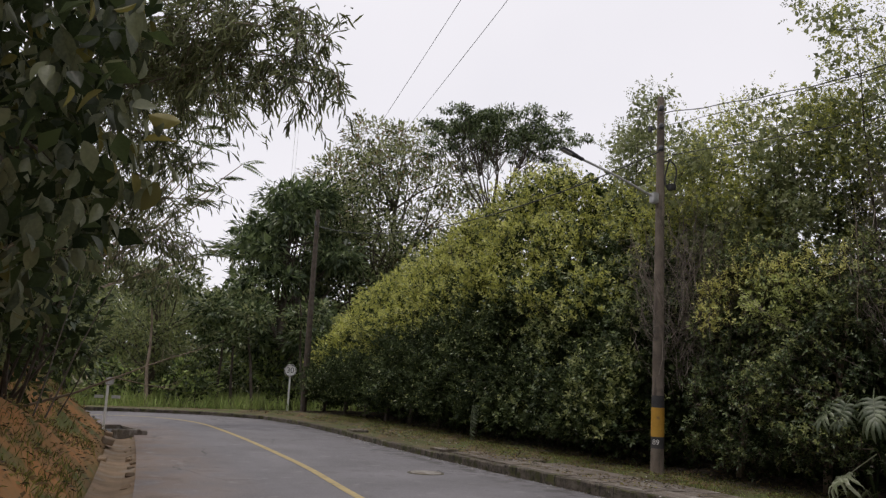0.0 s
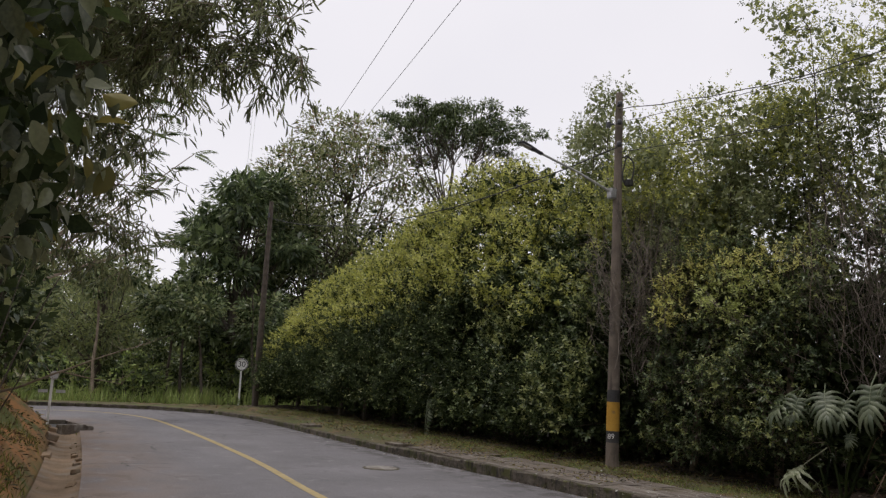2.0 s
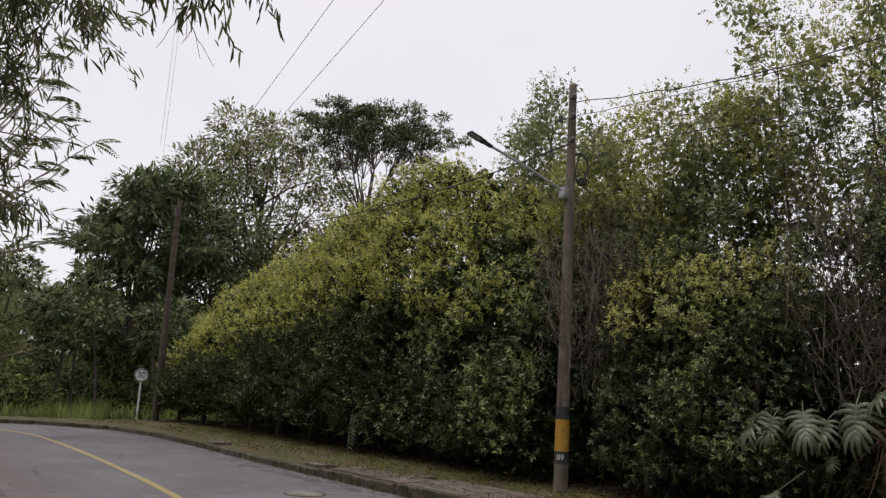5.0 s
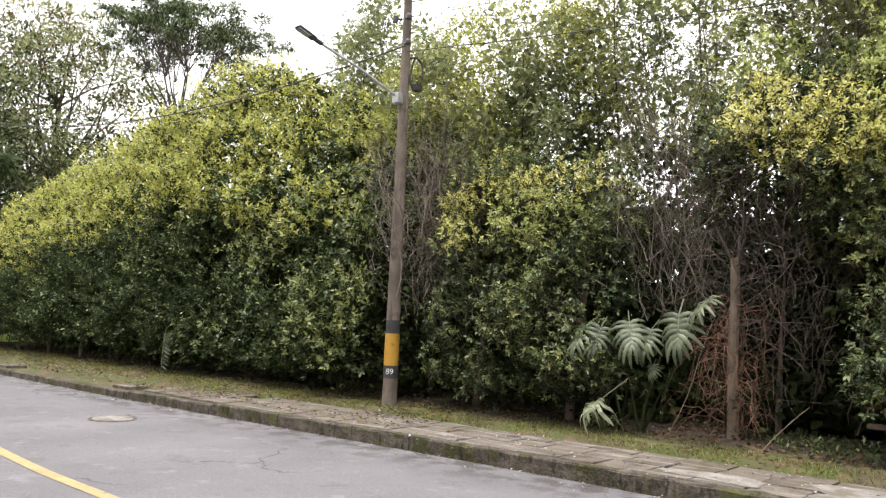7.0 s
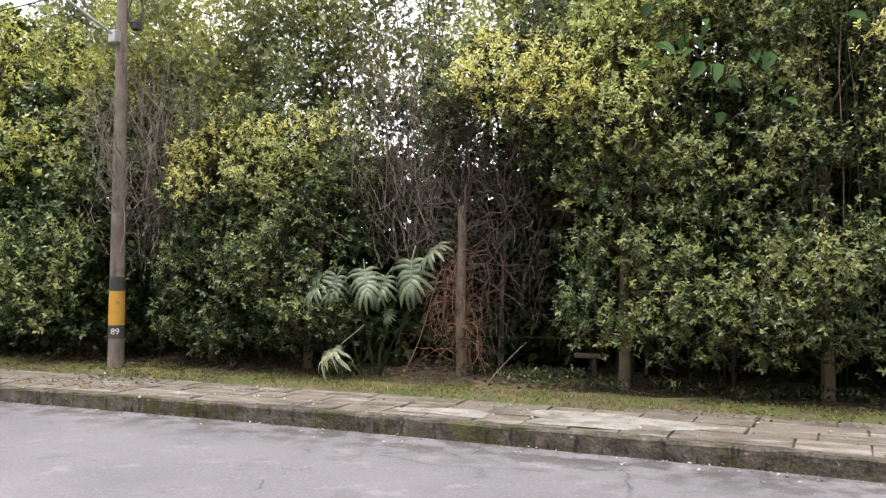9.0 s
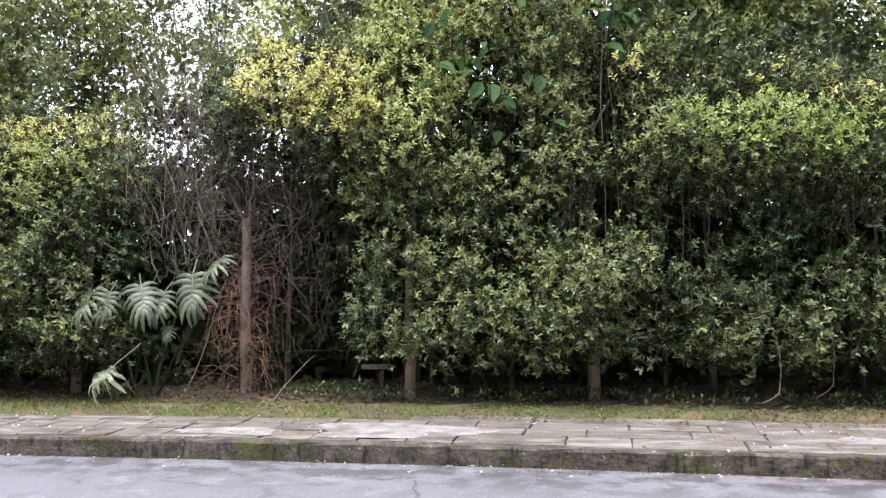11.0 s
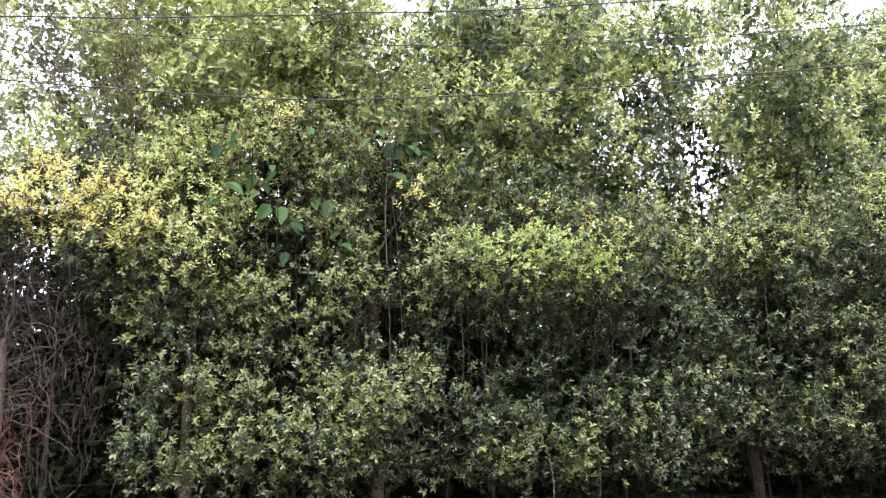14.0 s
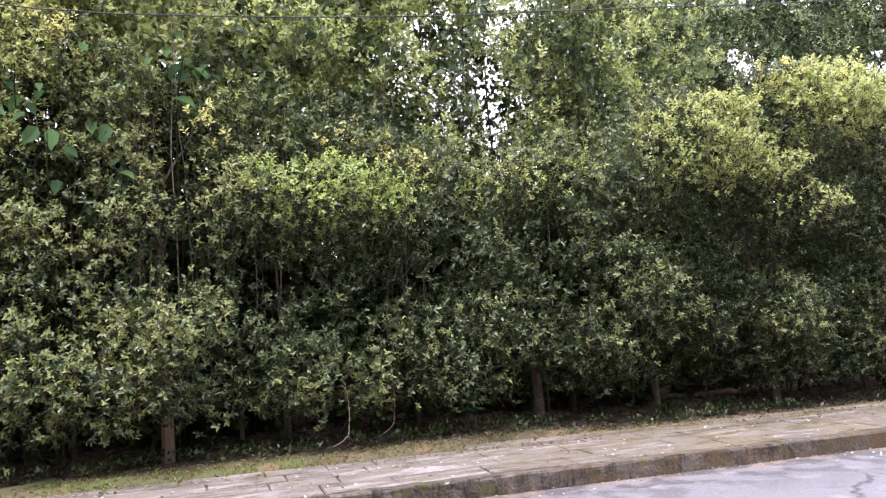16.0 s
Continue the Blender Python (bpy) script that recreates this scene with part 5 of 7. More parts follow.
def slim_tree(x, y, top, spread, seed, mats, weights, density=6, length=0.08, stems=5, low=2.6, label="", young=None, open_gap=0.4):
    """A tall slim tree of many thin upright stems with airy small leaves."""
    global rng
    rng = np.random.default_rng(seed)
    z0 = ground_z(x, y)
    ob = thing("slim_tree", label or "tall slim tree with thin upright stems and airy leaves", "tree", "trees behind the hedge", at=(x, y, z0))
    wood, lobes = Shell(), []
    for k in range(stems):
        fx, fy = rng.normal() * 0.25, rng.normal() * 0.25
        a = rng.uniform(0, 6.28)
        goal = (fx + math.cos(a) * spread * rng.uniform(0.2, 0.8), fy + math.sin(a) * spread * 0.6, (top - z0) * rng.uniform(0.72, 1.0))
        pts = stem(wood, (fx, fy, -0.2), goal, rng.uniform(0.02, 0.04), 0.006, 0.08, 9, 6)
        for q in pts[3:]:
            for _ in range(4):
                e = q + np.array([rng.normal() * 0.36, rng.normal() * 0.36, rng.uniform(0.05, 0.4)])
                stem(wood, q, e, 0.007, 0.003, 0.2, 3, 4)
                if e[2] + z0 > low:
                    r = rng.uniform(0.28, 0.5)
                    lobes.append((*e, r, r, r * 0.85))
    part("trunk", wood, GREY_HAZE_TWIG if -5.5 < x < -2.5 else BARK, ob)
    p, o, _ = lobe_points(lobes, density * (1.5 if x > -3 else 1.35), 0.25, open_gap, 2.2)
    o = unit(o + np.array([0, 0, 0.5]))
    q = p + np.array([x, y, z0])
    bare = hedge_relief(q[:, 0] * 9.3 / q[:, 1], 1.57 + (q[:, 2] - 1.57) * 9.3 / q[:, 1])[1]
    keep = rng.random(len(p)) > bare
    p, o, q = p[keep], o[keep], q[keep]
    slot = rng.choice(len(weights), len(p), p=np.array(weights) / sum(weights))
    if young is not None:
        slot = np.where(rng.random(len(p)) < young(q), len(mats) - 1, slot)
    spray_mesh("crown", p, o, slot, mats, ob, 2, 0.2, 5, length * 1.08, 0.5, False)
    hollow = [hedge_relief(np.array([(b[0] + x) * 9.3 / (b[1] + y)]), np.array([1.57 + (b[2] + z0 - 1.57) * 9.3 / (b[1] + y)]))[1][0] for b in lobes]
    open_sky = [0.505 < (b[0] + x) / (b[1] + y) < 0.53 and b[2] + z0 > 3.6 for b in lobes]
    # Inner leaves carry light and shade: paler left of centre, near-black behind hollows.
    inner_foliage([b for b, h, o in zip(lobes, hollow, open_sky) if h < 0.3 and not o and noise.noise(Vector(b[:3]) * 1.3) > (-0.5 if x > -3 or x < -7.5 else -0.18)], 150, 0.13, ob, LEAF_LIGHT if -2.6 < x < 0 else LEAF_DARK_SHADED if x > 10 else LEAF if x > -2.6 else LEAF_GREY)
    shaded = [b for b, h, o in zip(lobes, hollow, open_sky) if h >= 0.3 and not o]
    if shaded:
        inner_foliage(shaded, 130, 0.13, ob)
    return ob


AIRY = [LEAF, LEAF_GREY, LEAF_LIGHT, LEAF_TOP]
SLIM = ((-11.6, 12.0, 8.2, 0.7, (0.2, 0.7, 0.1), 0.4, 7), (-9.6, 11.8, 6.6, 1.0, (0.2, 0.3, 0.5), 0.2, 8), (-8.2, 11.4, 5.9, 0.9, (0.2, 0.2, 0.6), 0.2, 8), (-7.2, 11.8, 6.7, 0.9, (0.3, 0.3, 0.4), 0.25, 8), (-6.0, 12.2, 7.8, 1.0, (0.3, 0.3, 0.4), 0.25, 8),
        (-4.7, 12.6, 9.6, 1.3, (0.4, 0.4, 0.2), 0.32, 8), (-2.9, 12.0, 9.6, 1.3, (0.3, 0.5, 0.2), 0.14, 9), (-1.6, 11.3, 8.6, 1.2, (0.05, 0.15, 0.3, 0.5), 0.2, 8), (-0.2, 11.4, 8.4, 1.1, (0.1, 0.2, 0.3, 0.4), 0.15, 8), (1.2, 11.4, 8.4, 1.2, (0.4, 0.2, 0.4), 0.12, 8), (2.6, 11.4, 8.2, 1.2, (0.4, 0.2, 0.4), 0.15, 8),
        (4.0, 11.6, 9.0, 1.3, (0.4, 0.2, 0.4), 0.12, 8), (5.6, 11.9, 8.2, 1.0, (0.3, 0.3, 0.4), 0.3, 7), (7.6, 11.9, 8.4, 1.2, (0.5, 0.2, 0.3), 0.2, 8), (9.4, 12.2, 8.6, 1.4, (0.5, 0.2, 0.3), 0.2, 8), (11.4, 12.4, 8.8, 1.5, (0.8, 0.1, 0.1), 0.25, 6), (13.6, 12.4, 8.8, 1.5, (0.6, 0.2, 0.2), 0.2, 3.5), (16, 12.2, 9, 1.5, (0.7, 0.2, 0.1), 0.2, 2))
# Leaves above 3 m turn brighter in colour for light through the tops.
for i, (x, y, t, s, w, g, d) in enumerate(SLIM):
    slim_tree(x, y, t, s, 300 + i, AIRY if x > -4 else [LEAF, LEAF_GREY, LEAF_GREY, LEAF_GOLD], w, length=0.08 if x > -4 else 0.056, density=d if x > -4 else d * 1.35, open_gap=g, low=2.2, stems=6 if 3.5 < x < 8 else 5, young=lambda p: 0.88 * (1 - 0.9 * np.exp(-((p[:, 0] - 0.7) / 0.75) ** 2) * (p[:, 2] < 5.6)) * ramp01(p[:, 2], 3.0, 4.8) * ramp01(p[:, 0], -11, -9.5) * (1 - 0.92 * ramp01(p[:, 0], 9.2, 10.2)) * (np.sin(p[:, 0] * 2.1) * np.sin(p[:, 2] * 1.7 + p[:, 0]) > -0.35))


def big_tree(x, y, top, radius, low, seed, mats, weights, label, density=2.2, per=9, length=0.26, spread=0.5, aspect=0.4, droop=0.2, trunk=0.22, lobes_n=26, flat=0.7, gap=0.0, name="tree", squash=1.0, inner=0.55, core=0):
    global rng
    rng = np.random.default_rng(seed)
    z0 = ground_z(x, y)
    ob = thing(name, label, "tree", "background trees", at=(x, y, z0))
    wood, lobes = Shell(), []
    h = top - z0
    main = stem(wood, (0, 0, -0.3), (0, 0, h * 0.7), trunk, trunk * 0.3, 0.1, 7, 8)
    for k in range(lobes_n):
        a, f = rng.uniform(0, 6.28), rng.random()
        z = low + (h - low) * (0.08 + 0.87 * f)
        wide = radius * math.sin(math.pi * (0.16 + 0.74 * f)) ** 0.7
        r = radius * rng.uniform(0.22, 0.4)
        d = wide * rng.uniform(0.25, 1.0) ** 0.6
        goal = (math.cos(a) * d, math.sin(a) * d * squash, min(z, h - r * flat))
        lobes.append((*goal, r, r, r * flat))
        stem(wood, main[rng.integers(2, 8)], goal, trunk * 0.25, 0.02, 0.2, 5, 5)
    part("trunk", wood, BARK, ob)
    crown("crown", lobes, mats, weights, ob, density, per, spread, length, aspect, droop, rich=False, inner=inner, gap=gap, floor=low * 0.6, core=0)
    if core:
        inner_foliage(lobes, core, length * 1.6, ob, mats[0])
    return ob


big_tree(-34.9, 11.9, 10.3, 2.9, 1.2, 400, [LEAF, LEAF_DARK_SHADED], (0.8, 0.2), "dark broadleaf tree with drooping sprays beside the bend", core=16, density=6, length=0.36, aspect=0.26, droop=0.5, lobes_n=46, flat=0.5)
big_tree(-37.5, 6.6, 6.2, 2.6, 1.2, 401, [LEAF_GREY, LEAF_LIGHT, LEAF], (0.5, 0.25, 0.25), "light olive tree beside the bend", density=7, length=0.22, aspect=0.3, lobes_n=28, gap=0.2)
big_tree(-38.6, 18.8, 15.3, 4.6, 6.0, 402, [LEAF_GREY, LEAF_DARK_SHADED, LEAF_BROWN], (0.75, 0.15, 0.1), "large grey-green tree with an airy rounded crown", density=4.2, length=0.24, lobes_n=50, trunk=0.3, gap=0.42)
big_tree(-36, 15.8, 11.4, 3.4, 3.0, 403, [LEAF_GREY, LEAF_DARK_SHADED], (0.6, 0.4), "grey-green tree standing behind the hedge", density=4.2, length=0.24, lobes_n=34, gap=0.4)
big_tree(-45, 5.6, 7.0, 4.0, 1.0, 404, [LEAF_GREY, LEAF, LEAF_LIGHT], (0.5, 0.3, 0.2), "light olive tree beyond the meadow", density=4, length=0.24, lobes_n=30, gap=0.3)
for i, (x, y, top) in enumerate(((-50, -4, 6.5), (-51, 1.5, 6.0), (-52, 7, 5.6), (-51, 12, 6.4), (-49, 16.5, 6.5), (-46, 21, 6.5), (-42, 24.5, 6.5), (-46, -9, 7.0))):
    big_tree(x, y, top, 3.6, 0.2, 470 + i, [LEAF_GREY, LEAF, LEAF_LIGHT], (0.4, 0.4, 0.2), "olive thicket tree far beyond the bend", density=1.6, per=8, length=0.42, spread=0.6, lobes_n=30, core=5)
big_tree(-47, 0.5, 7.4, 4.4, 1.0, 405, [LEAF, LEAF_GREY, LEAF_LIGHT], (0.5, 0.3, 0.2), "light green tree beyond the bend", density=3.5, length=0.26, lobes_n=30, gap=0.3)

for i, (x, y, top, r) in enumerate(((-0.6, 16.6, 10.2, 2.4), (2.2, 16.8, 10.4, 2.4), (5.1, 16.6, 10.8, 2.4), (10.9, 17.4, 8.8, 1.9), (13.4, 16.8, 10.2, 2.5), (16.0, 16.6, 10.6, 2.6), (19.4, 16.6, 10.4, 2.8))):
    big_tree(x, y, top, r, 2.0, 430 + i, [LEAF, LEAF_GREY, LEAF_LIGHT] if x < 10 else [LEAF_DARK_SHADED, LEAF_GREY, LEAF], (0.4, 0.4, 0.2), "olive tree standing further behind the hedge", density=4.5, per=8, length=0.21, spread=0.3, lobes_n=36, gap=0.12, trunk=0.12, core=45)


def umbrella_tree(x, y, top):
    """A tree with a flat, tiered crown of leaf rosettes on forked bare limbs."""
    global rng
    rng = np.random.default_rng(410)
    z0 = ground_z(x, y)
    ob = thing("umbrella_tree", "flat-topped tree with rosettes of leaves on forked bare limbs", "tree", "background trees", at=(x, y, z0))
    wood, lobes = Shell(), []
    h = top - z0
    main = stem(wood, (0, 0, -0.3), (0, 0, h * 0.62), 0.22, 0.12, 0.05, 6, 8)
    for k in range(13):
        a = k * 2.4
        d = 3.3 * math.sqrt((k + 0.5) / 13)
        mid = np.array([math.cos(a) * d * 0.55, math.sin(a) * d * 0.55, h * 0.79])
        stem(wood, main[-1], mid, 0.05, 0.03, 0.1, 4, 6)
        for b in range(10):
            e = mid + np.array([math.cos(a) * d * 0.4 + rng.normal() * 0.75, math.sin(a) * d * 0.4 + rng.normal() * 0.75, 0])
            e[2] = h - 0.1 - 0.16 * (e[0] ** 2 + e[1] ** 2) ** 0.5 * 1.1 - 1.5 * rng.random() ** 1.5
            stem(wood, mid, e, 0.018, 0.008, 0.15, 4, 5)
            lobes.append((*e, 0.4, 0.4, 0.1))
    part("trunk", wood, BARK, ob)
    crown("crown", lobes, [LEAF, LEAF_DARK_SHADED], (0.6, 0.4), ob, 15, 9, 0.22, 0.19, 0.32, 0.35, rich=False, inner=0.2)


umbrella_tree(-31.7, 20.9, 14.9)

# far woods all round
def far_woods():
    global rng
    rng = np.random.default_rng(420)
    n = 110
    a = rng.uniform(0, 2 * math.pi, n)
    r = rng.uniform(62, 120, n)
    lobes = []
    for q, d in zip(a, r):
        x, y = math.cos(q) * d - 5, math.sin(q) * d + 5
        z = ground_z(x, y)
        for k in range(3):
            s = rng.uniform(2.5, 4.2)
            lobes.append((x + rng.normal() * 2, y + rng.normal() * 2, z + 1.5 + k * 2.2, s, s, s * 0.75))
    p, o = [], []
    for lobe in lobes:
        d = unit(rng.normal(size=(26, 3)))
        p.append(np.array(lobe[:3]) + d * np.array(lobe[3:]) * rng.uniform(0.6, 1.05, (26, 1)))
        o.append(d)
    p, o = np.concatenate(p), np.concatenate(o)
    pos, way, face, L, W = clump_leaves(p, o, 3, 0.9, 1.2, 0.5)
    ob = part("far_woods", leaf_mesh("far_woods", pos, way, face, L, W, rng.integers(0, 3, len(pos)), [LEAF_DARK_SHADED, LEAF, LEAF_GREY], False), LEAF_DARK_SHADED)
    tagged(ob, "distant belt of mixed green woods", "woods", kind="stuff")


far_woods()

# the bank side: broad-leaved tree, bamboo, feathery tree, dark shrubs ---
def broad_tree():
    """Near tree on the bank with big hanging oval leaves."""
    global rng
    rng = np.random.default_rng(500)
    x, y = -4.6, -2.2
    z0 = ground_z(x, y)
    ob = thing("broad_leaved_tree", "dark tree with large hanging oval leaves, some yellowing", "tree", at=(x, y, z0))
    wood, lobes = Shell(), []
    main = stem(wood, (0, 0, -0.3), (0.3, 0.4, 4.6), 0.16, 0.06, 0.08, 8, 8)
    spots = [(-1.7, -0.62, 3.3, 0.5), (-1.9, -0.5, 2.7, 0.5), (-2.3, -0.55, 2.25, 0.45), (-2.1, -0.75, 3.9, 0.55), (-2.4, -0.35, 3.3, 0.5), (-2.6, -0.3, 2.6, 0.5), (-2.8, -0.6, 4.3, 0.6), (-3.0, -0.45, 3.6, 0.6),
             (-3.3, -0.5, 2.9, 0.6), (-3.4, -0.6, 2.3, 0.5), (-3.6, -0.5, 4.6, 0.7), (-3.2, -1.2, 3.4, 0.8), (-4.0, -0.9, 2.6, 0.7), (-4.2, -0.8, 3.6, 0.8), (-4.3, -0.7, 4.6, 0.8), (-3.6, -1.7, 4.4, 0.9), (-2.6, -1.4, 2.6, 0.6), (-2.7, -1.3, 4.9, 0.7), (-5.0, -1.0, 5.2, 0.9), (-5.2, -0.7, 3.2, 0.8), (-4.6, -0.8, 2.0, 0.6)]
    for a, b, c, r in spots:
        goal = (a - x, b - y, c - z0)
        lobes.append((*goal, r, r * 0.8, r * 0.85))
        stem(wood, main[rng.integers(3, 9)], goal, 0.03, 0.008, 0.2, 5, 6)
    part("trunk", wood, BARK, ob)
    p, o, _ = lobe_points(lobes, 26, 0.5)
    n = len(p)
    way = unit(o * 0.35 + rng.normal(size=(n, 3)) * 0.4 + np.array([0, 0, -0.9]))
    face = unit(o + rng.normal(size=(n, 3)) * 0.5 + np.array([0, 0, 0.4]))
    L = 0.145 * rng.uniform(0.5, 1.25, n)
    slot = np.where(rng.random(n) < 0.1, 1, 0)
    part("crown", leaf_mesh("crown", p, way, face, L, L * 0.56, slot, [LEAF_BROAD, LEAF_OCHRE], 2), LEAF_BROAD, ob)
    inner_foliage(lobes, 130, 0.15, ob)


broad_tree()


def bamboo():
    global rng
    rng = np.random.default_rng(510)
    x, y = -7.6, -1.8
    z0 = ground_z(x, y)
    ob = thing("bamboo", "arching bamboo with sprays of narrow drooping leaves", "bamboo", at=(x, y, z0))
    nodes = []
    ends = [(-2.7, 0.96, 3.42), (-2.7, 0.85, 3.7), (-2.7, 0.85, 3.9), (-2.9, 0.82, 3.62), (-2.9, 0.7, 3.8), (-3.1, 0.55, 4.0), (-3.27, 0.55, 3.72), (-3.25, 0.35, 3.87), (-5.18, 1.2, 4.02), (-5.33, 0.84, 3.82), (-5.45, 0.81, 3.37),
            (-5.54, 0.77, 3.01), (-5.84, 1.01, 2.76), (-5.61, 0.72, 2.59), (-4.79, 0.46, 4.05), (-4.62, 0.97, 4.22), (-4.27, 0.22, 4.11), (-4.34, 0.52, 3.79), (-4.49, 0.42, 3.34), (-3.91, 0.69, 3.66), (-6.21, 0.91, 2.4), (-2.62, 1.12, 3.5), (-2.75, 1.0, 3.6), (-2.6, 1.02, 3.72), (-4.2, 0.72, 3.7), (-4.4, 0.6, 3.2), (-4.5, 0.5, 2.9), (-4.55, 0.45, 2.6)]
    for i, e in enumerate(ends):
        s = Shell()
        a = np.array([rng.normal() * 0.25, rng.normal() * 0.25, -0.2])
        e = np.array(e) - (x, y, z0)
        peak = a + (e - a) * np.array([0.45, 0.45, 0]) + np.array([0, 0, e[2] + 1.1])
        ts = np.linspace(0, 1, 16)[:, None]
        pts = a * (1 - ts) ** 2 + 2 * peak * ts * (1 - ts) + e * ts**2
        s.tube(pts, [0.018 * (1 - t) + 0.002 for t in ts[:, 0]], 6)
        for k in range(9, 16):
            for _ in range(3 if k < 12 else 5):
                tip = pts[k] + np.array([rng.normal() * 0.17, rng.normal() * 0.17, rng.normal() * 0.15 - 0.05])
                twig = stem(s, pts[k], tip, 0.004, 0.002, 0.2, 3, 4)
                nodes += [(q, unit(tip - pts[k])) for q in twig[1:]]
        part("culm", s, PALE_BARK, ob)
    c, o = np.array([q for q, _ in nodes]), np.array([w for _, w in nodes])
    per = 7
    n = len(c) * per
    cc, oo = np.repeat(c, per, 0), np.repeat(o, per, 0)
    way = unit(oo * 0.7 + rng.normal(size=(n, 3)) * 0.5 + np.array([0, 0, -0.55]))
    L = 0.105 * rng.uniform(0.6, 1.2, n)
    part("foliage", leaf_mesh("foliage", cc + rng.normal(size=(n, 3)) * 0.03, way, unit(rng.normal(size=(n, 3)) + np.array([0, 0, 0.8])), L, L * 0.125, np.zeros(n, int), [LEAF_BAMBOO], True), LEAF_BAMBOO, ob)
    # a thin dangling strand of grey moss and a bare twig
    moss = Shell()
    for k in range(2):
        ax, ay = -7.9 + rng.normal() * 0.03 - x, 2.62 + rng.normal() * 0.03 - y
        moss.tube([(ax + 0.02 * math.sin(3 * t + k), ay, 5.9 - z0 - 1.9 * t - 0.1 * k) for t in np.linspace(0, 1, 12)], 0.0013, 4)
    part("moss_strand", moss, LEAF_GREY, ob)
    s = Shell()
    a = np.array([-4.4, 1.25, 4.3]) - (x, y, z0)
    b = np.array([-4.84, 1.75, 4.05]) - (x, y, z0)
    spine = stem(s, a, b, 0.006, 0.003, 0.2, 5, 4)
    for q in spine[1:]:
        for _ in range(3):
            stem(s, q, q + np.array([rng.normal() * 0.12, rng.normal() * 0.12, -rng.uniform(0.05, 0.25)]), 0.003, 0.0015, 0.3, 4, 4)
    part("bare_twig", s, DRY_TWIG, ob)


bamboo()


def compound_leaf_arrays(base, way, length, pairs=11, leaflet=0.12):
    """One feather leaf: paired leaflets along a drooping rachis."""
    way = way / np.linalg.norm(way)
    side = np.cross(way, (0, 0, 1.0))
    side /= max(np.linalg.norm(side), 1e-6)
    P, W, F, L = [], [], [], []
    for k in range(pairs):
        t = (k + 1) / pairs
        q = base + way * length * t + np.array([0, 0, -0.28 * length * t * t])
        for sgn in (-1, 1):
            P.append(q), W.append(side * sgn + way * 0.5 + np.array([0, 0, -0.25])), F.append(np.array([0, 0, 1.0]) + rng.normal(size=3) * 0.25)
            L.append(leaflet * (0.6 + 0.6 * math.sin(math.pi * (0.15 + 0.8 * t))))
    return P, W, F, L


def feathery_tree(x, y, tips, label, leaf_len=0.65, leaflet=0.16, mat=None, root_r=0.1):
    global rng
    rng = np.random.default_rng(int(abs(x) * 10))
    z0 = ground_z(x, y)
    ob = thing("feathery_tree", label, "tree", at=(x, y, z0))
    s = Shell()
    P, W, F, L = [], [], [], []
    fork = np.array([0.0, 0.0, 2.2])
    stem(s, (0, 0, -0.3), fork, root_r, root_r * 0.7, 0.1, 5, 7)
    for tip in tips:
        e = np.array(tip) - (x, y, z0)
        pts = stem(s, fork, e, root_r * 0.4, 0.012, 0.12, 8, 5)
        for q in (pts[-1], pts[-2]):
            a0 = rng.uniform(0, 6.28)
            for k in range(8 if q is pts[-1] else 3):
                a = a0 + k * 0.8
                p, w, f, ln = compound_leaf_arrays(q, np.array([math.cos(a), math.sin(a), rng.uniform(-0.1, 0.5)]), leaf_len * rng.uniform(0.7, 1.1), 10, leaflet)
                P += p; W += w; F += f; L += ln
    part("trunk", s, PALE_BARK, ob)
    L = np.array(L)
    part("crown", leaf_mesh("crown", np.array(P), np.array(W), np.array(F), L, L * 0.34, np.zeros(len(L), int), [mat or LEAF_GREY], False), mat or LEAF_GREY, ob)


feathery_tree(-20.2, 0.9, [(-21.9, 5.7, 7.6), (-22.1, 5.2, 8.7), (-22.1, 4.8, 9.8), (-22.5, 4.6, 9.1), (-22.4, 5.2, 6.9), (-22.4, 5.7, 5.2), (-22.5, 4.3, 10.2), (-22.8, 4.5, 8.0), (-22.8, 4.8, 6.8), (-23.0, 5.1, 5.0), (-22.5, 4.9, 8.0)],
              "slender leaning tree with feathery compound leaves in tufts", 0.75, 0.2, LEAF)


def bank_shrub(x, y, top, radius, seed, mats, weights, label="dark tangled shrub growing on the bank", low=0.0, length=0.1):
    global rng
    rng = np.random.default_rng(seed)
    z0 = ground_z(x, y)
    ob = thing("bank_shrub", label, "shrub", "shrubs on the bank", at=(x, y, z0))
    wood, lobes = Shell(), []
    for k in range(12):
        a, f = rng.uniform(0, 6.28), rng.random()
        r = radius * rng.uniform(0.35, 0.55)
        goal = (math.cos(a) * radius * 0.6, math.sin(a) * radius * 0.6, low + r * 0.5 + (top - z0 - low - r) * f)
        lobes.append((*goal, r, r, r * 0.85))
        stem(wood, (rng.normal() * 0.1, rng.normal() * 0.1, -0.2), goal, 0.03, 0.008, 0.15, 5, 5)
    part("trunk", wood, BARK, ob)
    crown("crown", lobes, mats, weights, ob, 4.5 if x < 0 else 1.5, 8, 0.24, length * 1.2, rich=False, core=35, core_leaf=0.22, floor=-0.2)


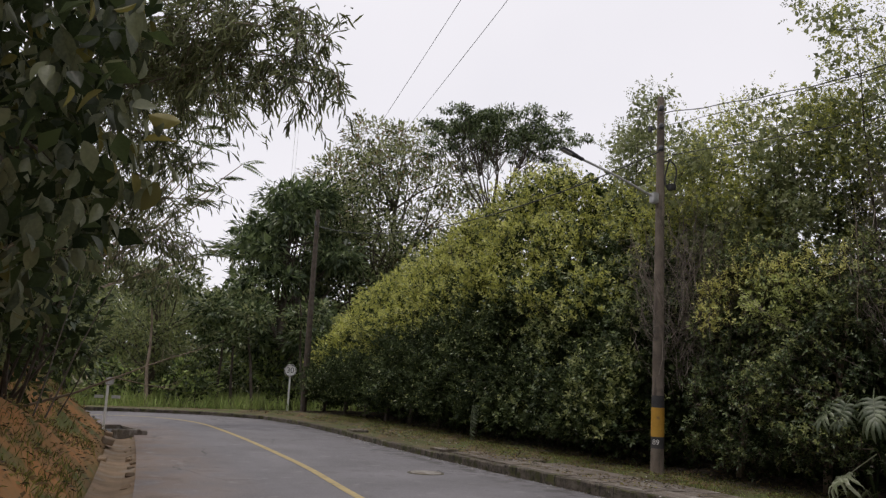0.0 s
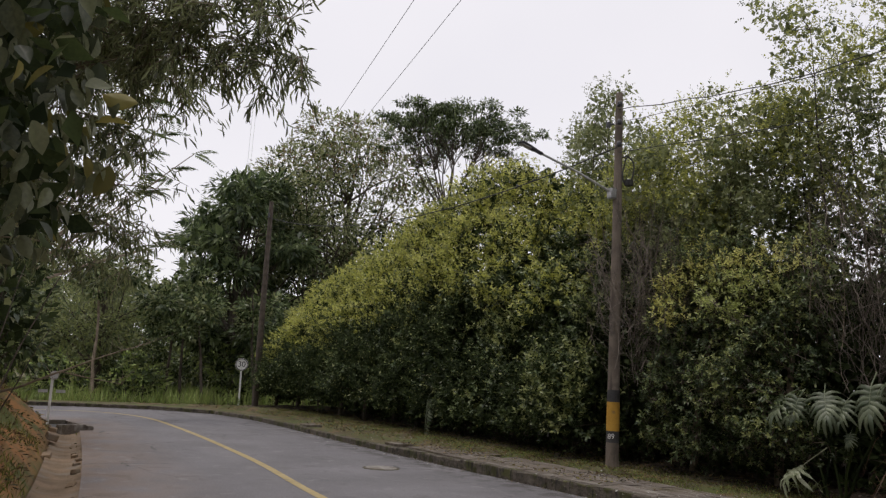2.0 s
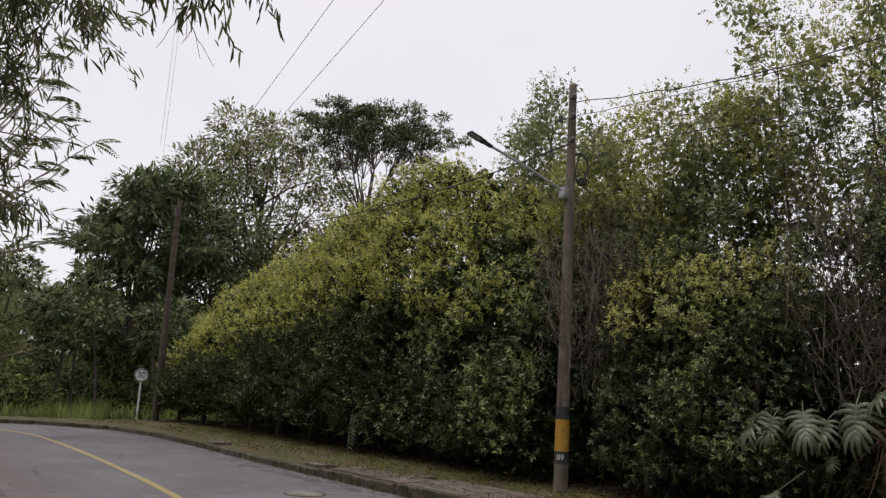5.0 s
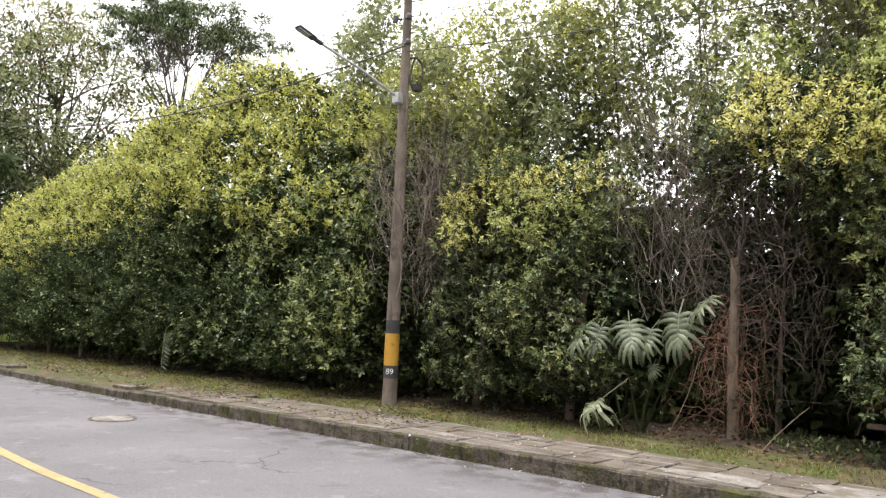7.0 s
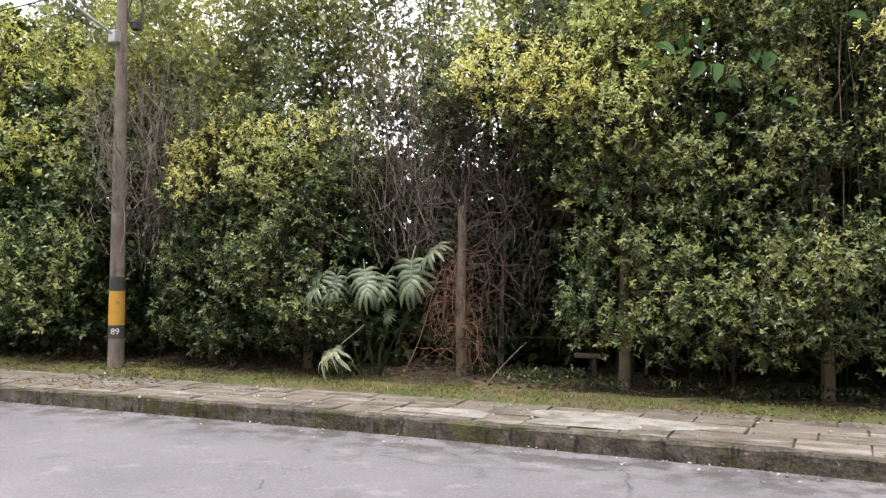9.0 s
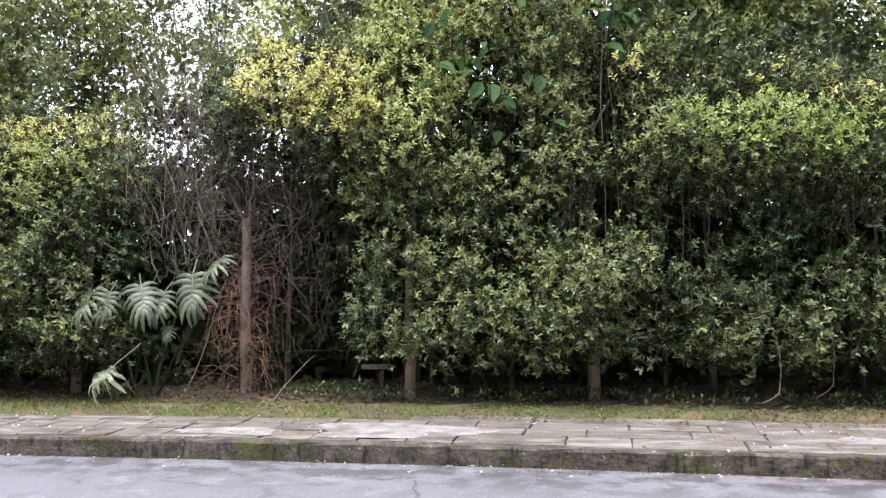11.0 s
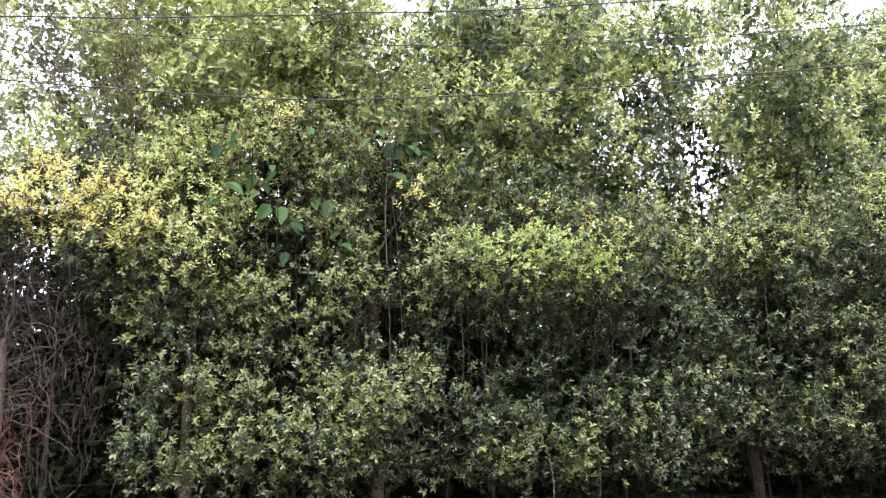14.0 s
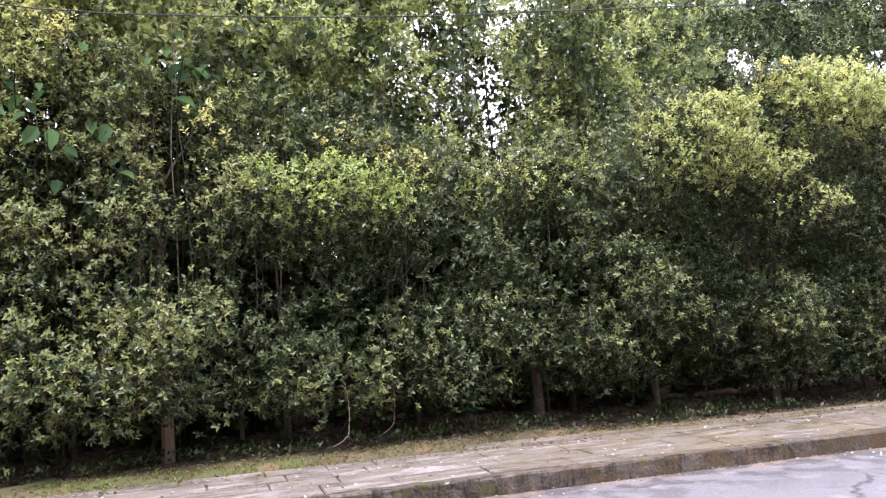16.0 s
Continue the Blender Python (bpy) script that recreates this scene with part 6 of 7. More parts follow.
for i, (x, y, top, r) in enumerate(((-11.0, -0.2, 4.4, 1.2), (-15.2, 0.3, 4.6, 1.2), (-7.8, -1.9, 4.4, 1.2), (-9.6, -1.2, 5.2, 1.5), (-11.8, -0.8, 5.0, 1.5), (-14.0, -0.4, 5.4, 1.5), (-16.4, 0.0, 5.6, 1.6), (-18.8, 0.2, 5.4, 1.6), (-8.5, -3.6, 7.0, 2.0), (-12, -3.4, 7.6, 2.2), (-16, -3.0, 7.6, 2.2), (-20, -2.6, 7.4, 2.2), (-5.8, -3.4, 6.4, 1.7), (-3.0, -3.8, 6.0, 1.8),
                                  (1.0, -5.0, 6.0, 2.2), (5.0, -6.0, 6.5, 2.3), (9.0, -6.8, 6.5, 2.4), (13.0, -7.6, 6.5, 2.4), (-1.5, -7, 8.5, 2.6), (4, -9, 9, 2.8))):
    bank_shrub(x, y, top, r, 530 + i, [LEAF_DARK_SHADED, LEAF, LEAF_GREY], (0.7, 0.22, 0.08), length=0.13)

# bare saplings and a pale crooked branch at the top of the bank
for foot, tip in (((-7.4, 0.05, 1.0), (-7.9, 0.75, 2.9)), ((-7.6, -0.05, 1.0), (-8.3, 0.35, 2.6)), ((-9.4, 0.35, 0.9), (-9.2, 0.75, 1.9))):
    s = Shell()
    stem(s, foot, tip, 0.010, 0.004, 0.1, 6, 6)
    tagged(part("bare_sapling", s, BARK), "thin bare sapling leaning out of the bank", "sapling", "bare saplings")
rng = np.random.default_rng(560)
s = Shell()
spine = stem(s, (-11.62, 0.1, 0.9), (-11.2, 0.7, 1.1), 0.024, 0.018, 0.12, 4, 6)
bough = stem(s, spine[-1], (-10.9, 1.25, 1.38), 0.018, 0.014, 0.2, 5, 6)
more = stem(s, bough[-1], (-10.35, 2.3, 1.85), 0.014, 0.006, 0.15, 7, 5)
side_twig = stem(s, bough[-1], (-10.6, 1.95, 1.25), 0.010, 0.004, 0.25, 5, 5)
for q in (*bough[1:], *more[1:], *side_twig[2:]):
    for _ in range(2):
        stem(s, q, q + np.array([rng.normal() * 0.12, rng.normal() * 0.2, rng.uniform(-0.1, 0.28)]), 0.004, 0.002, 0.25, 4, 4)
tagged(part("dead_branch", s, PALE_BARK), "pale crooked dead branch reaching out from the bank", "branch")

# the small sign on the inner side and the drain
inner_sign = thing("road_sign", "small pale road sign with two boards on a white post", "road sign", at=(-18.9, 2.25, ground_z(-18.9, 2.25)))
inner_sign.rotation_euler[2] = radians(82)
part("post", Shell().box((-0.03, -0.03, -0.3), (0.03, 0.03, 1.15), 0.006), WHITE_PAINT, inner_sign)
plate = part("plate", disc(0.1, 0, 0.012, 0.003), GALVANISED, inner_sign)
plate.matrix_basis = pose(0.03, -0.04, 1.12, 90, 0, 0)
for a in (-0.17, 0.2):
    part("board", Shell().box((a - 0.1, -0.055, 0.73), (a + 0.1, -0.04, 0.8), 0.004), GALVANISED, inner_sign)
drain = thing("drain_inlet", "concrete drain inlet beside the road, a black block for its shaded opening", "drain", at=(-18.6, 2.95, 0))
drain.rotation_euler[2] = radians(8)
part("lip", Shell().box((-0.9, -0.12, -0.2), (0.7, 0.02, 0.09), 0.02), CONCRETE, drain)
part("side_wall", Shell().box((0.55, -0.75, -0.2), (0.7, -0.12, 0.12), 0.02), CONCRETE, drain)
part("side_wall", Shell().box((-0.9, -0.75, -0.2), (-0.75, -0.12, 0.12), 0.02), CONCRETE, drain)
# A solid black block stands for the shade inside the inlet.
part("opening", Shell().box((-0.75, -0.72, -0.15), (0.55, -0.13, 0.03), 0.01), BLACK_PAINT_AND_SHADE, drain)

# beyond the bend: tall grass, thin trunks, low bushes ------------------
def scatter(region, n):
    """Random plan points that a test accepts."""
    out = []
    (x0, x1), (y0, y1), test = region
    while sum(map(len, out)) < n:
        p = np.stack([rng.uniform(x0, x1, n), rng.uniform(y0, y1, n)], 1)
        out.append(p[test(p)])
    return np.concatenate(out)[:n]


def blades(name, p, tall, wide, mats, label, category, lean=0.35):
    z, _, _ = height(p[:, 0], p[:, 1])
    n = len(p)
    way = unit(np.stack([rng.normal(size=n) * lean, rng.normal(size=n) * lean, np.ones(n)], 1))
    face = unit(np.stack([rng.normal(size=n), rng.normal(size=n), np.full(n, 0.2)], 1))
    L = tall * rng.uniform(0.5, 1.3, n)
    ob = part(name, leaf_mesh(name, np.column_stack([p, z - 0.01]), way, face, L, np.full(n, wide), rng.integers(0, len(mats), n), mats, False), mats[0])
    return tagged(ob, label, category, kind="stuff")


rng = np.random.default_rng(570)
meadow = scatter(((-48, -24), (-8, 22), lambda p: (off_line(KERB, p, 1)[0] > 1.2) & (off_line(KERB, p, 1)[0] < 18) & ((p[:, 0] < -27.5) | (p[:, 1] > 12)) & (np.sin(p[:, 0] * 0.9 + 1.5 * np.sin(p[:, 1] * 0.7)) + np.sin(p[:, 1] * 1.7) + 1.6 * rng.random(len(p)) > 0.5)), 13000)
blades("meadow", meadow, 0.62, 0.035, [LEAF_MEADOW, LEAF_LIGHT, LEAF_MEADOW], "bright tall meadow grass beyond the bend", "grass")
for i, (x, y, top, r) in enumerate(((-33.0, 7.4, 1.9, 1.2), (-34.0, 4.6, 2.0, 1.2), (-33.5, 11.6, 2.3, 1.2), (-36, 2.0, 2.2, 1.4), (-31.8, 12.6, 3.2, 1.3), (-38, -2, 3.5, 1.6), (-41, 9, 3.0, 1.8), (-42, 12.5, 3.4, 2.0), (-40, 15.5, 3.4, 2.0), (-30.2, 13.4, 3.4, 1.4))):
    bank_shrub(x, y, top, r, 580 + i, [LEAF_MEADOW, LEAF, LEAF_LIGHT], (0.4, 0.4, 0.2) if i < 4 else (0.1, 0.75, 0.15), "leafy green bush in the meadow", length=0.17)
for i, (x, y, h) in enumerate(((-31.4, 5.5, 5.0), (-32.4, 8.4, 4.2), (-33.4, 9.2, 4.5), (-30.6, 9.3, 4.0), (-35.5, 3.0, 6.0), (-29.8, 11.2, 4.4))):
    s = Shell()
    stem(s, (0, 0, -0.2), (rng.normal() * 0.4, rng.normal() * 0.4, h), 0.08, 0.03, 0.08, 6, 6)
    ob = thing("young_tree", "thin young tree with a bare trunk in the meadow", "tree", "young trees in the meadow", at=(x, y, ground_z(x, y)))
    part("trunk", s, PALE_BARK if i == 0 else BARK, ob)
    lobes = [(rng.normal() * 0.6, rng.normal() * 0.6, h - 0.4 + rng.normal() * 0.5, 0.6, 0.6, 0.45) for _ in range(6)]
    crown("crown", lobes, [LEAF, LEAF_DARK_SHADED, LEAF_GREY], (0.5, 0.3, 0.2), ob, 9, 8, 0.25, 0.2, rich=False)
bank_shrub(-27.5, -1.0, 2.6, 1.3, 596, [LEAF_PINK, LEAF, LEAF_BROWN], (0.35, 0.35, 0.3), "shrub with pinkish blossom beside the bend", length=0.14)


# unseen tall trees along the bank behind, added to cut sky light on hedge
for i, (x, y, top, r) in enumerate(((-24, -9, 12.5, 4.0), (-17, -9.5, 13, 4.2), (-10.5, -9, 13, 4.2), (-4, -9.5, 12.5, 4.2), (3, -11, 13, 4.4), (10, -12, 13, 4.4), (17, -12, 13, 4.4), (24, -11, 13, 4.4))):
    big_tree(x, y, top, r, 3.0, 450 + i, [LEAF_DARK_SHADED, LEAF], (0.7, 0.3), "unseen tall tree on the bank, added to block sky light", density=1.2, per=8, length=0.65, spread=0.6, lobes_n=26)

# details along the verge -----------------------------------------------
rng = np.random.default_rng(600)
dist_k = lambda p: off_line(KERB, p, 1)[0]
verge = scatter(((-24, 15), (6, 13), lambda p: (dist_k(p) > 1.36 + path_extra(p[:, 0])) & (dist_k(p) < 1.45 + path_extra(p[:, 0]) + np.where(p[:, 0] < -3, 1.25, 0.6) * rng.random(len(p))) & (np.sin(p[:, 0] * 2.3 + 2 * np.sin(p[:, 1] * 4.1)) + np.sin(p[:, 0] * 5.7 + p[:, 1] * 3.0) + 2.4 * rng.random(len(p)) > 0.5) & ((p[:, 0] < 6.5) | (dist_k(p) > 2.1) | (rng.random(len(p)) < 0.12))), 24000)
blades("verge_grass", verge, 0.055, 0.009, [GRASS, LEAF_MEADOW, GRASS, LEAF_BROWN], "short trodden verge grass mixed with dry blades", "grass", 0.7)
joints = scatter(((-24, 15), (6, 13), lambda p: (dist_k(p) > 0.15) & (dist_k(p) < 1.4)), 2600)
blades("path_moss", joints, 0.03, 0.012, [GRASS, LEAF], "moss and tiny weeds between the path slabs", "moss", 1.0)
soil_leaf = scatter(((-24, 15), (6, 14), lambda p: (dist_k(p) > 1.9 + 0.5 * rng.random(len(p))) & (dist_k(p) < 4.2)), 11000)


def litter(name, p, size, mats, label, lift=0.012):
    z, dk, dl = height(p[:, 0], p[:, 1])
    z = np.where((dk > 0) & (dk < 1.4 + path_extra(p[:, 0])), 0.18, z)
    z = np.where((dk <= 0) & (dl <= 0), 0.004, z)
    n = len(p)
    way = unit(np.stack([rng.normal(size=n), rng.normal(size=n), rng.normal(size=n) * 0.25], 1))
    face = unit(np.stack([rng.normal(size=n) * 0.3, rng.normal(size=n) * 0.3, np.ones(n)], 1))
    L = size * rng.uniform(0.5, 1.4, n)
    ob = part(name, leaf_mesh(name, np.column_stack([p, z + lift]), way, face, L, L * 0.5, rng.integers(0, len(mats), n), mats, False), mats[0])
    return tagged(ob, label, "leaf litter", kind="stuff")


verge_leaf = scatter(((-24, 15), (6, 14), lambda p: (dist_k(p) > 1.4) & (dist_k(p) < 2.5) & (np.sin(p[:, 0] * 1.9 + 2 * np.sin(p[:, 1] * 3)) + 1.2 * rng.random(len(p)) > 0.1)), 8000)
litter("verge_litter", verge_leaf, 0.045, [LEAF_BROWN, LEAF_OCHRE, LEAF_BROWN, SOIL], "small dry leaves scattered on the verge")
far_verge = scatter(((-27, -7), (6, 13), lambda p: (dist_k(p) > 0.25) & (dist_k(p) < 2.6) & (np.sin(p[:, 0] * 1.3 + 2 * np.sin(p[:, 1] * 2)) + 1.6 * rng.random(len(p)) > 0.3)), 5000)
litter("path_litter", far_verge, 0.06, [LEAF_BROWN, LEAF_OCHRE, SOIL, DARK_TWIG], "brown and ochre leaves lying on the mossy path")
# Dark twig and leaf colours carry hedge shade onto the litter.
litter("leaf_litter", soil_leaf, 0.075, [LEAF_BROWN, DARK_TWIG, LEAF_DARK_SHADED, DARK_TWIG], "leaf litter in brown and shaded colours under the hedge")
on_path = scatter(((-18, 13), (5, 11), lambda p: (dist_k(p) > -0.45) & (dist_k(p) < 1.5)), 900)
litter("fallen_petals", on_path, 0.042, [PALE_CONCRETE, LEAF_BROWN, PALE_CONCRETE], "small fallen leaves and petals on the path", 0.008)
kerb_foot = scatter(((-18, 13), (5, 11), lambda p: (dist_k(p) > -0.16 * rng.random(len(p)) ** 1.5 - 0.01) & (dist_k(p) < 0.0)), 2600)
litter("gutter_crumbs", kerb_foot, 0.022, [SOIL, LEAF_BROWN, KERB_CONCRETE, PALE_CONCRETE, SOIL], "grit, crumbs and leaf bits along the kerb foot", 0.004)
bank_leaves = scatter(((-22, 4), (-5, 4), lambda p: (off_line(EDGE, p, -1)[0] > 0.05) & (off_line(EDGE, p, -1)[0] < 3.2)), 7000)
litter("bank_litter", bank_leaves, 0.09, [LEAF_BROWN, LEAF_OCHRE, LEAF_BROWN, SOIL], "dry reddish leaves lying on the bank", 0.02)
bank_grass = scatter(((-22, 4), (-4, 4), lambda p: (off_line(EDGE, p, -1)[0] > 0.3) & (off_line(EDGE, p, -1)[0] < 2.4) & (np.sin(p[:, 0] * 1.3) + np.sin(p[:, 1] * 2.1 + 1) > 0.2)), 6000)
blades("bank_grass", bank_grass, 0.12, 0.014, [GRASS, LEAF_BROWN, GRASS], "tufts of grass on the reddish bank", "grass", 0.6)
weeds = scatter(((-23, 15), (8, 13), lambda p: (dist_k(p) > np.where(p[:, 0] < -3, 2.4, 1.9 + 0.6 * path_extra(p[:, 0])) + 0.3 * rng.random(len(p))) & (dist_k(p) < np.where(p[:, 0] < -1.8, 3.0, 2.5 + 0.6 * path_extra(p[:, 0]))) & (rng.random(len(p)) < np.where(p[:, 0] < -3, 0.3, 1.0))), 450)
wz, _, _ = height(weeds[:, 0], weeds[:, 1])
pos, way, face, L, W = clump_leaves(np.column_stack([weeds, wz + 0.07]), np.tile([0, 0, 1.0], (len(weeds), 1)), 10, 0.14, 0.06, 0.6)
tagged(part("ground_weeds", leaf_mesh("ground_weeds", pos, way, face, L, W, rng.integers(0, 3, len(pos)), [LEAF_DARK_SHADED, LEAF, LEAF_DARK_SHADED], False), LEAF_DARK_SHADED), "low leafy weeds at the foot of the hedge", "weeds", kind="stuff")


def dead_tree():
    """The cut trunk wrapped in dry twigs."""
    global rng
    rng = np.random.default_rng(610)
    ob = thing("dead_shrub", "bare cut trunk wrapped in a tangle of dry reddish twigs", "shrub", at=(-3.55, 10.3, 0.25))
    s = Shell()
    stem(s, (0, 0, -0.2), (0.05, 0, 2.2), 0.078, 0.055, 0.06, 9, 12)
    part("trunk", s, TRUNK_BROWN, ob)
    s = Shell()
    for e in ((-0.35, -0.1, 3.0), (0.4, 0.1, 3.3), (-0.1, 0.2, 3.5), (0.15, -0.15, 2.9)):
        stem(s, (0.03, 0, 2.1), e, 0.024, 0.008, 0.35, 7, 6)
    part("limb", s, DARK_TWIG, ob, "dark bare limbs above the cut")
    for low, high, count, spread in ((0.0, 1.7, 95, 0.55), (1.2, 3.3, 120, 0.9)):
        t = Shell()
        for k in range(count):
            a = rng.uniform(0, 6.28)
            z = rng.uniform(low, high)
            way = np.array([math.cos(a) * 1.15, math.sin(a) * 0.8, 0])
            start = way * 0.07 + np.array([0, 0, z])
            r = spread * rng.uniform(0.25, 1.0)
            bow = start + way * r * rng.uniform(0.5, 0.9) + np.array([rng.normal() * 0.15, -0.05, rng.uniform(0.0, 0.4)])
            drop = rng.uniform(-0.9, -0.1) if low == 0 else rng.uniform(-0.5, 0.6)
            end = start + way * r + np.array([rng.normal() * 0.15, -0.1, drop])
            end[2] = max(end[2], 0.0)
            ts = np.linspace(0, 1, 9)[:, None]
            pts = start * (1 - ts) ** 2 + 2 * bow * ts * (1 - ts) + end * ts**2 + np.cumsum(rng.normal(size=(9, 3)) * 0.028, 0)
            pts[:, 2] = np.maximum(pts[:, 2], 0.0)
            t.tube(pts, [0.006 - 0.004 * f for f in ts[:, 0]], 4)
            for q in pts[3:8:2]:
                stem(t, q, q + rng.normal(size=3) * np.array([0.12, 0.1, 0.14]) - (0, 0, 0.05), 0.0025, 0.0015, 0.25, 3, 3)
        part("twig_tangle", t, DRY_TWIG if low == 0 else DARK_TWIG, ob, "dry tangled twigs")


dead_tree()
rng = np.random.default_rng(620)
for a, b, r in (((-3.0, 9.7, 0.25), (-2.6, 9.9, 0.75), 0.007), ((-4.2, 9.9, 0.25), (-3.8, 10.1, 1.7), 0.006)):
    s = Shell()
    stem(s, a, b, r, r * 0.5, 0.1, 6, 6)
    tagged(part("dead_stick", s, PALE_BARK), "dry stick leaning at the foot of the hedge", "stick", "dry sticks")


def monstera_leaf(size=0.4, limp=1.0):
    """A broad heart-shaped blade cut into wide curved fingers on both sides of the midrib."""
    s = Shell()
    fingers = 7
    for sgn in (-1, 1):
        for k in range(fingers):
            t = (k + 0.4) / fingers
            ang = radians(128 - 112 * t)
            long = (0.34 + 0.22 * math.sin(math.pi * (0.12 + 0.75 * t))) * size * (0.92 + 0.13 * math.sin(5.0 * k + 2 * sgn))
            rows = []
            for f, wide in ((0.0, 0.05), (0.3, 0.05), (0.6, 0.045), (0.85, 0.034), (1.0, 0.01)):
                bend = ang - 0.3 * f
                cx, cy = sgn * math.sin(bend) * long * f, (t - 0.1) * 0.62 * size + math.cos(bend) * long * f
                cz = (0.10 * math.sin(f * 2.0) - 0.42 * limp * f**2.2 * (0.85 + 0.3 * math.sin(3.1 * k + sgn))) * size
                half = size * wide
                nx, ny = math.cos(bend) * sgn, -math.sin(bend)
                rows += [(cx - nx * half, cy - ny * half, cz), (cx, cy, cz + 0.018 * size), (cx + nx * half, cy + ny * half, cz - 0.012 * size)]
            s.add(rows, [(3 * i + j, 3 * i + 3 + j, 3 * i + 4 + j, 3 * i + 1 + j) for i in range(4) for j in range(2)])
    rows = []
    for t in np.linspace(0, 1, 7):
        wide, y = 0.24 * size * math.sin(math.pi * (0.22 + 0.72 * t)) ** 0.8, (t - 0.12) * 0.72 * size
        for f in (-1.0, -0.5, 0.0, 0.5, 1.0):
            rows.append((wide * f, y + 0.05 * size * abs(f), (0.05 * abs(f) - 0.07 * limp * f * f) * size + 0.012 * size))
    s.add(rows, [(5 * i + j, 5 * i + j + 1, 5 * i + j + 6, 5 * i + j + 5) for i in range(6) for j in range(4)])
    s.tube([(0, -0.5 * size, -0.1), (0, -0.1 * size, 0.0), (0, 0.3 * size, 0.02 * size), (0, 0.62 * size, -0.04 * size)], [0.009, 0.008, 0.006, 0.003], 5)
    return s


MONSTERA = monstera_leaf(0.5, 0.8).mesh("leaf", LEAF_PALE, smooth=True)
monstera = thing("monstera", "climbing plant with large split pale green leaves", "plant", at=(-4.7, 10.0, 0.25))
for x, y, z, rx, ry, rz, k in ((-5.2, 9.55, 1.52, -52, 10, 160, 1.05), (-4.95, 9.5, 1.5, -70, -14, 192, 0.9), (-4.55, 9.5, 1.58, -58, 8, 205, 1.1), (-4.3, 9.55, 1.5, -66, -6, 172, 0.85), (-3.9, 9.45, 1.68, -72, 4, 184, 1.15), (-3.62, 9.6, 1.9, -40, 16, 150, 0.9), (-4.25, 9.55, 1.1, -75, 0, 180, 0.42)):
    ob = new("leaf", MONSTERA)
    ob.parent = monstera
    ob.matrix_basis = pose(x + 4.7, y - 10.0, z - 0.25, rx, ry, rz) @ Matrix.Diagonal((k, k, k, 1))
rng = np.random.default_rng(630)
s = Shell()
for a in ((-0.2, -0.3, 1.3), (0.2, -0.3, 1.3), (0.7, -0.3, 1.4), (0.9, -0.2, 1.6), (-0.4, -0.3, 1.2)):
    stem(s, (rng.normal() * 0.1, 0, -0.2), a, 0.02, 0.012, 0.12, 6, 6)
part("stalk", s, LEAF_DARK_SHADED, monstera)
WILT = leafy("wilted_leaf", (0.3, 0.34, 0.2), (0.52, 0.55, 0.4), 0.6)
fallen = thing("wilted_leaf", "wilted pale split leaf hanging down on the grass", "leaf", at=(-4.6, 9.3, 0.26))
wilt = monstera_leaf(0.5, 1.3)
wilt.v = [(x * 0.9 + 0.025 * math.sin(37 * y + 20 * z), y * 0.7 + 0.03 * math.sin(31 * x), z) for x, y, z in wilt.v]
blade = part("blade", wilt, WILT, fallen)
blade.matrix_basis = pose(-0.39, 0.2, 0.34, -32, 12, 172)
s = Shell()
stem(s, (-0.39, 0.22, 0.33), (-0.02, 0.35, 0.66), 0.007, 0.009, 0.06, 5, 6)
part("stalk", s, WILT, fallen)


def frond_plant(x, y, count, length, mat, label, leaflet=0.13, pairs=9):
    global rng
    rng = np.random.default_rng(int(640 + abs(x) * 3))
    ob = thing("fern", label, "fern", at=(x, y, ground_z(x, y)))
    P, W, F, L = [], [], [], []
    for k in range(count):
        a = -1.57 + rng.normal() * 0.9
        p, w, f, ln = compound_leaf_arrays(np.array([0, 0, 0.25]), np.array([math.cos(a), math.sin(a), 0.55]), length * rng.uniform(0.8, 1.1), pairs, leaflet)
        P += p; W += w; F += f; L += ln
    L = np.array(L)
    part("frond", leaf_mesh("frond", np.array(P), np.array(W), np.array(F), L, L * 0.22, np.zeros(len(L), int), [mat], True), mat, ob)
    s = Shell()
    stem(s, (0, 0, -0.1), (0, 0, 0.3), 0.02, 0.012, 0.05, 3, 6)
    part("stalk", s, LEAF_DARK_SHADED, ob)


hanging = thing("fern", "single pale fern frond hanging from the hedge", "fern", at=(-14.5, 9.6, 1.1))
P, W, F, L = compound_leaf_arrays(np.array([0, 0, 0.0]), np.array([0.1, -0.12, -1.0]), 0.62, 11, 0.17)
W = [np.array([(1 if i % 2 else -1) * 0.8, 0.3, -0.55]) for i in range(len(W))]
part("frond", leaf_mesh("frond", np.array(P), np.array(W), np.tile([0.0, -1.0, 0.4], (len(P), 1)), np.array(L), np.array(L) * 0.3, np.zeros(len(L), int), [LEAF_PALE], True), LEAF_PALE, hanging)
part("stalk", Shell().tube([(0, 0.4, 0.1), (0, 0.1, 0.12), (0, 0, 0.0), (0.06, -0.07, -0.6)], [0.008, 0.007, 0.006, 0.002], 5), LEAF_PALE, hanging)
frond_plant(4.3, 9.6, 3, 0.35, LEAF_VIVID, "low green fern under the hedge", 0.14, 6)


def strap_plant(x, y, label, mat):
    global rng
    rng = np.random.default_rng(int(660 + x))
    s = Shell()
    ob = thing("strap_plant", label, "plant", at=(x, y, ground_z(x, y)))
    for k in range(22):
        a, r = rng.uniform(0, 6.28), rng.uniform(0.18, 0.34)
        pts = [(math.cos(a) * r * t, math.sin(a) * r * t, 0.5 * t - 0.42 * t * t * (0.6 + 0.6 * rng.random())) for t in np.linspace(0, 1, 6)]
        s.tube(pts, [0.006, 0.010, 0.010, 0.009, 0.006, 0.002], 4)
    part("blade_tuft", s, mat, ob)


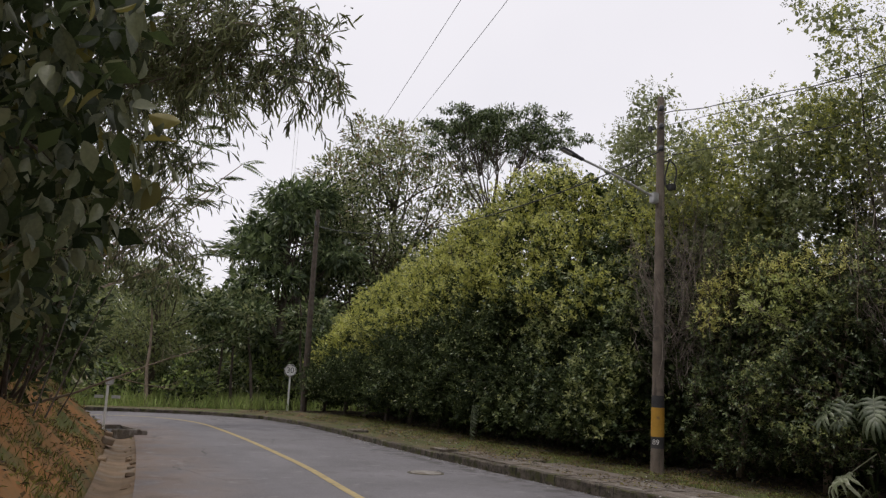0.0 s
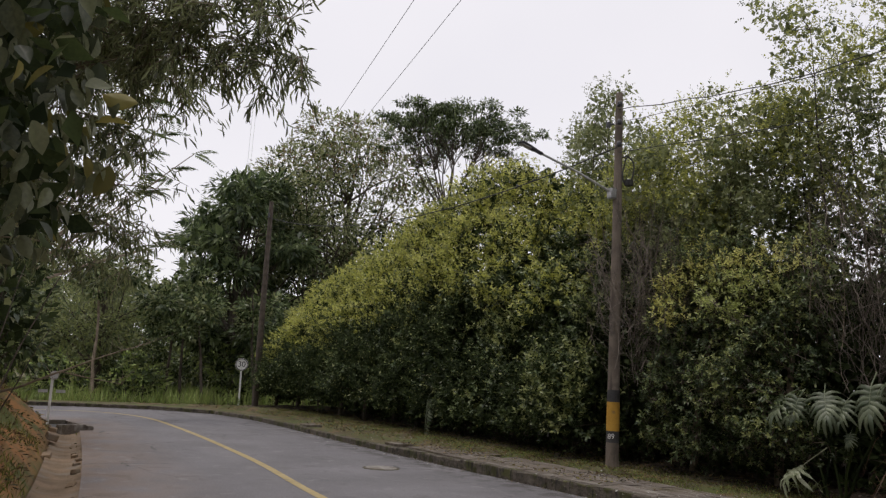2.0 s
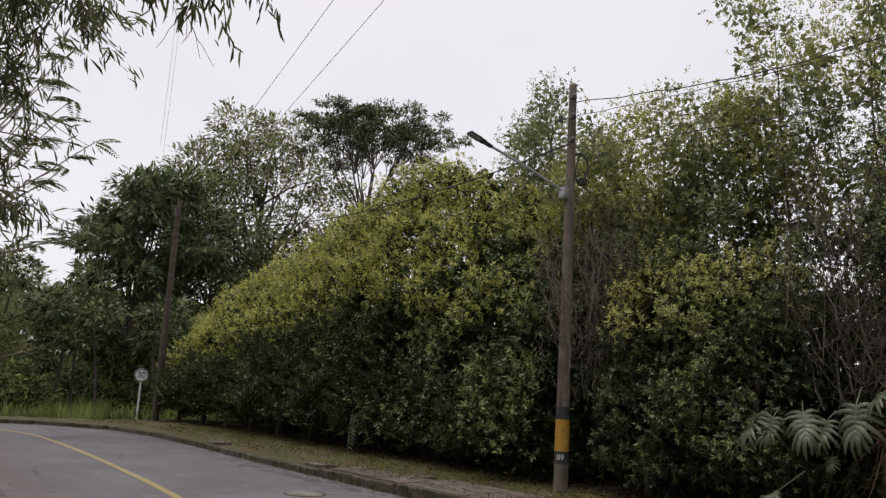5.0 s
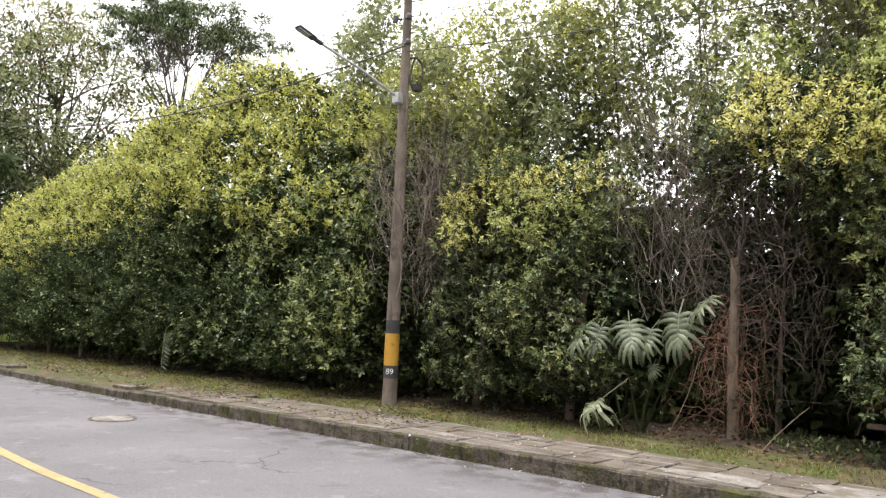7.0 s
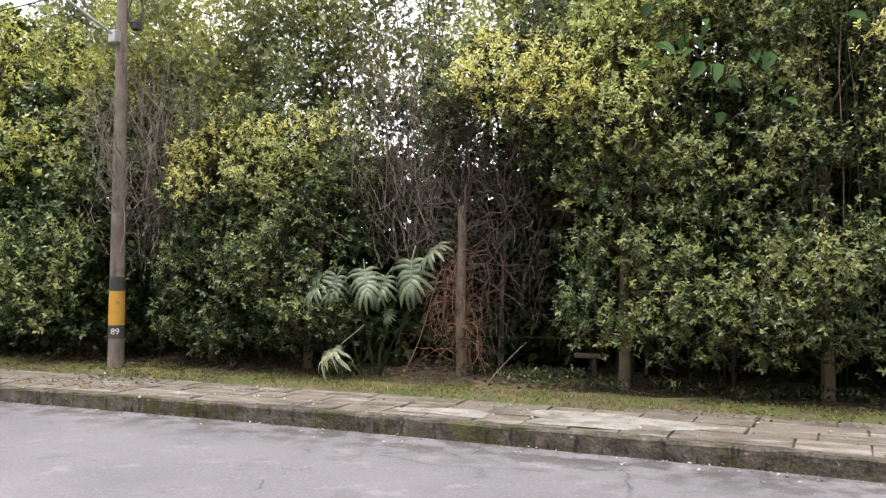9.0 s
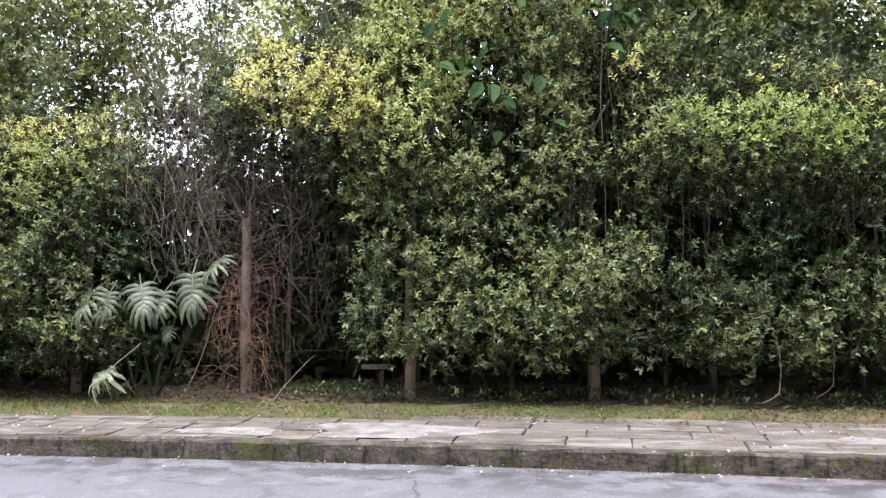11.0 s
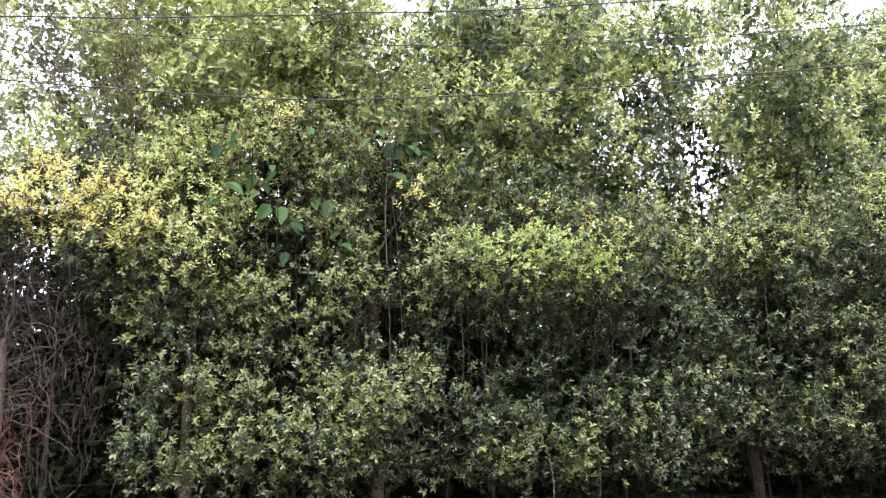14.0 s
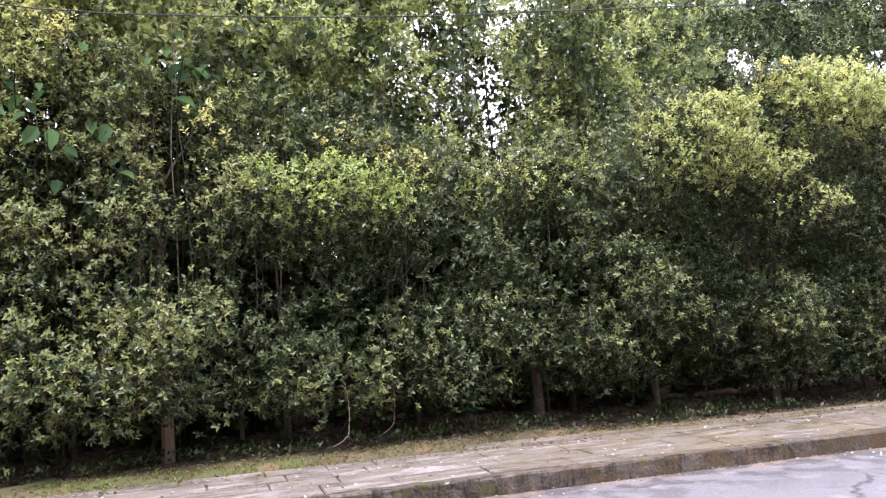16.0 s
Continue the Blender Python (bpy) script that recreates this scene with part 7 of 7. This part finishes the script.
strap_plant(-5.0, 9.75, "tuft of narrow strap leaves under the hedge", LEAF_GREY)
strap_plant(8.2, 9.5, "tuft of dark strap leaves at the hedge foot", LEAF_DARK_SHADED)
strap_plant(7.4, 9.7, "tuft of dark strap leaves at the hedge foot", LEAF_DARK_SHADED)


def big_leaf_vine(x, y, z, count, seed, mat, size=0.3):
    """A climber with large heart-shaped leaves high in the hedge."""
    global rng
    rng = np.random.default_rng(seed)
    ob = thing("climbing_plant", "climber with large smooth dark green leaves", "plant", at=(x, y, 0.25))
    s = Shell()
    stem(s, (0, 1.1, -0.1), (0, 0.8, z - 0.8), 0.012, 0.01, 0.08, 8, 6)
    stem(s, (0, 0.8, z - 0.8), (0, 0.0, z - 0.2), 0.01, 0.006, 0.08, 5, 5)
    part("stalk", s, LEAF_DARK_SHADED, ob)
    n = count
    p = np.stack([rng.normal(size=n) * 0.38, rng.normal(size=n) * 0.12 + 0.48, z - 0.25 + rng.normal(size=n) * 0.28], 1)
    way = unit(np.stack([rng.normal(size=n) * 0.6, rng.normal(size=n) * 0.3 - 0.5, rng.normal(size=n) * 0.3 - 0.7], 1))
    face = unit(np.stack([rng.normal(size=n) * 0.3, np.full(n, -0.7), np.full(n, 0.9)], 1))
    L = size * rng.uniform(0.6, 1.2, n)
    part("foliage", leaf_mesh("foliage", p, way, face, L, L * 0.58, np.zeros(n, int), [mat], True), mat, ob)


big_leaf_vine(-0.4, 9.25, 3.75, 10, 670, LEAF_VIVID, 0.24)
big_leaf_vine(1.0, 9.5, 4.75, 14, 671, LEAF_VIVID, 0.26)
big_leaf_vine(-0.7, 9.35, 4.5, 14, 672, LEAF_VIVID, 0.25)



def bare_twigs(x, y, z0, z1, spread, count, seed):
    """Leafless brown brushwood between the shrubs."""
    global rng
    rng = np.random.default_rng(seed)
    t = Shell()
    for k in range(count):
        a = np.array([x + rng.normal() * spread * 0.5, y + rng.normal() * 0.25, z0 + rng.random() * (z1 - z0) * 0.6])
        b = a + np.array([rng.normal() * spread * 0.5, rng.normal() * 0.3 - 0.1, rng.uniform(0.3, 0.9) * (z1 - z0) * 0.5])
        pts = stem(t, a, b, 0.007, 0.003, 0.45, 6, 4)
        for q in pts[1:]:
            stem(t, q, q + rng.normal(size=3) * np.array([0.2, 0.15, 0.18]), 0.003, 0.0015, 0.3, 3, 3)
    # Brushwood starting above 1 m takes the haze-paled colour.
    tagged(part("brushwood", t, GREY_HAZE_TWIG if z0 > 1 else DARK_TWIG), "leafless brown brushwood tangled in the hedge", "brushwood", kind="stuff")


bare_twigs(-8.2, 9.95, 1.5, 5.2, 0.6, 110, 690)
bare_twigs(-8.35, 9.35, 2.2, 4.4, 0.35, 26, 693)
bare_twigs(-4.4, 10.6, 1.5, 5.5, 0.9, 150, 691)
bare_twigs(-2.9, 10.6, 0.4, 4.6, 0.7, 60, 692)
bare_twigs(-2.3, 11.3, 3.8, 8.0, 1.3, 150, 694)
# hanging vines
rng = np.random.default_rng(680)
for x, y, z0, z1, r in ((2.62, 9.2, 0.3, 1.0, 0.005), (3.2, 9.3, 0.35, 1.2, 0.003), (-4.75, 9.5, 2.6, 4.2, 0.004), (-4.35, 9.6, 2.2, 3.6, 0.003)):
    s = Shell()
    pts = [(x + 0.04 * math.sin(t * 3) - (0.16 * max(0, 0.12 - t) / 0.12 if z0 < 0.4 else 0), y + rng.normal() * 0.01, z0 + (z1 - z0) * t) for t in np.linspace(0, 1, 14)]
    s.tube(pts, r, 5)
    tagged(part("hanging_vine", s, PALE_BARK), "thin dry vine hanging from the hedge", "vine", "hanging vines")

# wire fence behind the shrubs
fence = thing("wire_fence", "old wire fence strung behind the hedge trunks", "fence", at=(0, 10.6, 0.25))
for z in (0.5, 1.0):
    part("strand", Shell().tube([(x, 0.05 * math.sin(x), z + 0.015 * math.sin(2 * x)) for x in np.linspace(-9, 14, 40)], 0.003, 4), DARK_TWIG, fence)
for x in np.arange(-7.9, 14, 4.8):
    part("post", Shell().tube([(x, 0.06, -0.3), (x, 0.06, 1.3)], [0.03, 0.026], 8), DARK_TWIG, fence)
board = thing("plank", "short weathered plank lying under the hedge", "plank", at=(-1.95, 10.6, 0.55))
part("board", Shell().box((-0.17, -0.05, -0.03), (0.17, 0.05, 0.03), 0.008), TRUNK_BROWN, board)
part("block", Shell().box((0.06, -0.03, -0.4), (0.12, 0.03, -0.032), 0.01), BARK, board)
